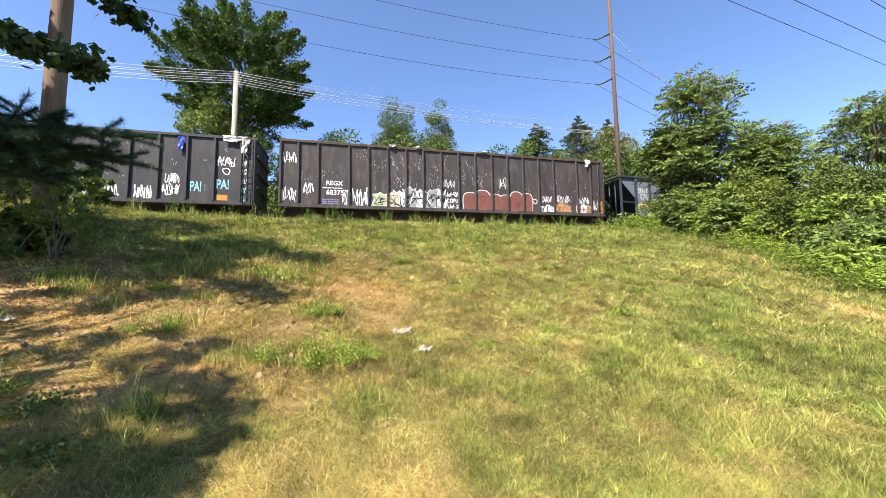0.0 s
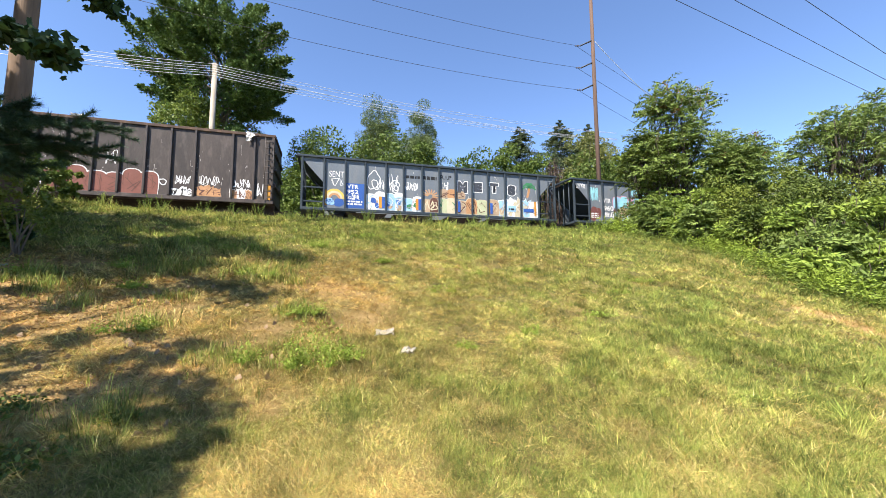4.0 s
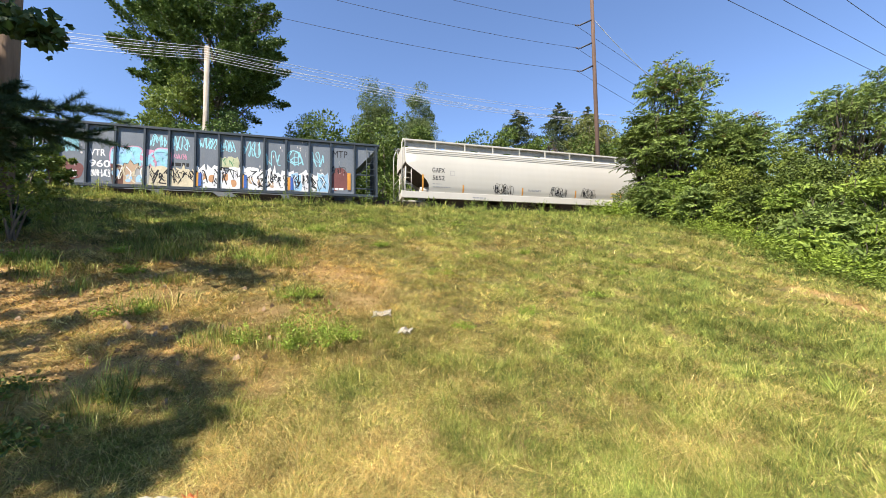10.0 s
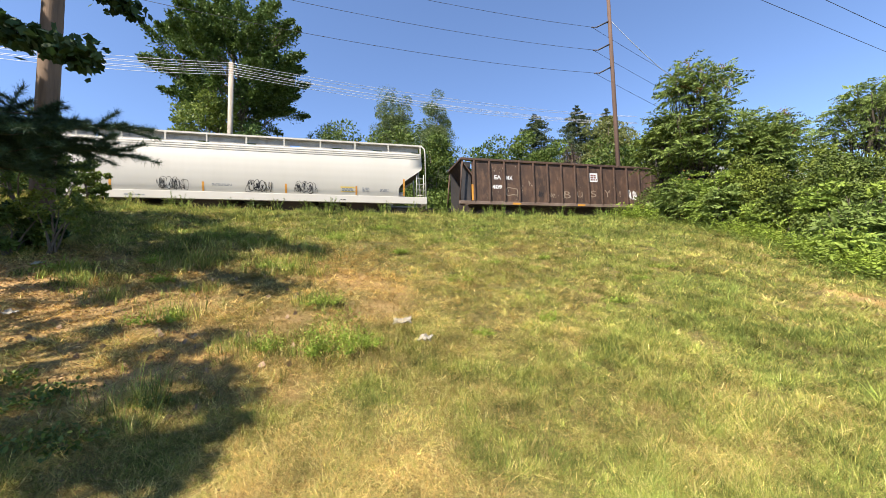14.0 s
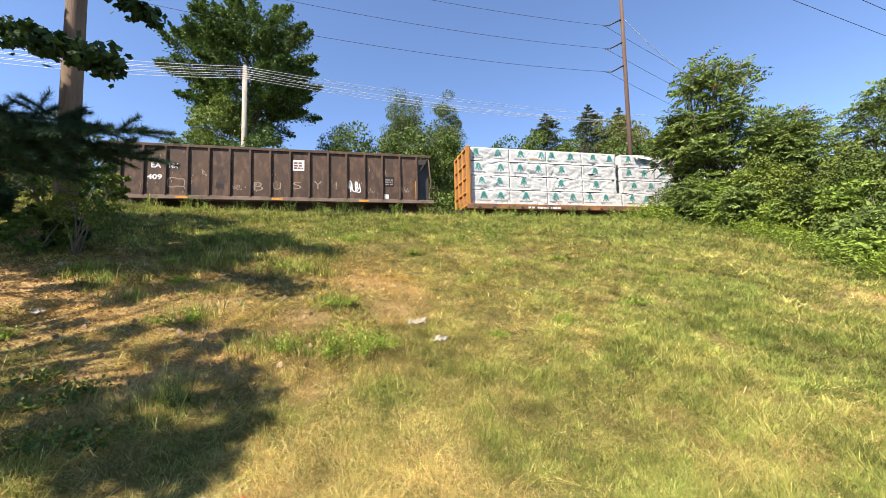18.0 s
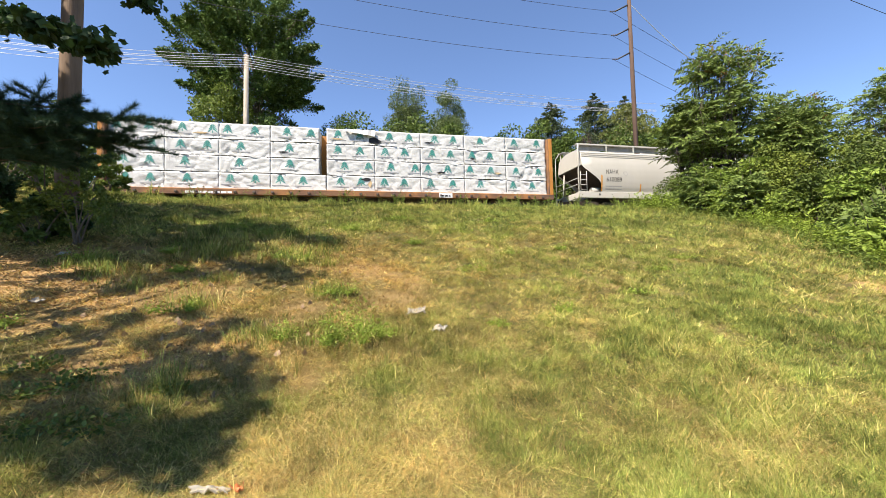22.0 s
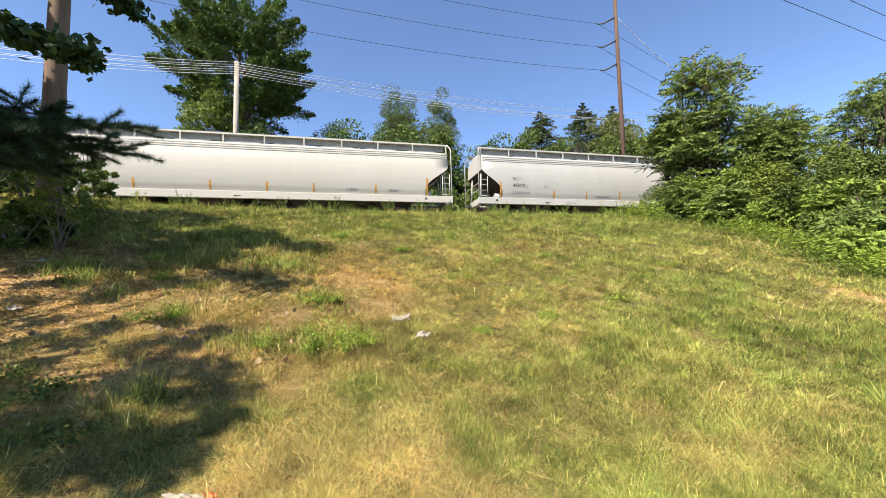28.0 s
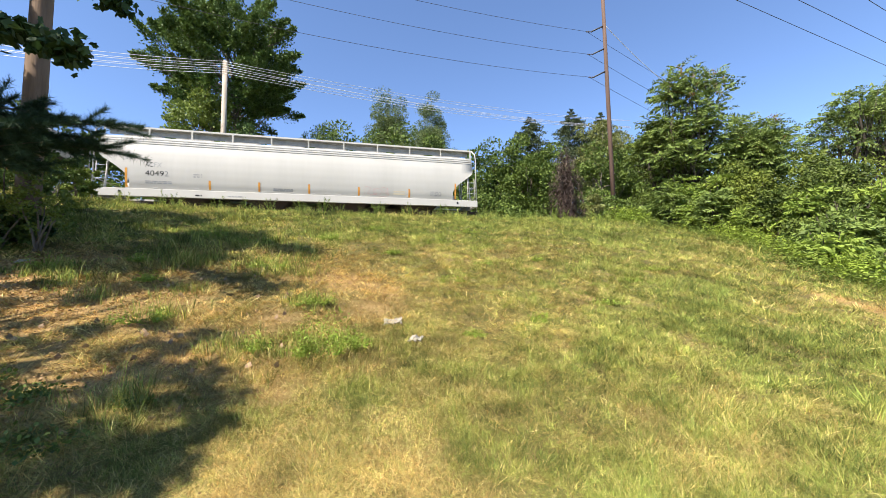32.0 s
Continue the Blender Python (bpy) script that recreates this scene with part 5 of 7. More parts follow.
def build_poles():
    wx, wy = -16.98, 30
    p = empty("utility_pole", Matrix.Translation(place(wx, wy, 0.3)), "pale weathered grey wooden pole beyond the track", "pole")
    ztop = 1.6 + 0.602 * 30 - p.location.z
    part("shaft", tubed([(0, 0, 0), (0, 0, ztop * 0.5), (0, 0, ztop)], 0.23, 0.185, 16), M_POLE_OLD, p)
    tx, ty = 17.52, 36.5
    q = empty("transmission_pole", Matrix.Translation(place(tx, ty, 0.3)), "tall brown wooden power pole with angled insulator arms", "pole")
    part("shaft", tubed([(0, 0, 0), (0.02, 0, 14), (0.06, 0, 32)], 0.24, 0.16, 14), M_POLE_DARK, q)
    zb = q.location.z
    arms = []
    for zz in (26.3, 23.9, 21.5):
        h = zz - zb
        part("insulator_arm", tubed([(0.05, 0, h + 0.75), (-1.35, -0.2, h)], 0.085, 0.07, 8), M_WIRE, q)
        for j in range(4):
            part("insulator_disc", tubed([(-1.35 - 0.16 * j, -0.2, h - 0.03), (-1.43 - 0.16 * j, -0.2, h - 0.04)], 0.08, 0.06, 10), M_STEEL, q)
        arms.append(Vector((tx - 1.9, ty - 0.2, zz)))
    for k, a in enumerate(arms):
        wire("power_line", a, a + Vector((-62, -22, 2.0)), 2.2, 0.017, M_WIRE, "thin dark overhead power line", "power lines")
        wire("power_line", a, a + Vector((48, 24, -6.0)), 1.0, 0.017, M_WIRE, "thin dark overhead power line", "power lines")
    for x1, y1, x2, y2 in ((13.4, 15, 27.0, 20.5), (16.0, 15, 27.4, 19.6), (19.4, 15.2, 28.3, 19.0)):
        d = (Vector((x2, y2, 0)) - Vector((x1, y1, 0))).normalized()
        m = Vector((x1, y1, 13.4))
        wire("power_line", m - d * 70, m + d * 110, 0.5, 0.012, M_WIRE, "thin dark overhead power line", "power lines")
    wire("guy_wire", (tx + 0.2, ty, 27.0), (tx + 9.0, ty + 3, 21.5), 0.3, 0.03, M_WIRE_L, "pale slack guy wire from the power pole", "guy wires")
    top = Vector((wx, wy, p.location.z + ztop))
    for k in range(6):
        dz = -0.1 - 0.2 * k
        wire("telephone_cable", top + Vector((0, -0.2, dz)), Vector((28, 52, 23.6 - 0.75 * (k > 1) - 0.07 * k)), 0.8 + 0.12 * (k % 3), 0.017, M_WIRE_L, "pale telephone cable strung over the track", "telephone cables")
        wire("telephone_cable", top + Vector((0, -0.2, dz)), Vector((-46, 22, 20.4 + dz * 1.1)), 0.8 + 0.1 * (k % 2), 0.016, M_WIRE_L, "pale telephone cable strung over the track", "telephone cables")


build_poles()


# ================= the train =================
def trucks(car, L, inset=2.4):
    """Two bogies with their wheels, and the couplers."""
    for x in (inset, L - inset):
        bm = bmesh.new()
        for y in (-1.0, 1.0):
            box(bm, x - 1.25, x + 1.25, y - 0.08, y + 0.08, 0.42, 0.62, 0.03)
            box(bm, x - 0.35, x + 0.35, y - 0.1, y + 0.1, 0.25, 0.75, 0.03)
        box(bm, x - 0.2, x + 0.2, -1.0, 1.0, 0.45, 0.8)
        part("bogie", bm, M_DARK, car)
        for dx in (-0.88, 0.88):
            for y in (-0.76, 0.76):
                bm = tubed([(x + dx, y - 0.065, 0.42), (x + dx, y + 0.065, 0.42)], 0.42, 0.42, 20)
                tube(bm, [(x + dx, y - 0.03, 0.42), (x + dx, y + 0.1, 0.42)], 0.45 if y < 0 else 0.1, seg=20)
                part("wheel", bm, M_STEEL, car)
    for x0, x1 in ((-0.62, 0.1), (L - 0.1, L + 0.62)):
        bm = boxed(x0, x1, -0.09, 0.09, 0.8, 0.98, 0.02)
        box(bm, x0 if x0 < 0 else x1 - 0.2, x0 + 0.2 if x0 < 0 else x1, -0.17, 0.17, 0.74, 1.04, 0.03)
        part("coupler", bm, M_DARK, car)


def ladder(car, x, z0, z1, mat, y=-SIDE - 0.05, w=0.42, step_z=0.34):
    bm = bmesh.new()
    for xx in (x, x + w):
        tube(bm, [(xx, y, z0), (xx, y, z1)], 0.022, seg=6)
    z = z0 + 0.1
    while z < z1:
        tube(bm, [(x, y, z), (x + w, y, z)], 0.018, seg=6)
        z += step_z
    part("ladder", bm, mat, car)


def gondola(name, L, z0, z1, ribs, mat, rail_mat, label, slant=0.0, shift=0.0):
    """An open-topped gondola with outside ribs."""
    car = empty(name, pose(0, 0, 0), label, "railway wagon", "freight train")
    t = 0.05
    for y0, y1 in ((-SIDE, -SIDE + t), (SIDE - t, SIDE)):
        side = [(slant, z1), (L - slant, z1), (L - slant, z0), (slant, z0)]
        part("side_wall", plate(side, y0, y1), mat, car)
    for xa, xb in ((0, slant), (L, L - slant)):
        sgn = 1 if xa == 0 else -1
        foot = 1.25 if slant else 0.02
        bm = bmesh.new()
        vs = [bm.verts.new(p) for p in ((xa + sgn * 0.02, -SIDE + t, z1), (xa + sgn * 0.02, SIDE - t, z1), (xb + sgn * foot, SIDE - t, z0), (xb + sgn * foot, -SIDE + t, z0))]
        f = bm.faces.new(vs)
        r = bmesh.ops.extrude_face_region(bm, geom=[f])
        bmesh.ops.translate(bm, verts=[v for v in r["geom"] if isinstance(v, bmesh.types.BMVert)], vec=(sgn * 0.06, 0, 0))
        bmesh.ops.recalc_face_normals(bm, faces=bm.faces)
        part("end_wall", bm, mat, car)
        bm = bmesh.new()
        for k in range(0 if slant else 3):
            zz = z0 + (z1 - z0) * (0.25 + 0.25 * k)
            xx = xb + (xa - xb) * (zz - z0) / (z1 - z0)
            box(bm, min(xx, xx - sgn * 0.1), max(xx, xx - sgn * 0.1), -SIDE, SIDE, zz - 0.07, zz + 0.07)
        if not slant:
            part("end_rib", bm, mat, car)
        if slant:
            # black plates put where the open ends lie in shade
            for y in (-SIDE + 0.3, SIDE - 0.34):
                part("end_panel", boxed(min(xa + sgn * 0.06, xb), max(xa + sgn * 0.06, xb), y, y + 0.04, z0, z1 - 0.022), M_GOND_BLACK, car, "dark recessed plate standing in for the shade of the open end")
            for y in (-SIDE + 0.02, SIDE - 0.02):
                part("corner_strut", tubed([(xa + sgn * 0.1, y, z1 - 0.03), (xa - sgn * 0.14, y, z0 - 0.02)], 0.045, 0.045, 6), mat, car)
    part("floor", boxed(slant + 0.05, L - slant - 0.05, -SIDE + t, SIDE - t, z0, z0 + 0.1), M_STEEL, car)
    part("centre_sill", boxed(0.1, L - 0.1, -0.3, 0.3, 0.65, z0 - 0.002), M_DARK, car)
    for y0, y1 in ((-SIDE - 0.07, -SIDE + 0.08), (SIDE - 0.08, SIDE + 0.07)):
        part("top_rail", boxed(-0.03, L + 0.03, y0, y1, z1 - 0.02, z1 + 0.13, 0.015), rail_mat, car)
        part("side_sill", boxed(-0.18 if slant else 0.0, L + 0.2 if slant else L, y0, y1, z0 - 0.16, z0 + 0.04, 0.012), M_SILL_DUSTY if slant else mat, car)
    for x0, x1 in ((-0.05, 0.1), (L - 0.1, L + 0.05)):
        part("end_rail", boxed(x0, x1, -SIDE + 0.09, SIDE - 0.09, z1 - 0.02, z1 + 0.12, 0.015), rail_mat, car)
    bm = boxed(-0.055, 0.055, -SIDE - 0.10, -SIDE + 0.0, z0 + 0.04, z1 - 0.02, 0.02)
    rib = None
    if not isinstance(ribs, tuple):
        ribs = [slant + 0.12 + (L - 2 * slant - 0.24) * k / (ribs - 1) for k in range(ribs)]
    for x in ribs:
        if rib is None:
            rib = part("rib", bm, mat, car)
            rib.matrix_basis = pose(x, 0, 0)
        else:
            shared("rib", rib.data, car, pose(x, 0, 0))
        shared("rib", rib.data, car, pose(x, 0, 0, 0, 0, 180))
    trucks(car, L)
    for ob in [o for o in bpy.data.objects if o.parent == car]:
        ob.matrix_basis = Matrix.Translation((shift, 0, 0)) @ ob.matrix_basis
    return car


def hopper(name, L, label):
    """An open-topped hopper: ribbed sides, sloped end sheets, open ends with posts and bars."""
    z0, z1 = 1.02, 3.88
    cut, zc = 1.25, 3.2
    car = empty(name, pose(0, 0, 0), label, "railway wagon", "freight train")
    for y0, y1 in ((-SIDE + 0.06, -SIDE + 0.1), (SIDE - 0.1, SIDE - 0.06)):
        part("side_wall", plate([(0.05, z1), (L - 0.05, z1), (L - 0.05, z1 - 0.12), (L - cut, zc - 0.75), (L - cut, z0), (cut, z0), (cut, zc - 0.75), (0.05, z1 - 0.12)], y0, y1), M_BLUE, car)
    for xa, xb in ((0.08, 3.0), (L - 0.08, L - 3.0)):
        sg = 1 if xb > xa else -1
        bm = bmesh.new()
        vs = [bm.verts.new(p) for p in ((xa, -SIDE + 0.11, z1 - 0.05), (xa, SIDE - 0.11, z1 - 0.05), (xb, SIDE - 0.11, z0), (xb, -SIDE + 0.11, z0))]
        f = bm.faces.new(vs)
        r = bmesh.ops.extrude_face_region(bm, geom=[f])
        bmesh.ops.translate(bm, verts=[v for v in r["geom"] if isinstance(v, bmesh.types.BMVert)], vec=(sg * 0.07, 0, 0))
        bmesh.ops.recalc_face_normals(bm, faces=bm.faces)
        part("slope_sheet", bm, M_BLUE_D, car)
        x0, x1 = (0.0, 0.12) if sg > 0 else (L - 0.12, L)
        for y0, y1 in ((-SIDE - 0.04, -SIDE + 0.1), (SIDE - 0.1, SIDE + 0.04)):
            part("end_post", boxed(x0, x1, y0, y1, z0 - 0.1, z1, 0.012), M_BLUE_D, car)
        e0, e1 = (0.12, cut) if sg > 0 else (L - cut, L - 0.12)
        for zz in (1.35, 2.15):
            part("end_bar", boxed(e0, e1, -SIDE, -SIDE + 0.06, zz, zz + 0.07), M_BLUE_D, car)
        part("end_platform", boxed(min(e0, x0), max(e1, x1), -SIDE + 0.1, SIDE - 0.1, z0 - 0.14, z0 - 0.02), M_BLUE_D, car)
        bm = bmesh.new()
        for y in (-0.9, -0.3, 0.3, 0.9):
            tube(bm, [((x0 + x1) / 2, y, z0 - 0.05), ((x0 + x1) / 2, y, z1 - 0.1)], 0.04, seg=6)
        part("end_brace", bm, M_BLUE_D, car)
    ladder(car, L - 0.62, z0 - 0.3, z1 - 0.1, M_BLUE_D)
    for y0, y1 in ((-SIDE - 0.06, -SIDE + 0.11), (SIDE - 0.11, SIDE + 0.06)):
        part("top_rail", boxed(-0.24, L + 0.12, y0, y1, z1, z1 + 0.13, 0.015), M_BLUE_D, car)
        part("side_sill", boxed(0, L, y0, y1, z0 - 0.12, z0 + 0.03, 0.012), M_BLUE_D, car)
    for x0, x1 in ((-0.24, -0.1), (L - 0.02, L + 0.12)):
        part("end_rail", boxed(x0, x1, -SIDE + 0.12, SIDE - 0.12, z1, z1 + 0.12, 0.015), M_BLUE_D, car)
    part("centre_sill", boxed(0.1, L - 0.1, -0.3, 0.3, 0.62, z0 - 0.16), M_DARK, car)
    rib = part("rib", boxed(-0.05, 0.05, -SIDE - 0.05, -SIDE + 0.058, z0 + 0.03, z1, 0.012), M_BLUE_D, car)
    for k, x in enumerate((1.22, 2.38, 3.5, 4.7, 5.74, 6.88, 7.95, 9.0, 10.1, 11.17, 12.37, 13.5, 14.8)):
        if k == 0:
            rib.matrix_basis = pose(x, 0, 0)
        else:
            shared("rib", rib.data, car, pose(x, 0, 0))
        shared("rib", rib.data, car, pose(x, 0, 0, 0, 0, 180))
    for x in (3.6, 6.4, L - 6.4, L - 3.6):
        bm = bmesh.new()
        a = [bm.verts.new((x + dx, y, z0 - 0.12)) for dx, y in ((-1.2, -1.2), (1.2, -1.2), (1.2, 1.2), (-1.2, 1.2))]
        b = [bm.verts.new((x + dx, y, 0.35)) for dx, y in ((-0.35, -0.6), (0.35, -0.6), (0.35, 0.6), (-0.35, 0.6))]
        for k in range(4):
            bm.faces.new((a[k], b[k], b[(k + 1) % 4], a[(k + 1) % 4]))
        bm.faces.new(b[::-1]), bm.faces.new(a)
        bmesh.ops.recalc_face_normals(bm, faces=bm.faces)
        part("discharge_chute", bm, M_DARK, car)
    trucks(car, L, 1.9)
    return car


def covered_hopper(name, L, mat, label, reach=1.4):
    """A white covered hopper: bulging body with cut-away ends, side sill, running boards, end rails and ladders."""
    car = empty(name, pose(0, 0, 0), label, "railway wagon", "freight train")
    prof = [(1.42, 1.40), (1.7, 1.48), (2.1, 1.53), (2.5, 1.55), (2.9, 1.54), (3.3, 1.50), (3.7, 1.42), (3.95, 1.36), (4.08, 1.28), (4.22, 0.95), (4.34, 0.45), (4.36, 0.0)]

    def inset(z):
        if z > 3.1:
            return 0.28
        return 0.28 + reach * math.sin(min(1, (3.1 - z) / 1.35) * math.pi / 2) ** 1.3

    zs = [prof[0]]
    for a, b in zip(prof, prof[1:]):
        for k in range(1, 4):
            zs.append((a[0] + (b[0] - a[0]) * k / 3, a[1] + (b[1] - a[1]) * k / 3))
    bm = bmesh.new()
    cols = 24
    grid = []
    for sg in (-1, 1):
        g = []
        for z, w in zs:
            i = inset(z)
            g.append([bm.verts.new((i + (L - 2 * i) * c / cols, sg * w, z)) for c in range(cols + 1)])
        grid.append(g)
        for r in range(len(g) - 1):
            for c in range(cols):
                if g[r + 1][c] is not g[r][c]:
                    f = bm.faces.new((g[r][c], g[r][c + 1], g[r + 1][c + 1], g[r + 1][c]))
                    f.smooth = True
    top = next(r for r, (z, w) in enumerate(zs) if z > 3.1)
    for c in (0, cols):
        for r in range(top, len(zs) - 2):
            bm.faces.new((grid[0][r][c], grid[0][r + 1][c], grid[1][r + 1][c], grid[1][r][c]))
    bmesh.ops.remove_doubles(bm, verts=bm.verts, dist=0.0005)
    bmesh.ops.recalc_face_normals(bm, faces=bm.faces)
    part("tank_body", bm, mat, car)
    for xa, xb in ((0.30, 3.2), (L - 0.30, L - 3.2)):
        bm = bmesh.new()
        dx = 0.05 if xb > xa else -0.05
        a = [bm.verts.new(v) for v in ((xa, -1.49, 3.12), (xa, 1.49, 3.12), (xb, 1.38, 1.40), (xb, -1.38, 1.40))]
        b = [bm.verts.new(v.co + Vector((dx, 0, 0.03))) for v in a]
        bm.faces.new(a), bm.faces.new(b[::-1])
        for k in range(4):
            bm.faces.new((a[k], b[k], b[(k + 1) % 4], a[(k + 1) % 4]))
        bmesh.ops.recalc_face_normals(bm, faces=bm.faces)
        part("slope_sheet", bm, M_STEEL, car, "dark brown sloping end sheet")
    for sg in (-1, 1):
        y0, y1 = sorted((sg * 1.36, sg * 1.5))
        part("side_sill", boxed(0.0, L, y0, y1, 1.0, 1.40, 0.015), mat, car)
        for z, w in ((3.74, 1.415), (3.86, 1.39), (3.98, 1.355)):
            y0, y1 = sorted((sg * (w - 0.02), sg * (w + 0.025)))
            part("roof_bead", boxed(0.32, L - 0.32, y0, y1, z - 0.025, z + 0.025), mat, car)
        y0, y1 = sorted((sg * 1.12, sg * 0.72))
        part("running_board", boxed(0.2, L - 0.2, y0, y1, 4.60, 4.64), M_GREY, car)
        part("board_edge", boxed(0.15, L - 0.15, sg * 1.15 - 0.02, sg * 1.15 + 0.02, 4.58, 4.67), mat, car)
        part("board_skirt", boxed(0.4, L - 0.4, sg * 0.9 - 0.015, sg * 0.9 + 0.015, 4.30, 4.598), M_GREY, car)
        m = None
        posts = 11
        for k in range(posts):
            x = 0.3 + (L - 0.6) * k / (posts - 1)
            if m is None:
                m = part("board_post", boxed(-0.035, 0.035, sg * 1.15 - 0.045, sg * 1.15 - 0.022 * 0 + 0.0, 4.12, 4.58), mat, car)
                m.matrix_basis = pose(x, 0, 0)
            else:
                shared("board_post", m.data, car, pose(x, 0, 0))
    hatch = None
    for k in range(8):
        x = 1.6 + (L - 3.2) * k / 7
        if hatch is None:
            hatch = part("roof_hatch", boxed(-0.9, 0.9, -0.35, 0.35, 4.35, 4.56, 0.04), M_GREY, car)
            hatch.matrix_basis = pose(x, 0, 0)
        else:
            shared("roof_hatch", hatch.data, car, pose(x, 0, 0))
    for x, sg in ((0.06, 1), (L - 0.06, -1)):
        for y in (-1.46, 1.46):
            part("hand_rail", tubed([(x, y, 0.7), (x, y, 4.0), (x + sg * 0.03, y * 0.97, 4.35), (x + sg * 0.16, y * 0.8, 4.62)], 0.032, seg=8), mat, car)
        part("end_sill", boxed(min(x, x + sg * 0.2), max(x, x + sg * 0.2), -1.35, 1.35, 1.0, 1.38, 0.015), mat, car)
        bm = bmesh.new()
        for y in (-1.0, 1.0):
            tube(bm, [(x + sg * 0.25, y, 1.3), (x + sg * 0.35, y * 0.9, 3.1)], 0.05, seg=6)
        for zz in (1.9, 2.3):
            tube(bm, [(x, -1.46, zz), (x, 1.46, zz)], 0.025, seg=6)
        part("end_brace", bm, mat, car)
        x0 = 0.06 if sg > 0 else L - 0.62
        ladder(car, x0 + (0.12 if sg > 0 else 0.0), 1.40, 2.75, mat, y=-1.46, w=0.44)
        part("brake_cylinder" if sg < 0 else "air_tank", tubed([(x + sg * 1.2, -0.9, 1.6), (x + sg * 1.9, -0.9, 1.6)], 0.2, seg=14), mat, car)
    part("centre_sill", boxed(0.1, L - 0.1, -0.3, 0.3, 0.62, 0.99), M_DARK, car)
    for k in range(4):
        x = 3.6 + (L - 7.2) * k / 3
        bm = bmesh.new()
        a = [bm.verts.new((x + dx, y, 1.41)) for dx, y in ((-1.5, -1.3), (1.5, -1.3), (1.5, 1.3), (-1.5, 1.3))]
        b = [bm.verts.new((x + dx, y, 0.38)) for dx, y in ((-0.4, -0.5), (0.4, -0.5), (0.4, 0.5), (-0.4, 0.5))]
        for j in range(4):
            bm.faces.new((a[j], b[j], b[(j + 1) % 4], a[(j + 1) % 4]))
        bm.faces.new(b[::-1]), bm.faces.new(a)
        bmesh.ops.recalc_face_normals(bm, faces=bm.faces)
        part("outlet_chute", bm, M_DARK, car)
    trucks(car, L)
    return car


def wrap_mesh(L, h, seed, d=1.28):
    """A pack of lumber in plastic: a box with creased sides and a loose hem."""
    rg = np.random.default_rng(seed)
    nx, nz = 30, 10
    bm = bmesh.new()
    folds = [(rg.uniform(0, L), rg.uniform(0, h), rg.uniform(-1.2, 1.2), rg.uniform(0.3, 1.0), rg.uniform(0.018, 0.045)) for _ in range(20)]
    droop, at = rg.choice([0.0, 0.0, 0.05, 0.10]), rg.uniform(0.2, 0.8) * L

    def front(x, z):
        y = -d
        for fx, fz, a, ln, amp in folds:
            u, w = (x - fx) * math.cos(a) + (z - fz) * math.sin(a), (z - fz) * math.cos(a) - (x - fx) * math.sin(a)
            y += 1.25 * amp * max(0.0, 1 - abs(w) / 0.07) * max(0.0, 1 - (u / ln) ** 2)
        low = max(0.0, 1 - z / 0.13)
        return y - 0.022 * low * (0.5 + 0.5 * math.sin(x * 3 + seed)), -0.02 * low * (0.5 + 0.5 * math.sin(x * 4.3 + seed)) - droop * low * math.exp(-((x - at) / 0.4) ** 2)

    g = []
    for i in range(nx + 1):
        x = 0.006 + (L - 0.012) * i / nx
        col = [bm.verts.new((x, -0.06, h - 0.004)), bm.verts.new((x, -d + 0.05, h - 0.004))]
        for j in range(nz + 1):
            z = (h - 0.012) * (1 - j / nz)
            y, dz = front(x, z)
            col.append(bm.verts.new((x, y, z + dz)))
        col += [bm.verts.new((x, -d + 0.04, 0.0)), bm.verts.new((x, -0.06, 0.0))]
        g.append(col)
    m = len(g[0])
    for i in range(nx):
        for j in range(m):
            f = bm.faces.new((g[i][j], g[i + 1][j], g[i + 1][(j + 1) % m], g[i][(j + 1) % m]))
            f.smooth = 2 <= j < m - 4
    bm.faces.new(g[0]), bm.faces.new(g[-1][::-1])
    bmesh.ops.recalc_face_normals(bm, faces=bm.faces)
    return bm


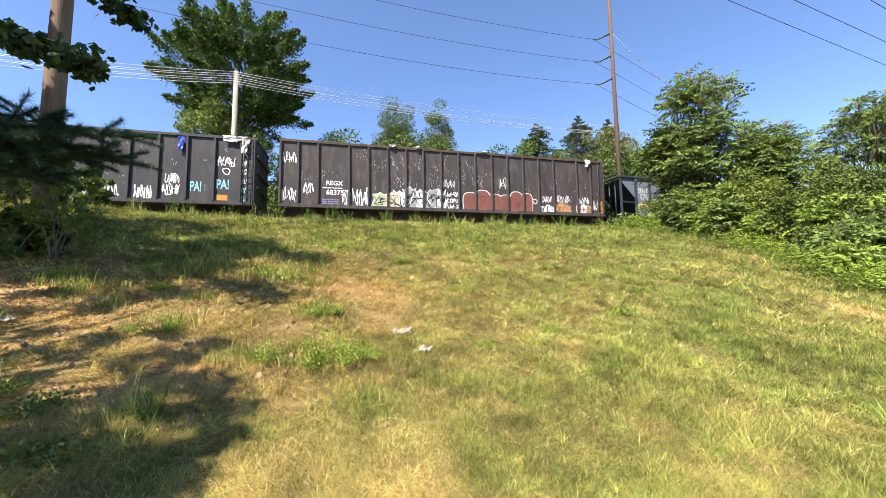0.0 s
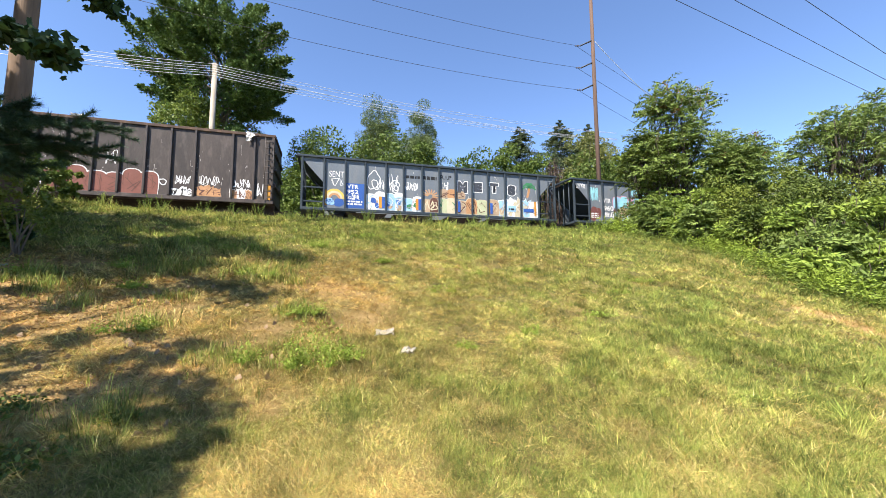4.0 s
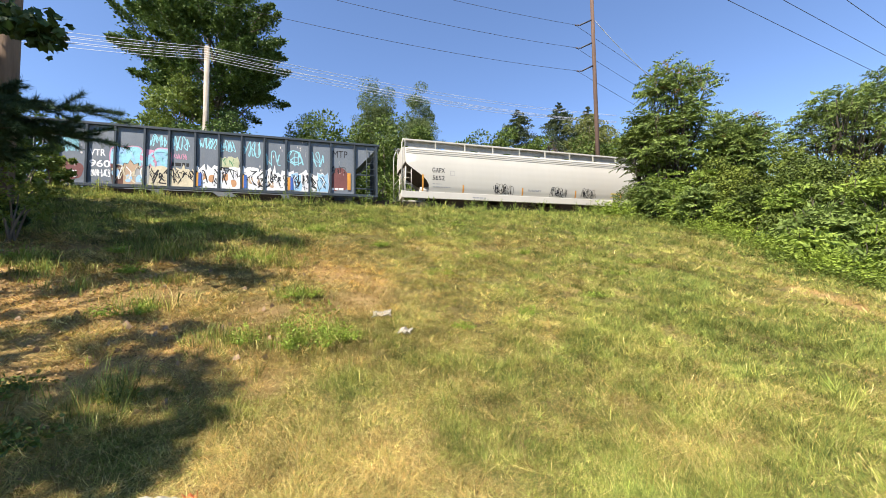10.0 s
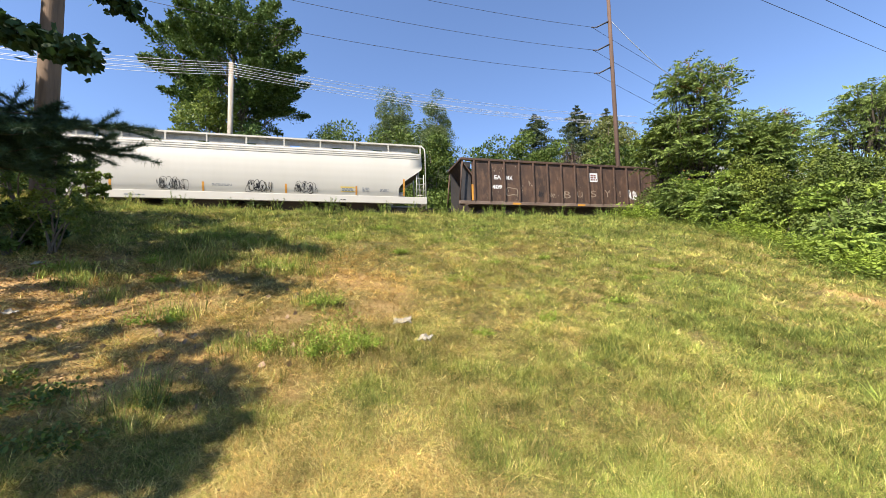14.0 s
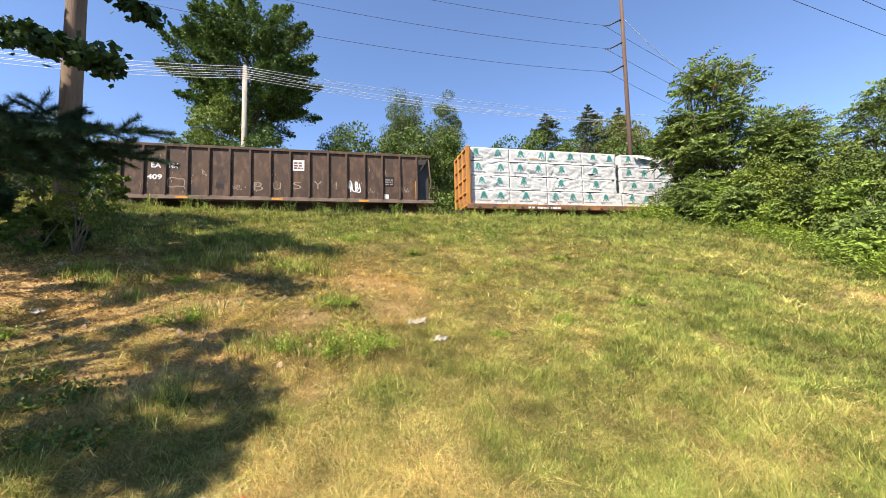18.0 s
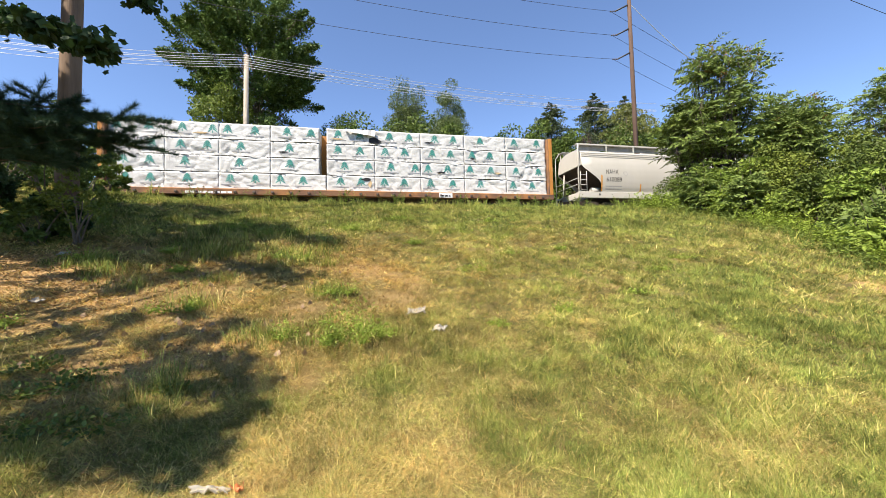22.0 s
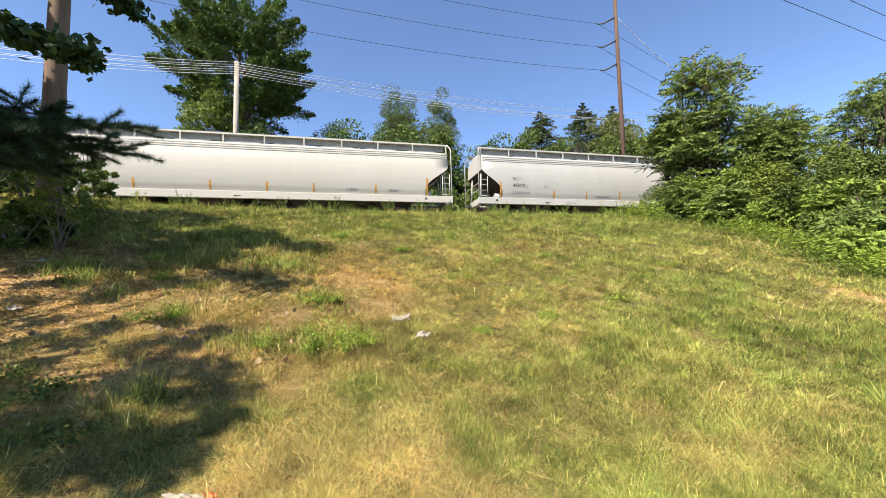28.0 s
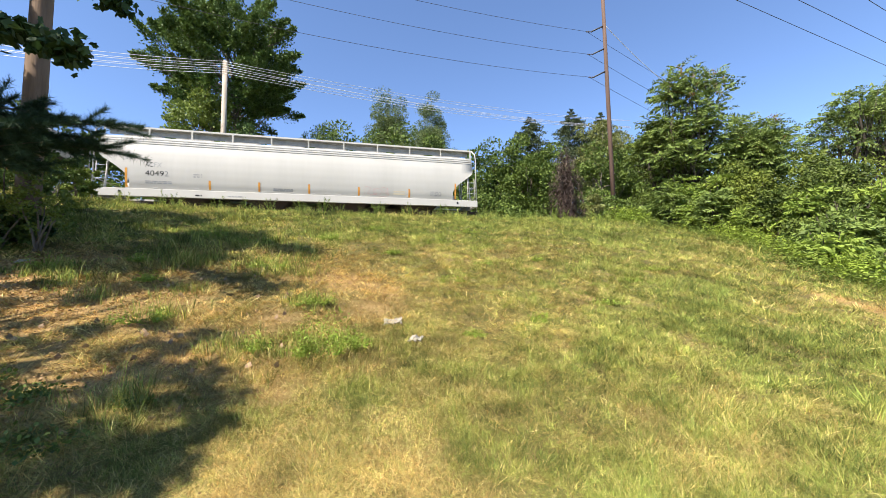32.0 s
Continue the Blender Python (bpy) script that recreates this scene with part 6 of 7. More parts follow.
def centerbeam(name, L, label):
    car = empty(name, pose(0, 0, 0), label, "railway wagon", "freight train")
    zd = 1.15
    part("deck", boxed(0.0, L, -SIDE, SIDE, zd - 0.14, zd, 0.01), M_YELLOW, car)
    for y0, y1 in ((-SIDE - 0.03, -SIDE + 0.06), (SIDE - 0.06, SIDE + 0.03)):
        part("side_sill", boxed(0.0, L, y0, y1, zd - 0.32, zd - 0.02, 0.01), M_SILL, car)
    part("centre_sill", boxed(0.1, L - 0.1, -0.3, 0.3, 0.6, zd - 0.15), M_DARK, car)
    trucks(car, L, 2.9)
    part("centre_beam", boxed(0.5, L - 0.5, -0.05, 0.05, zd, 4.72), M_YELLOW, car)
    for x0, x1, sg in ((0.0, 0.32, -1), (L - 0.32, L, 1)):
        part("bulkhead", boxed(x0 + (0.1 if sg < 0 else 0.0), x1 - (0.1 if sg > 0 else 0.0), -SIDE + 0.02, SIDE - 0.02, zd, 4.72, 0.02), M_SILL, car)
        for y in (-1.42, -0.5, 0.5, 1.42):
            xx = x0 if sg < 0 else x1
            part("bulkhead_post", boxed(min(xx, xx - sg * 0.22), max(xx, xx - sg * 0.22), y - 0.07, y + 0.07, zd, 4.74, 0.01), M_YELLOW, car)
        for zz in (1.9, 2.8, 3.7, 4.6):
            xx = x0 + 0.02 if sg < 0 else x1 - 0.02
            part("bulkhead_rail", boxed(min(xx, xx - sg * 0.15), max(xx, xx - sg * 0.15), -1.34, 1.34, zz - 0.06, zz + 0.06, 0.01), M_YELLOW, car)
    # packs: four tiers, the left run as high as the bulkheads, the right run a little lower
    packs = []
    for x0, x1, cols, drop in ((0.34, 10.62, 4, 0.0), (11.0, L - 0.36, 5, 0.0)):
        w = (x1 - x0) / cols
        for c in range(cols):
            z = zd + 0.05
            for tier in range(4):
                h = 0.855
                packs.append((x0 + c * w, z, w + (0.36 if tier == 0 and c == cols - 1 and x0 < 1 else 0.0), h, tier))
                z += h + 0.045
    return car, packs


CARS = [
    # left end at the start of the clip, builder
    (-25.7, lambda: gondola("gondola_car", 20.8, 1.25, 4.68, tuple(0.86 + 1.28 * k for k in range(15)) + (0.1, 20.05, 20.7), M_GOND_BLACK, M_GOND_BLACK, "black graffiti-covered high-sided gondola wagon on the track")),
    (-3.76, lambda: gondola("gondola_car", 20.45, 1.25, 4.78, (0.08, 1.0, 2.05, 3.74, 4.83, 5.93, 7.01, 8.05, 9.15, 10.25, 11.33, 12.42, 13.48, 14.55, 15.63, 16.71, 18.43, 19.47, 20.37), M_GOND_BROWN, M_GOND_RUST, "brown-black graffiti-covered high-sided gondola wagon on the track")),
    (18.06, lambda: hopper("hopper_car", 16.1, "blue-grey open hopper wagon covered with graffiti")),
    (35.60, lambda: hopper("hopper_car", 16.1, "blue-grey open hopper wagon with teal and white graffiti")),
    (53.08, lambda: covered_hopper("covered_hopper_car", 19.88, M_WHITE, "off-white covered hopper wagon with black tags on its side")),
    (76.07, lambda: gondola("gondola_car", 16.72, 1.22, 3.82, 16, M_GOND_RUST, M_GOND_RUST, "rusty brown gondola wagon with slanted ends and faded tags", 0.70, -0.94)),
    (94.1, lambda: centerbeam("lumber_car", 24.8, "orange-yellow centre-beam flat wagon loaded with wrapped lumber")),
    (120.68, lambda: covered_hopper("covered_hopper_car", 21.25, M_WHITE, "clean white covered hopper wagon with orange markers")),
    (143.56, lambda: covered_hopper("covered_hopper_car", 19.9, M_GREYW, "greyish white weathered covered hopper wagon with orange markers", 1.3)),
]


def gone(t):
    """How far the train has rolled to the left."""
    return 4.938 * t - 0.00491 * t * t + 0.000071 * t ** 3


# ================= lettering and spray paint =================
def flush(off):
    return lambda z: -off


def curved(z):
    """The near side of a covered hopper's body at height z."""
    w = np.interp(z, (1.0, 1.40, 1.42, 1.7, 2.1, 2.5, 2.9, 3.3), (1.503, 1.503, 1.403, 1.481, 1.531, 1.551, 1.541, 1.501))
    return -float(w)


def layers(name, items, parent, yf, label=""):
    """Flat paint in layers: items of (polygons of (x, z), material), each layer a little prouder than the last."""
    me = bpy.data.meshes.new(name)
    V, F, M = [], [], []
    for k, (polys, mat) in enumerate(items):
        me.materials.append(mat)
        for p in polys:
            F.append(list(range(len(V), len(V) + len(p))))
            V += [(x, yf(z) - 0.004 * (k + 1) - 0.00008 * (len(F) % 40), z) for x, z in p]
            M.append(k)
    me.from_pydata(V, [], F)
    me.polygons.foreach_set("material_index", np.array(M, dtype=np.int32))
    me.update()
    return shared(name, me, parent, None, label)


def rect(x0, x1, z0, z1):
    return [(x0, z0), (x1, z0), (x1, z1), (x0, z1)]


def ribbon(pts, w, closed=False):
    """Quads along a line of (x, z)."""
    p = np.array(pts, dtype=float)
    t = np.roll(p, -1, 0) - np.roll(p, 1, 0) if closed else np.gradient(p, axis=0)
    t = t / np.maximum(np.linalg.norm(t, axis=1, keepdims=True), 1e-9)
    n = np.stack([-t[:, 1], t[:, 0]], 1) * w / 2
    a, b = p + n, p - n
    k = len(p)
    return [[tuple(a[i]), tuple(b[i]), tuple(b[(i + 1) % k]), tuple(a[(i + 1) % k])] for i in range(k if closed else k - 1)]


def smooth_line(c, sub=5):
    c = np.array(c, dtype=float)
    c = np.concatenate([c[:1], c, c[-1:]])
    out = []
    for i in range(1, len(c) - 2):
        for k in range(sub):
            t = k / sub
            out.append(0.5 * (2 * c[i] + (c[i + 1] - c[i - 1]) * t + (2 * c[i - 1] - 5 * c[i] + 4 * c[i + 1] - c[i + 2]) * t * t + (3 * c[i] - c[i - 1] - 3 * c[i + 1] + c[i + 2]) * t ** 3))
    out.append(c[-2])
    return out


def tag(car, x0, x1, z0, z1, mat, seed, yf, n=4, w=0.045, label=""):
    """A scribbled tag: a few looping pen strokes in a box."""
    rg = np.random.default_rng(seed)
    line = []
    n = round(n * 1.5)
    cw = (x1 - x0) / n
    for k in range(n):
        line += [(x0 + cw * (k + rg.uniform(-0.1, 1.1)), z0 + (z1 - z0) * v) for v in rg.permutation([0.0, 0.95, 0.25, 0.8, 0.5, 0.1])[: rg.integers(3, 6)]]
    return layers("graffiti_tag", [(ribbon(smooth_line(line), w * 0.62), mat)], car, yf, label)


def blob(cx, cz, rx, rz, rg, block=2.6, k=26):
    a = np.linspace(0, math.tau, k, endpoint=False)
    ph = rg.uniform(0, math.tau, 3)
    r = 1 + 0.10 * np.sin(2 * a + ph[0]) + 0.10 * np.sin(3 * a + ph[1]) + 0.06 * np.sin(5 * a + ph[2])
    c, s = np.cos(a), np.sin(a)
    q = (np.abs(c) ** block + np.abs(s) ** block) ** (-1 / block)
    return [(cx + rx * r_ * q_ * c_, cz + rz * min(1.05, r_) * q_ * s_) for r_, q_, c_, s_ in zip(r, q, c, s)]


def grow(p, d):
    p = np.array(p)
    c = p.mean(0)
    v = p - c
    return [tuple(q) for q in c + v * (1 + d / np.linalg.norm(v, axis=1, keepdims=True))]


def bubble(car, x0, x1, z0, z1, n, fills, edge, seed, yf, outline=0.05, inner=None, label="", block=2.6):
    """Fat overlapping graffiti letters: each an edge, a filling, a counter and a few strokes."""
    rg = np.random.default_rng(seed)
    cw = (x1 - x0) / n
    for k in range(n):
        cx, cz = x0 + cw * (k + 0.5), (z0 + z1) / 2 + rg.uniform(-0.05, 0.05)
        b = blob(cx, cz, cw * 0.50, (z1 - z0) / 2 - outline, rg, block)
        m = [(x, z) for x, z in blob(cx + rg.uniform(-0.1, 0.1) * cw, cz + rg.uniform(-0.15, 0.2) * (z1 - z0), cw * 0.12, (z1 - z0) * 0.12, rg)]
        strokes = []
        for j in range(2):
            c = [(cx + cw * rg.uniform(-0.4, 0.4), cz + (z1 - z0) * rg.uniform(-0.4, 0.4)) for _ in range(4)]
            strokes += ribbon(smooth_line(c, 4), outline * 0.7)
        layer = [([grow(b, outline)], edge), ([b], fills[k % len(fills)])]
        if inner:
            layer.append(([[(x, z) for x, z in q] for q in [blob(cx, cz - (z1 - z0) * 0.2, cw * 0.36, (z1 - z0) * 0.22, rg)]], inner[k % len(inner)]))
        layer.append(([m] + strokes, edge))
        y2 = lambda z, k=k: yf(z) - 0.001 * (k % 3)
        layers("graffiti_letter", layer, car, y2, label)


def jag(cx, z0, w, h, rg):
    """A letter of sharp corners, as a block with a broken top edge."""
    p = [(-0.5, 0), (-0.58, 0.35), (-0.5, 0.65), (-0.56, 0.9), (-0.22, 0.88), (0.0, 1.0), (0.18, 0.86), (0.52, 0.95), (0.5, 0.6), (0.58, 0.3), (0.5, 0)]
    return [(cx + w * (x + rg.normal() * 0.06), z0 + h * max(0, z + rg.normal() * 0.06) if z else z0) for x, z in p]


def dome(cx, z0, w, h, rg):
    """A fat rounded letter standing on the sill."""
    a = np.linspace(0, math.pi, 12)
    k = rg.uniform(0.45, 0.6)
    return [(cx - w * 0.5, z0)] + [(cx - w * 0.53 * math.cos(t) * abs(math.cos(t)) ** -0.35 if abs(math.cos(t)) > 1e-3 else cx, z0 + h * (1 - k) + h * k * math.sin(t) ** 0.7) for t in a] + [(cx + w * 0.5, z0)]


def piece(car, x0, x1, z0, z1, n, fills, edge, line, seed, yf, outline=0.05, shape=jag, strokes=5, width=0.05, shine=None, inside=(), label=""):
    """A painted piece: overlapping letters in one outline, cut up by linework."""
    rg = np.random.default_rng(seed)
    cw, h = (x1 - x0) / n, z1 - z0
    body = [shape(x0 + cw * (k + 0.5), z0, cw * 1.12, h * (1 if k % 2 else rg.uniform(0.8, 0.95)), rg) for k in range(n)]
    items = [([grow(b, outline) for b in body], edge)]
    for f in range(len(fills)):
        items.append((body[f::len(fills)], fills[f]))
    for m in inside:
        items.append(([blob(x0 + cw * (k + rg.uniform(0.2, 0.8)), z0 + h * rg.uniform(0.15, 0.5), cw * 0.28, h * 0.16, rg) for k in range(n)], m))
    cut, glint = [], []
    for k in range(n):
        for j in range(strokes):
            q = [(x0 + cw * (k + rg.uniform(-0.05, 1.05)), z0 + h * rg.uniform(0.03, 0.85)) for _ in range(rg.integers(3, 5))]
            cut += ribbon(smooth_line(q, 5) if j % 2 else q, width * rg.uniform(0.5, 1.3))
        if shine:
            q = [(x0 + cw * (k + rg.uniform(0.1, 0.9)), z0 + h * v) for v in (0.2, 0.5, 0.75)]
            glint += ribbon(smooth_line(q, 4), width * 0.8)
    if cut:
        items.append((cut, line))
    if glint:
        items.append((glint, shine))
    return layers("graffiti_piece", items, car, yf, label)


def outline_letter(car, x0, x1, z0, z1, mat, seed, yf, w=0.05):
    rg = np.random.default_rng(seed)
    polys = ribbon(blob((x0 + x1) / 2, (z0 + z1) / 2, (x1 - x0) / 2, (z1 - z0) / 2, rg, 2.0), w, True)
    polys += ribbon(blob((x0 + x1) / 2 + 0.05, (z0 * 0.65 + z1 * 0.35), (x1 - x0) / 4, (z1 - z0) / 5, rg, 2.0), w, True)
    layers("graffiti_outline", [(polys, mat)], car, yf)


def text(car, body, x0, x1, z0, z1, mat, yf, bold=0.02, name="lettering", label=""):
    """Real lettering, fitted to a box on the car's side."""
    cu = bpy.data.curves.new("lettering", "FONT")
    cu.body, cu.offset = body, bold
    ob = bpy.data.objects.new("lettering", cu)
    me = bpy.data.meshes.new_from_object(ob)
    bpy.data.objects.remove(ob)
    v = np.empty(len(me.vertices) * 3)
    me.vertices.foreach_get("co", v)
    v = v.reshape(-1, 3)
    lo, hi = v.min(0), v.max(0)
    x = x0 + (v[:, 0] - lo[0]) / (hi[0] - lo[0]) * (x1 - x0)
    z = z0 + (v[:, 1] - lo[1]) / (hi[1] - lo[1]) * (z1 - z0)
    y = np.array([yf(q) - 0.005 for q in z])
    me.vertices.foreach_set("co", np.stack([x, y, z], 1).ravel())
    me.materials.clear()
    me.materials.append(mat)
    me.update()
    return shared(name, me, car, None, label)


def bars(car, x0, x1, z0, z1, mat, yf, rows=1, seed=0):
    """Lettering too small to read, as plain bars."""
    rg = np.random.default_rng(seed + int(x0 * 10))
    h = (z1 - z0) / rows
    polys = []
    for r in range(rows):
        x = x0
        while x < x1 - 0.03:
            w = min(rg.uniform(0.08, 0.28), x1 - x)
            polys.append(rect(x, x + w, z0 + r * h, z0 + r * h + h * 0.6))
            x += w + 0.05
    layers("small_print", [(polys, mat)], car, yf)


def marker(car, x0, x1, z0, z1, yf, mat=None):
    """A reflector strip that follows the curve of the car's side."""
    zs = [z0 + (z1 - z0) * k / 8 for k in range(9)]
    me = bpy.data.meshes.new("reflector")
    me.materials.append(mat or M_ORANGE)
    me.from_pydata([(x, yf(z) - 0.008, z) for z in zs for x in (x0, x1)], [], [(2 * k, 2 * k + 1, 2 * k + 3, 2 * k + 2) for k in range(8)])
    me.update()
    shared("reflector", me, car)


def scratches(car, x0, x1, z0, z1, n, mat, seed, yf):
    """Scrapes and flaked spots in the paint."""
    rg = np.random.default_rng(seed)
    for k in range(n):
        x, z = rg.uniform(x0, x1), rg.uniform(z0, z1)
        if k % 3:
            spots = [blob(x + rg.normal() * 0.09, z + rg.normal() * 0.16, rg.uniform(0.008, 0.028), rg.uniform(0.015, 0.08), rg, 1.5, 9) for _ in range(rg.integers(2, 6))]
            tagged(layers("paint_flake", [(spots, mat)], car, yf), kind="stuff")
        else:
            L = rg.uniform(0.1, 0.6)
            c = [(x + rg.normal() * 0.02, z - L * f) for f in (0, 0.3, 0.7, 1)]
            layers("paint_scrape", [(ribbon(smooth_line(c, 2), rg.uniform(0.006, 0.02)), mat)], car, yf)


def rag(car, x, z, w, h, mat, seed, label):
    """A rag caught on the top rail, hanging down the side."""
    rg = np.random.default_rng(seed)
    bm = bmesh.new()
    g = [[bm.verts.new((x + w * (i / 5) * (1 - 0.5 * j / 6) + rg.normal() * 0.03, -SIDE - 0.12 - abs(rg.normal()) * 0.04, z - h * j / 6 + rg.normal() * 0.02)) for j in range(7)] for i in range(6)]
    for i in range(5):
        for j in range(6):
            bm.faces.new((g[i][j], g[i + 1][j], g[i + 1][j + 1], g[i][j + 1]))
    r = bmesh.ops.extrude_face_region(bm, geom=list(bm.faces))
    bmesh.ops.translate(bm, verts=[v for v in r["geom"] if isinstance(v, bmesh.types.BMVert)], vec=(0, 0.02, 0))
    bmesh.ops.recalc_face_normals(bm, faces=bm.faces)
    part("rag", bm, mat, car, label)


def print_pack(pk, w, seed):
    """The green tree print and its bar of lettering, on a lumber pack's wrap."""
    rg = np.random.default_rng(seed)
    yf = flush(1.279)
    cx = rg.uniform(0.3, 1.1)
    while cx < w - 0.3:
        z, s = rg.uniform(0.30, 0.34), 0.225
        polys = [rect(cx - 0.03, cx + 0.03, z - 0.02, z + 0.1)]
        for j in range(3):
            zz, ww = z + 0.135 * j, (0.235, 0.195, 0.15)[j]
            rise = 0.66 * ww
            polys.append([(cx - ww, zz), (cx - 0.008, zz + rise), (cx - 0.008, zz + rise + 0.105), (cx - ww, zz + 0.05)])
            polys.append([(cx + ww, zz), (cx + ww, zz + 0.05), (cx + 0.008, zz + rise + 0.105), (cx + 0.008, zz + rise)])
        layers("printed_tree", [(polys, M_TREE_TEAL)], pk, yf)
        a, b = max(0.05, cx - 0.45), min(w - 0.05, cx + 0.45)
        layers("printed_bar", [([rect(a, b, 0.165, 0.222)], M_GREYINK)], pk, yf)
        cx += rg.uniform(1.1, 1.55)


def dress_black_gondola(c):
    y = flush(SIDE)
    tag(c, 13.0, 14.6, 1.35, 2.0, P_WHITE, 1, y, 5)
    tag(c, 10.4, 12.2, 1.4, 2.1, P_WHITE, 2, y, 5)
    tag(c, 15.2, 16.0, 1.3, 2.0, P_WHITE, 3, y, 5, 0.06)
    tag(c, 16.5, 17.15, 2.15, 2.68, P_WHITE, 4, y, 4, 0.06), tag(c, 16.45, 17.2, 1.55, 2.1, P_WHITE, 5, y, 4, 0.06)
    text(c, "PA!", 17.68, 18.2, 1.75, 2.30, P_CYAN, y), text(c, "PA!", 18.9, 19.5, 1.92, 2.45, P_CYAN, y)
    tag(c, 18.9, 19.8, 3.2, 3.7, P_WHITE, 6, y, 5, 0.05)
    layers("graffiti_ring", [(ribbon(blob(19.35, 2.9, 0.17, 0.17, np.random.default_rng(1), 2.0), 0.05, True), P_WHITE)], c, y)
    for k in range(6):
        tag(c, 20.0, 20.34, 1.3 + 0.48 * k, 1.62 + 0.48 * k, P_CYAN if k < 2 else P_WHITE, 10 + k, y, 3, 0.035)
    marker(c, 18.9, 19.45, 1.32, 1.62, y)
    ladder(c, 20.2, 1.1, 4.6, M_GOND_BLACK, -SIDE - 0.14, 0.4)
    for x in (4.0, 9.0, 14.0, 16.6):
        layers("plate", [([rect(x, x + 0.45, 1.14, 1.28)], M_GREY)], c, y)
    scratches(c, 8, 20, 1.8, 4.4, 34, P_SCUFF, 3, y)
    rag(c, 17.1, 4.6, 0.32, 0.7, P_BCLOTH, 1, "torn blue rag"), rag(c, 19.2, 4.83, 1.2, 0.35, P_CLOTH, 2, "torn white plastic sheet")
    rag(c, 20.1, 4.7, 0.35, 0.8, P_CLOTH, 5, "hanging white plastic strip")


def dress_brown_gondola(c):
    y = flush(SIDE)
    text(c, "REGX", 2.5, 3.4, 2.40, 2.66, P_WHITE, y), text(c, "68375", 2.5, 3.45, 1.85, 2.15, P_WHITE, y)
    bars(c, 2.3, 3.4, 2.22, 2.32, P_WHITE, y), bars(c, 2.3, 3.2, 1.33, 1.65, paint("violet_print", 0.25, 0.22, 0.42), y, 3)
    tag(c, 1.3, 1.85, 1.9, 2.5, P_WHITE, 21, y, 3, 0.06), tag(c, 0.15, 0.95, 3.6, 4.2, P_WHITE, 22, y, 5)
    tag(c, 0.2, 0.9, 1.4, 2.2, P_WHITE, 23, y, 4), marker(c, 0.02, 0.18, 1.2, 2.1, y)
    tag(c, 3.3, 3.8, 1.3, 2.2, P_WHITE, 24, y, 3), tag(c, 3.95, 4.9, 1.3, 2.3, P_WHITE, 25, y, 5, 0.06)
    piece(c, 5.15, 6.5, 1.22, 2.2, 2, [P_LIME, P_CREAM], P_WHITE, P_BLACK, 26, y, 0.03, strokes=4, width=0.035, label="pale lime spray-painted piece")
    piece(c, 6.35, 9.35, 1.22, 2.45, 5, [P_WHITE, M_GREY], P_WHITE, P_BLACK, 27, y, 0.04, strokes=4, width=0.06, shine=P_WHITE, label="white and grey piece with black linework")
    for k in range(3):
        tag(c, 9.4, 10.3, 1.3 + 0.36 * k, 1.6 + 0.36 * k, P_WHITE, 30 + k, y, 5, 0.045)
    piece(c, 10.6, 13.0, 1.22, 2.5, 3, [P_RED], P_WHITE, P_BROWN, 33, y, 0.045, dome, 2, 0.03, label="dull red bubble piece with a white outline")
    piece(c, 13.0, 15.1, 1.22, 2.5, 3, [P_RED], P_WHITE, P_BROWN, 44, y, 0.045, dome, 2, 0.03, label="dull red bubble piece with a white outline")
    layers("graffiti_ring", [(ribbon(blob(15.35, 1.95, 0.15, 0.15, np.random.default_rng(1), 2.0), 0.045, True), P_WHITE)], c, y)
    tag(c, 15.8, 16.6, 1.9, 2.35, P_WHITE, 34, y, 4), piece(c, 15.8, 16.7, 1.25, 1.75, 3, [P_WHITE], P_WHITE, P_BLACK, 35, y, 0.02, strokes=3, width=0.04)
    tag(c, 16.9, 17.9, 1.95, 2.4, P_WHITE, 36, y, 5), piece(c, 16.9, 17.9, 1.35, 1.9, 3, [P_ORANGE], P_ORANGE, P_BROWN, 37, y, 0.02, strokes=3, width=0.04)
    tag(c, 18.5, 19.3, 1.9, 2.35, P_WHITE, 38, y, 4, 0.06), piece(c, 18.4, 19.4, 1.3, 1.85, 3, [P_ORANGE, P_WHITE], P_WHITE, P_BROWN, 39, y, 0.03, strokes=3, width=0.035)
    tag(c, 19.55, 20.0, 1.5, 2.2, P_WHITE, 40, y, 2, 0.05), marker(c, 20.15, 20.4, 1.3, 2.15, y)
    tag(c, 12.9, 13.5, 2.7, 3.4, P_WHITE, 41, y, 3), tag(c, 9.2, 10.0, 2.6, 3.1, P_WHITE, 42, y, 4, 0.03)
    scratches(c, 5, 12, 2.4, 4.4, 70, P_SCUFF, 7, y), scratches(c, 0.3, 20, 1.6, 4.5, 60, P_SCUFF, 8, y)
    rag(c, 19.05, 4.92, 0.45, 0.5, P_CLOTH, 9, "pale rag over the top rail")
    for x, w in ((6.0, 0.5), (7.6, 0.3), (11.5, 0.6)):
        rag(c, x, 4.98, w, 0.12, P_CLOTH, int(x), "scrap on the top rail")
    ladder(c, 20.0, 1.3, 4.7, M_GOND_BROWN, -SIDE - 0.13)


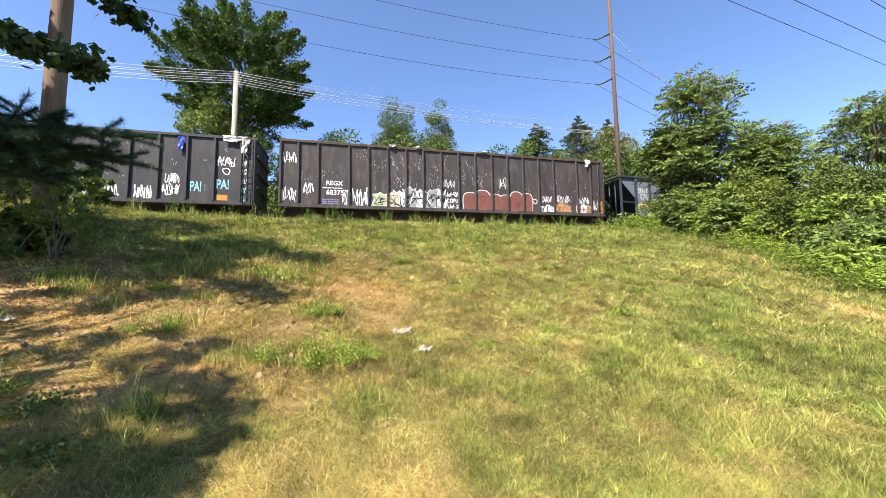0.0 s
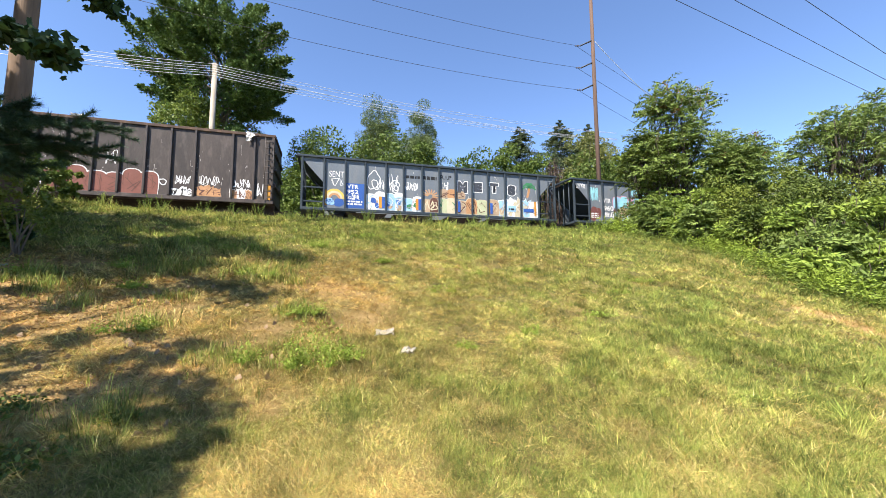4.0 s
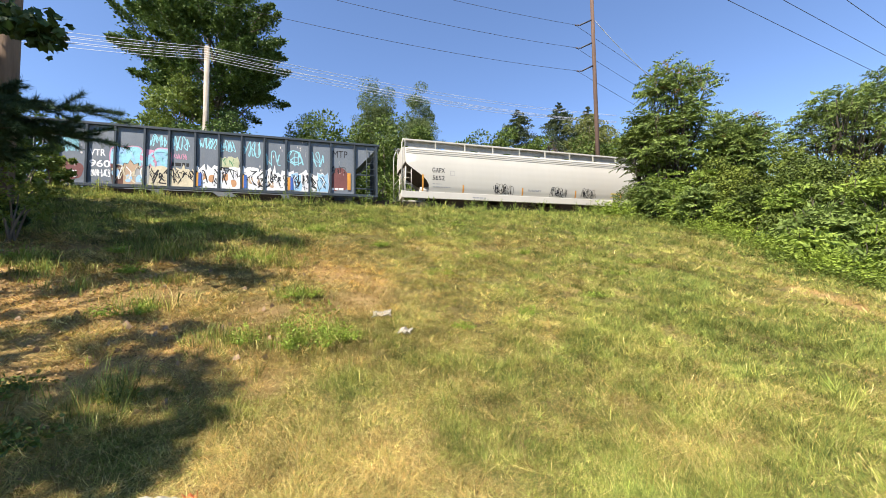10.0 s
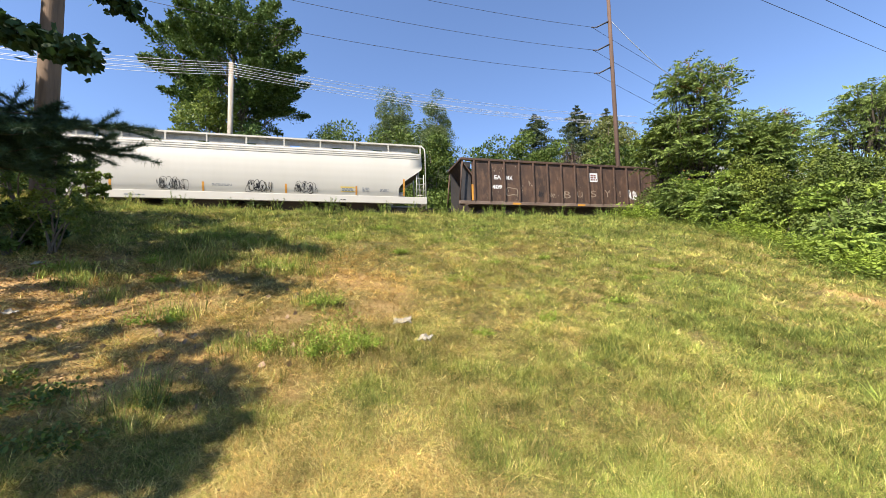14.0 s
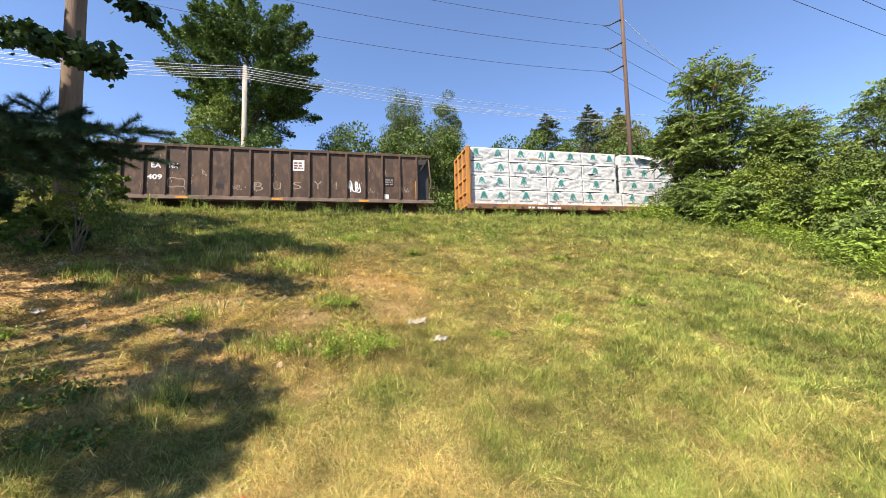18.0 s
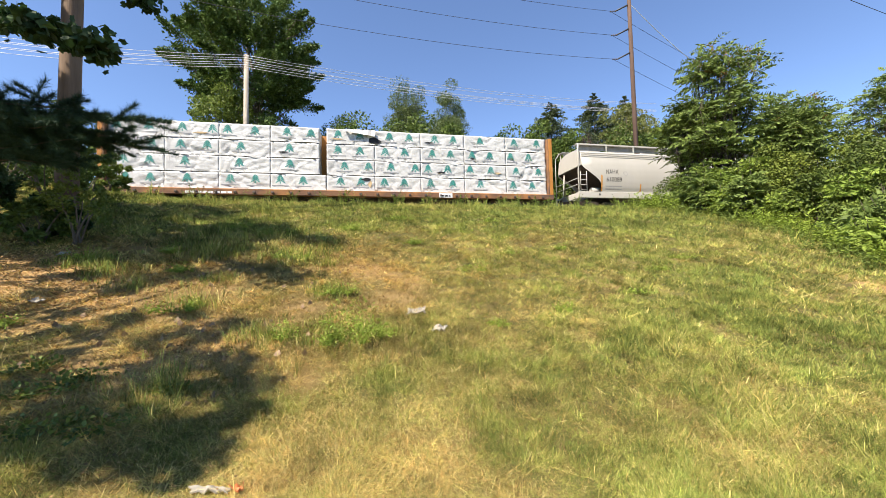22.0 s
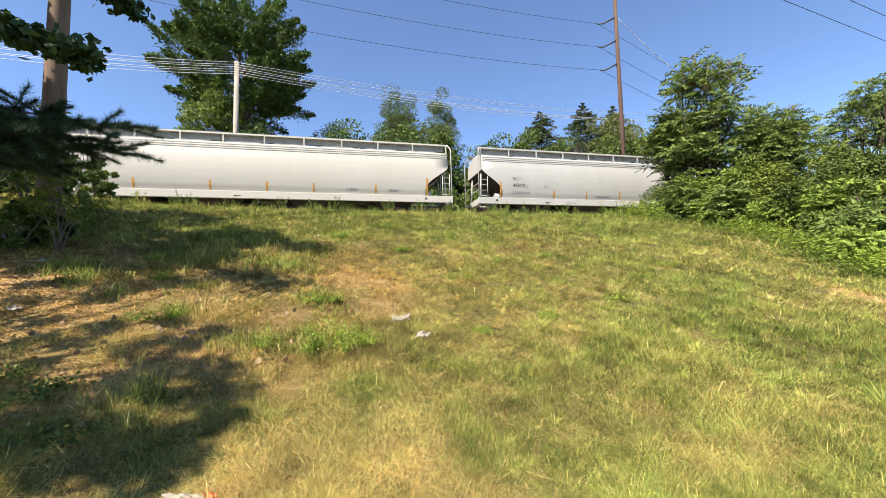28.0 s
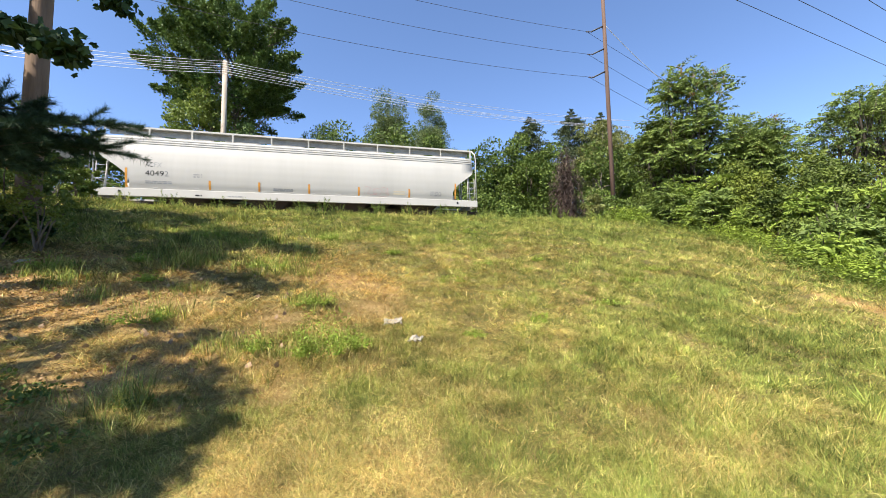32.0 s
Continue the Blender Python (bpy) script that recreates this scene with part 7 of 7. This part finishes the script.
def dress_hopper_tropical(c):
    y = flush(SIDE - 0.06)
    text(c, "SENT", 1.5, 2.3, 2.85, 3.2, P_WHITE, y, 0.0), tag(c, 1.6, 2.25, 2.35, 2.8, P_WHITE, 51, y, 2)
    for k, (r, m) in enumerate(((0.5, P_YEL), (0.38, P_CREAM), (0.26, P_ORANGE))):
        a = np.linspace(0, math.pi, 14)
        layers("graffiti_arch", [(ribbon([(1.8 + r * math.cos(t), 1.62 + r * math.sin(t)) for t in a], 0.12), m)], c, y)
    bubble(c, 1.3, 2.3, 1.2, 1.65, 2, [P_LBLUE, P_BLUE], P_BLUE, 52, y, 0.03), marker(c, 1.28, 1.40, 1.2, 2.1, y)
    layers("blue_panel", [([rect(2.34, 3.46, 1.12, 2.55)], P_BLUE)], c, y)
    text(c, "VTR", 2.48, 3.12, 2.25, 2.48, P_WHITE, y), text(c, "952", 2.48, 3.12, 1.94, 2.17, P_WHITE, y)
    tag(c, 2.45, 3.2, 1.62, 1.92, P_WHITE, 53, lambda z: y(z) - 0.006, 5), bars(c, 2.48, 3.35, 1.3, 1.6, P_WHITE, lambda z: y(z) - 0.006, 2)
    outline_letter(c, 3.65, 4.35, 2.2, 3.4, P_WHITE, 54, y), tag(c, 4.2, 4.65, 2.3, 2.9, P_WHITE, 55, y, 2), outline_letter(c, 5.0, 5.5, 2.2, 2.9, P_WHITE, 56, y), tag(c, 4.85, 5.4, 2.3, 3.3, P_WHITE, 57, y, 2)
    bars(c, 5.9, 6.75, 3.1, 3.4, P_BLACK, y), bars(c, 6.95, 7.8, 3.1, 3.45, P_BLACK, y), text(c, "R.I.P", 8.05, 8.75, 3.2, 3.45, P_BLACK, y)
    tag(c, 5.85, 6.6, 2.4, 2.85, P_WHITE, 58, y, 5, 0.055), tag(c, 8.3, 8.6, 2.55, 3.1, P_WHITE, 59, y, 2, 0.08)
    piece(c, 3.55, 5.75, 1.12, 2.15, 4, [P_WHITE, P_WHITE, P_LBLUE], P_WHITE, P_LBLUE, 60, y, 0.04, dome, 3, 0.05, P_WHITE, (P_TAN, P_BLUE), "white and pale blue piece with tan shading")
    piece(c, 5.75, 6.9, 1.12, 2.0, 2, [P_LBLUE, P_WHITE], P_WHITE, M_GREY, 61, y, 0.03, dome, 3, 0.05, None, (P_GREEN,))
    for k in range(9):
        a = math.pi * (k - 0.5) / 8
        layers("painted_ray", [(ribbon([(7.4 + 0.12 * math.cos(a), 2.1 + 0.1 * math.sin(a)), (7.4 + 0.52 * math.cos(a), 2.1 + 0.42 * math.sin(a))], 0.08), P_TAN if k % 2 else P_ORANGE)], c, y)
    piece(c, 6.95, 7.85, 1.12, 2.0, 2, [P_TAN, P_BROWN], P_TAN, P_CREAM, 62, y, 0.02, dome, 3, 0.06)
    piece(c, 8.0, 9.6, 2.05, 2.6, 3, [P_TAN, P_ORANGE], P_TAN, P_BROWN, 64, y, 0.02, dome, 2, 0.04)
    piece(c, 7.9, 9.1, 1.12, 2.1, 2, [P_LIME, P_CREAM], P_CREAM, P_GREEN, 63, y, 0.04, dome, 2, 0.05, P_CREAM)
    piece(c, 9.1, 10.4, 1.12, 2.1, 2, [P_TAN, P_ORANGE], P_CREAM, P_BROWN, 65, y, 0.04, dome, 2, 0.05, P_CREAM)
    piece(c, 10.4, 11.9, 1.12, 2.1, 2, [P_LIME, P_TAN], P_CREAM, P_BROWN, 66, y, 0.04, dome, 2, 0.05, P_CREAM)
    for k, (a, b, z0, z1) in enumerate(((9.12, 9.85, 2.38, 3.2), (10.18, 10.85, 2.5, 3.2), (11.28, 11.98, 2.52, 3.25), (12.55, 13.2, 2.42, 3.2))):
        text(c, "METS"[k], a, b, z0, z1, P_WHITE, y, 0.12, "graffiti_letter", "block letter with a white edge")
        text(c, "METS"[k], a + 0.05, b - 0.05, z0 + 0.05, z1 - 0.05, P_SLATE, lambda z: y(z) - 0.006, 0.085, "graffiti_letter")
    for k in range(7):
        a = math.pi * k / 6
        layers("palm_frond", [(ribbon(smooth_line([(14.15, 3.05), (14.15 + 0.25 * math.cos(a), 3.1 + 0.3 * math.sin(a)), (14.15 + 0.5 * math.cos(a), 2.95 + 0.35 * math.sin(a))]), 0.10), P_GREEN)], c, y)
    layers("palm_trunk", [(ribbon(smooth_line([(14.15, 3.05), (14.1, 2.7), (14.0, 2.4)]), 0.16), P_ORANGE)], c, y)
    piece(c, 12.0, 14.7, 1.1, 2.3, 5, [P_LBLUE, P_WHITE, P_CREAM], P_WHITE, P_TAN, 80, y, 0.05, jag, 3, 0.05, P_WHITE, (P_CREAM,))
    layers("plate", [([rect(12.55, 13.15, 1.4, 1.8)], P_LBLUE)], c, lambda z: y(z) - 0.03), bars(c, 12.62, 13.1, 1.5, 1.7, P_BLACK, lambda z: y(z) - 0.04)
    layers("blue_patch", [([rect(13.7, 14.45, 1.42, 1.66)], P_BLUE)], c, lambda z: y(z) - 0.03), marker(c, 14.48, 14.62, 1.2, 2.15, lambda z: y(z) - 0.03)
    for x in (4.29, 6.48, 8.97, 11.15):
        marker(c, x, x + 0.17, 1.2, 1.88, lambda z: y(z) - 0.03), marker(c, x + 0.17, x + 0.35, 1.2, 1.88, lambda z: y(z) - 0.03, P_BLUE)
    scratches(c, 1.3, 14.8, 2.0, 3.7, 18, P_CLOTH, 4, y)


def dress_hopper_teal(c):
    y = flush(SIDE - 0.06)
    z2 = lambda z: y(z) - 0.03
    text(c, "VTR", 2.47, 3.1, 2.4, 2.72, P_WHITE, y), text(c, "960", 2.47, 3.3, 1.85, 2.2, P_WHITE, y), tag(c, 2.5, 3.3, 1.4, 1.75, P_WHITE, 91, y, 5)
    tag(c, 0.3, 1.0, 3.3, 3.7, P_WHITE, 90, y, 4), tag(c, 1.3, 2.05, 2.55, 3.5, P_CYAN, 92, y, 7, 0.07), layers("maroon_patch", [([blob(1.75, 1.6, 0.45, 0.5, np.random.default_rng(3))], P_MAROON)], c, y)
    bars(c, 1.4, 2.0, 1.3, 1.7, P_WHITE, lambda z: y(z) - 0.01, 3), marker(c, 1.28, 1.4, 1.25, 1.85, y)
    piece(c, 3.35, 5.75, 1.95, 2.95, 4, [P_LBLUE, P_CYAN, P_PINK], P_PINK, P_CYAN, 93, y, 0.05, dome, 3, 0.12, P_LBLUE, (P_CYAN,), "faded cyan and pink sprayed cloud")
    for k, (a, b, z0, z1) in enumerate(((4.9, 5.6, 3.05, 3.65), (5.85, 6.6, 2.95, 3.65), (7.0, 7.8, 3.1, 3.65), (7.9, 8.7, 3.05, 3.6), (9.0, 9.9, 2.9, 3.7), (10.1, 10.9, 2.45, 3.2), (11.15, 12.0, 2.5, 3.3), (12.45, 13.25, 2.55, 3.35))):
        tag(c, a, b, z0, z1, P_CYAN, 94 + k, y, 4 if k < 5 else 2, 0.065)
    outline_letter(c, 11.2, 11.95, 2.55, 3.3, P_CYAN, 99, y)
    tag(c, 5.9, 6.5, 2.48, 2.75, P_PINK, 104, y, 4), bars(c, 5.8, 6.6, 2.1, 2.4, P_BLACK, y)
    z3 = lambda z: y(z) - 0.03
    piece(c, 3.4, 4.9, 1.08, 2.2, 3, [P_BROWN, P_TAN, M_GREY], P_BLACK, P_CREAM, 105, z3, 0.03, jag, 3, 0.05, P_WHITE, (P_LBLUE,))
    piece(c, 4.85, 7.0, 1.08, 2.1, 5, [P_CREAM], P_CREAM, P_BLACK, 106, z3, 0.04, jag, 4, 0.05, P_CREAM, (), "cream piece with black linework")
    piece(c, 7.0, 8.95, 1.1, 2.3, 4, [P_WHITE], P_WHITE, P_BLACK, 107, z3, 0.04, jag, 3, 0.045, P_WHITE, (P_ORANGE,), "white piece with black linework and orange patches")
    piece(c, 8.0, 8.8, 2.2, 2.75, 2, [P_LIME], P_CREAM, P_GREEN, 110, z3, 0.03, jag, 2, 0.03)
    piece(c, 8.9, 10.6, 1.1, 2.3, 4, [P_WHITE], P_WHITE, P_BLACK, 108, z3, 0.04, jag, 4, 0.05, P_WHITE, (P_TAN,), "white piece with black linework")
    piece(c, 10.55, 13.3, 1.12, 2.2, 6, [P_WHITE, P_WHITE, P_LBLUE], P_WHITE, P_BLACK, 109, z3, 0.04, jag, 4, 0.05, P_WHITE, (), "white and pale blue piece with black linework")
    text(c, "MTP", 13.6, 14.4, 3.1, 3.5, P_BLACK, y, 0.0)
    layers("maroon_patch", [([blob(13.95, 1.85, 0.5, 0.65, np.random.default_rng(4))], P_MAROON)], c, y), bars(c, 13.5, 14.2, 1.25, 1.45, P_WHITE, lambda z: y(z) - 0.01)
    tag(c, 13.5, 14.3, 2.2, 2.6, P_BLACK, 111, y, 4)
    for x in (6.9, 8.98, 11.26):
        marker(c, x, x + 0.14, 1.12, 1.82, lambda z: z2(z) - 0.04), marker(c, x + 0.14, x + 0.28, 1.12, 1.82, lambda z: z2(z) - 0.04, P_BLUE)
    marker(c, 14.4, 14.58, 1.28, 2.25, z2)
    scratches(c, 1.3, 14.8, 2.0, 3.7, 14, P_CLOTH, 5, y)


def dress_white_hopper(c):
    text(c, "GAPX", 1.9, 2.7, 2.58, 2.88, M_INK, curved, 0.01), text(c, "5652", 1.9, 2.68, 2.13, 2.40, M_INK, curved, 0.01)
    bars(c, 1.92, 2.5, 1.88, 1.95, M_GREYINK, curved), bars(c, 1.92, 3.05, 1.70, 1.78, M_GREYINK, curved)
    layers("emblem", [(ribbon([(3.05, 2.45), (3.3, 2.45), (3.3, 2.72), (3.05, 2.72)], 0.02, True), M_GREYINK)], c, curved)
    for x, z in ((1.26, 2.42), (3.84, 1.91), (7.94, 1.92), (11.97, 1.94), (15.72, 1.94), (18.45, 2.45)):
        marker(c, x, x + 0.10, 1.45, z, curved)
    for k, (a, b) in enumerate(((5.9, 7.3), (10.0, 11.4), (12.4, 13.65))):
        bubble(c, a + 0.15, a + 1.0, 1.5, 2.1, 3, [M_WHITE], M_INK, 120 + k, curved, 0.025)
        tag(c, a, b, 1.48, 2.05, M_INK, 125 + k, lambda z: curved(z) - 0.02, 6, 0.03)
    bars(c, 8.4, 9.35, 1.74, 1.87, M_GREYINK, curved, 2)
    layers("yellow_plate", [([rect(14.9, 15.68, 1.6, 1.9)], P_YEL)], c, curved), bars(c, 14.98, 15.6, 1.64, 1.86, M_GREYINK, lambda z: curved(z) - 0.01, 2)
    bars(c, 16.1, 16.5, 1.66, 1.9, M_GREYINK, curved, 3), bars(c, 17.1, 17.6, 1.66, 1.84, M_GREYINK, curved, 3), bars(c, 4.5, 5.4, 1.12, 1.24, M_GREYINK, curved), bars(c, 14.9, 15.2, 1.12, 1.2, M_INK, curved)


def dress_rusty_gondola(c):
    y = flush(SIDE)
    text(c, "EA", 1.22, 1.67, 2.67, 2.93, P_WHITE, y), text(c, "MX", 2.03, 2.45, 2.66, 2.93, P_WHITE, y), text(c, "409", 1.05, 1.72, 2.06, 2.32, P_WHITE, y)
    layers("frame_mark", [(ribbon(blob(2.36, 1.92, 0.36, 0.24, np.random.default_rng(2), 6), 0.05, True), P_FADED)], c, y)
    layers("paper_sign", [([rect(8.05, 8.66, 2.76, 3.36)], P_WHITE)], c, y), bars(c, 8.12, 8.6, 2.86, 3.3, P_RED, lambda z: y(z) - 0.01, 3)
    for ch, a, b, z0, z1 in (("B", 6.08, 6.55, 1.6, 2.05), ("U", 7.05, 7.45, 1.68, 2.06), ("S", 8.08, 8.5, 1.74, 2.14), ("Y", 9.16, 9.6, 1.76, 2.22), ("!", 10.33, 10.42, 1.8, 2.2)):
        text(c, ch, a, b, z0, z1, P_FADED, y, -0.01)
    tag(c, 10.95, 11.7, 1.68, 2.25, P_WHITE, 131, y, 4, 0.08)
    tag(c, 3.5, 3.85, 2.3, 2.7, P_FADED, 132, y, 2, 0.03), tag(c, 4.2, 4.6, 1.6, 2.0, P_BLACK, 133, y, 3, 0.04), tag(c, 12.1, 12.6, 1.6, 1.9, P_FADED, 134, y, 2, 0.03), tag(c, 5.0, 5.5, 1.6, 1.9, P_FADED, 136, y, 4, 0.03), tag(c, 14.0, 14.5, 1.7, 2.0, P_FADED, 137, y, 4, 0.03)
    layers("black_panel", [([rect(13.05, 13.62, 2.0, 2.6)], P_BLACK)], c, y), bars(c, 13.12, 13.55, 2.1, 2.5, P_FADED, lambda z: y(z) - 0.01, 3)
    layers("plate", [([rect(13.05, 13.3, 1.3, 1.55)], P_WHITE)], c, y), marker(c, 14.87, 15.02, 1.35, 2.4, y), marker(c, -0.30, -0.17, 1.3, 2.3, y)
    s = flush(SIDE + 0.07)
    for x in (2.38, 7.0, 11.6):
        marker(c, x, x + 0.57, 1.08, 1.20, s)
    scratches(c, 0.5, 15, 1.4, 3.7, 30, P_FADED, 6, y)
    bm = bmesh.new()
    tube(bm, [(15.75, -1.45, 1.1), (15.75, -1.45, 2.0), (15.95, -1.45, 2.1), (16.2, -1.45, 2.1), (16.25, -1.45, 1.1)], 0.025, seg=6)
    part("hand_rail", bm, M_GOND_RUST, c), part("end_platform", boxed(15.0, 15.9, -1.4, 1.4, 1.06, 1.10), M_GOND_RUST, c)


def dress_lumber_car(c):
    s = flush(SIDE + 0.03)
    bars(c, 3.98, 6.25, 0.88, 1.06, P_WHITE, s), layers("plate", [([rect(17.4, 18.2, 0.84, 1.1)], P_WHITE)], c, s), bars(c, 17.5, 18.1, 0.9, 1.04, M_INK, lambda z: s(z) - 0.01)
    layers("torn_hole", [([blob(13.68, 4.14, 0.36, 0.19, np.random.default_rng(6), 2.0)], M_INK)], c, flush(1.286), "dark hole torn in the wrap")
    bm = bmesh.new()
    g = [[bm.verts.new((12.0 + 1.7 * i / 8, -1.33 - 0.07 * math.sin(i * 1.3) ** 2 - 0.05 * j, 4.74 - (0.16 + 0.03 * i) * j / 2)) for j in range(3)] for i in range(9)]
    for i in range(8):
        for j in range(2):
            bm.faces.new((g[i][j], g[i + 1][j], g[i + 1][j + 1], g[i][j + 1]))
    r = bmesh.ops.extrude_face_region(bm, geom=list(bm.faces))
    bmesh.ops.translate(bm, verts=[v for v in r["geom"] if isinstance(v, bmesh.types.BMVert)], vec=(0, 0.012, 0))
    bmesh.ops.recalc_face_normals(bm, faces=bm.faces)
    part("loose_flap", bm, M_WRAP, c, "loose flap of white wrap")
    for k, (x, z, w, h) in enumerate(((13.2, 1.86, 0.34, 0.10), (13.4, 1.6, 0.12, 0.22), (17.6, 2.40, 0.30, 0.06), (21.2, 2.46, 0.26, 0.06), (16.9, 4.18, 0.34, 0.05), (11.6, 4.16, 0.4, 0.05), (8.7, 3.28, 0.3, 0.05), (4.6, 4.16, 0.5, 0.05), (19.6, 3.3, 0.2, 0.06))):
        layers("torn_hole", [([blob(x, z, w, h, np.random.default_rng(40 + k), 1.15)], M_INK if k % 2 == 0 else M_LUMBER)], c, flush(1.292), "dark tear in the wrap" if k % 2 == 0 else "bare lumber showing through torn wrap")
    for k in range(26):
        x = 0.7 + 0.93 * k
        if 10.6 < x < 11.1:
            continue
        part("winch", boxed(x, x + 0.14, -SIDE - 0.1, -SIDE - 0.032, 0.9, 1.02, 0.02), M_STEEL, c)


def dress_clean_hopper(c):
    text(c, "NAHX", 2.0, 2.92, 2.58, 2.88, M_INK, curved, 0.0), text(c, "610089", 2.02, 3.16, 2.08, 2.37, M_INK, curved, 0.0)
    bars(c, 1.95, 3.15, 1.76, 1.84, M_GREYINK, curved), bars(c, 1.95, 3.15, 1.58, 1.66, M_GREYINK, curved)
    layers("emblem", [(ribbon(blob(3.45, 2.62, 0.14, 0.14, np.random.default_rng(1), 2.0), 0.02, True), M_GREYINK)], c, curved)
    for x, z in ((1.62, 2.48), (4.53, 1.95), (8.01, 1.95), (10.78, 1.95), (13.19, 1.94), (16.6, 1.94), (19.62, 2.43)):
        marker(c, x, x + 0.10, 1.46, z, curved)
    bars(c, 15.0, 15.6, 1.6, 1.75, M_GREYINK, curved, 2), bars(c, 17.4, 18.0, 1.6, 1.75, M_GREYINK, curved, 2), bars(c, 9.2, 9.6, 1.12, 1.2, M_INK, curved)
    for x in (1.5, 19.6):
        layers("lifting_hole", [([blob(x, 1.22, 0.06, 0.08, np.random.default_rng(2), 2.0)], M_INK)], c, curved)


def dress_weathered_hopper(c):
    text(c, "AC", 2.27, 2.6, 2.5, 2.74, M_INK, curved, 0.0), text(c, "FX", 2.66, 2.98, 2.5, 2.74, M_GREYINK, curved, -0.01), text(c, "4049", 2.27, 3.08, 2.06, 2.32, M_INK, curved, 0.0), text(c, "2", 3.12, 3.28, 2.06, 2.32, M_GREYINK, curved, 0.0)
    bars(c, 2.27, 3.42, 1.68, 1.84, M_GREYINK, curved, 2), bars(c, 4.4, 4.8, 2.05, 2.3, M_GREY, curved, 2)
    for x, z in ((1.41, 2.41), (5.09, 1.93), (7.45, 1.95), (9.98, 1.97), (12.67, 1.93), (15.58, 1.94), (18.42, 2.4)):
        marker(c, x, x + 0.10, 1.46, z, curved)
    tag(c, 12.9, 14.6, 1.5, 2.0, P_RUSTRED, 141, curved, 4, 0.03), bars(c, 8.2, 9.2, 1.54, 1.7, M_GREYINK, curved, 2), bars(c, 16.9, 17.6, 1.6, 1.9, M_GREY, curved, 3)
    layers("yellow_plate", [([rect(14.7, 15.4, 1.6, 1.8)], P_CREAM)], c, curved)
    rg = np.random.default_rng(9)
    for k in range(30):
        x = rg.uniform(2.5, 17.5)
        layers("dirt_streak", [([[(x, 1.46), (x + rg.uniform(0.05, 0.25), 1.46), (x + 0.08, 1.46 + rg.uniform(0.3, 1.2))]], M_DUST)], c, curved)
    for x in (1.2, 18.6):
        layers("lifting_hole", [([blob(x, 1.22, 0.06, 0.08, np.random.default_rng(2), 2.0)], M_INK)], c, curved)
    bars(c, 4.5, 4.8, 1.1, 1.22, M_INK, curved), bars(c, 6.0, 6.7, 1.12, 1.2, M_GREYINK, curved)


M_DUST = material("road_dust", (0.40, 0.385, 0.36), (0.45, 0.44, 0.41), rough=0.7)
DRESS = [dress_black_gondola, dress_brown_gondola, dress_hopper_tropical, dress_hopper_teal, dress_white_hopper, dress_rusty_gondola, dress_lumber_car, dress_clean_hopper, dress_weathered_hopper]
built = []
for q, make in CARS:
    made = make()
    packs = []
    if isinstance(made, tuple):
        made, packs = made
    built.append((q, made))
    for k, (x, z, w, h, tier) in enumerate(packs):
        pk = part("lumber_pack", wrap_mesh(w, h, k), M_WRAP, made, "lumber pack in printed white plastic wrap")
        pk.matrix_basis = pose(x, 0, z)
        shared("lumber_pack", pk.data, made, pose(x + w, 0, z, 0, 0, 180))
        print_pack(pk, w, k)
for (q, car), dress in zip(built, DRESS):
    dress(car)

# foliage too fine to pick apart
for ob in bpy.data.objects:
    if ob.parent and ob.name.split(".")[0] in ("leaves", "stem", "needles", "vines", "seeds", "crown", "foliage"):
        tagged(ob, kind="stuff")


def motions():
    for q, car in built:
        walk(car, [(t, pose(*tr(q - gone(t), TRACK, RAIL), 0, 0, 14)) for t in range(0, 33, 2)])


motions()
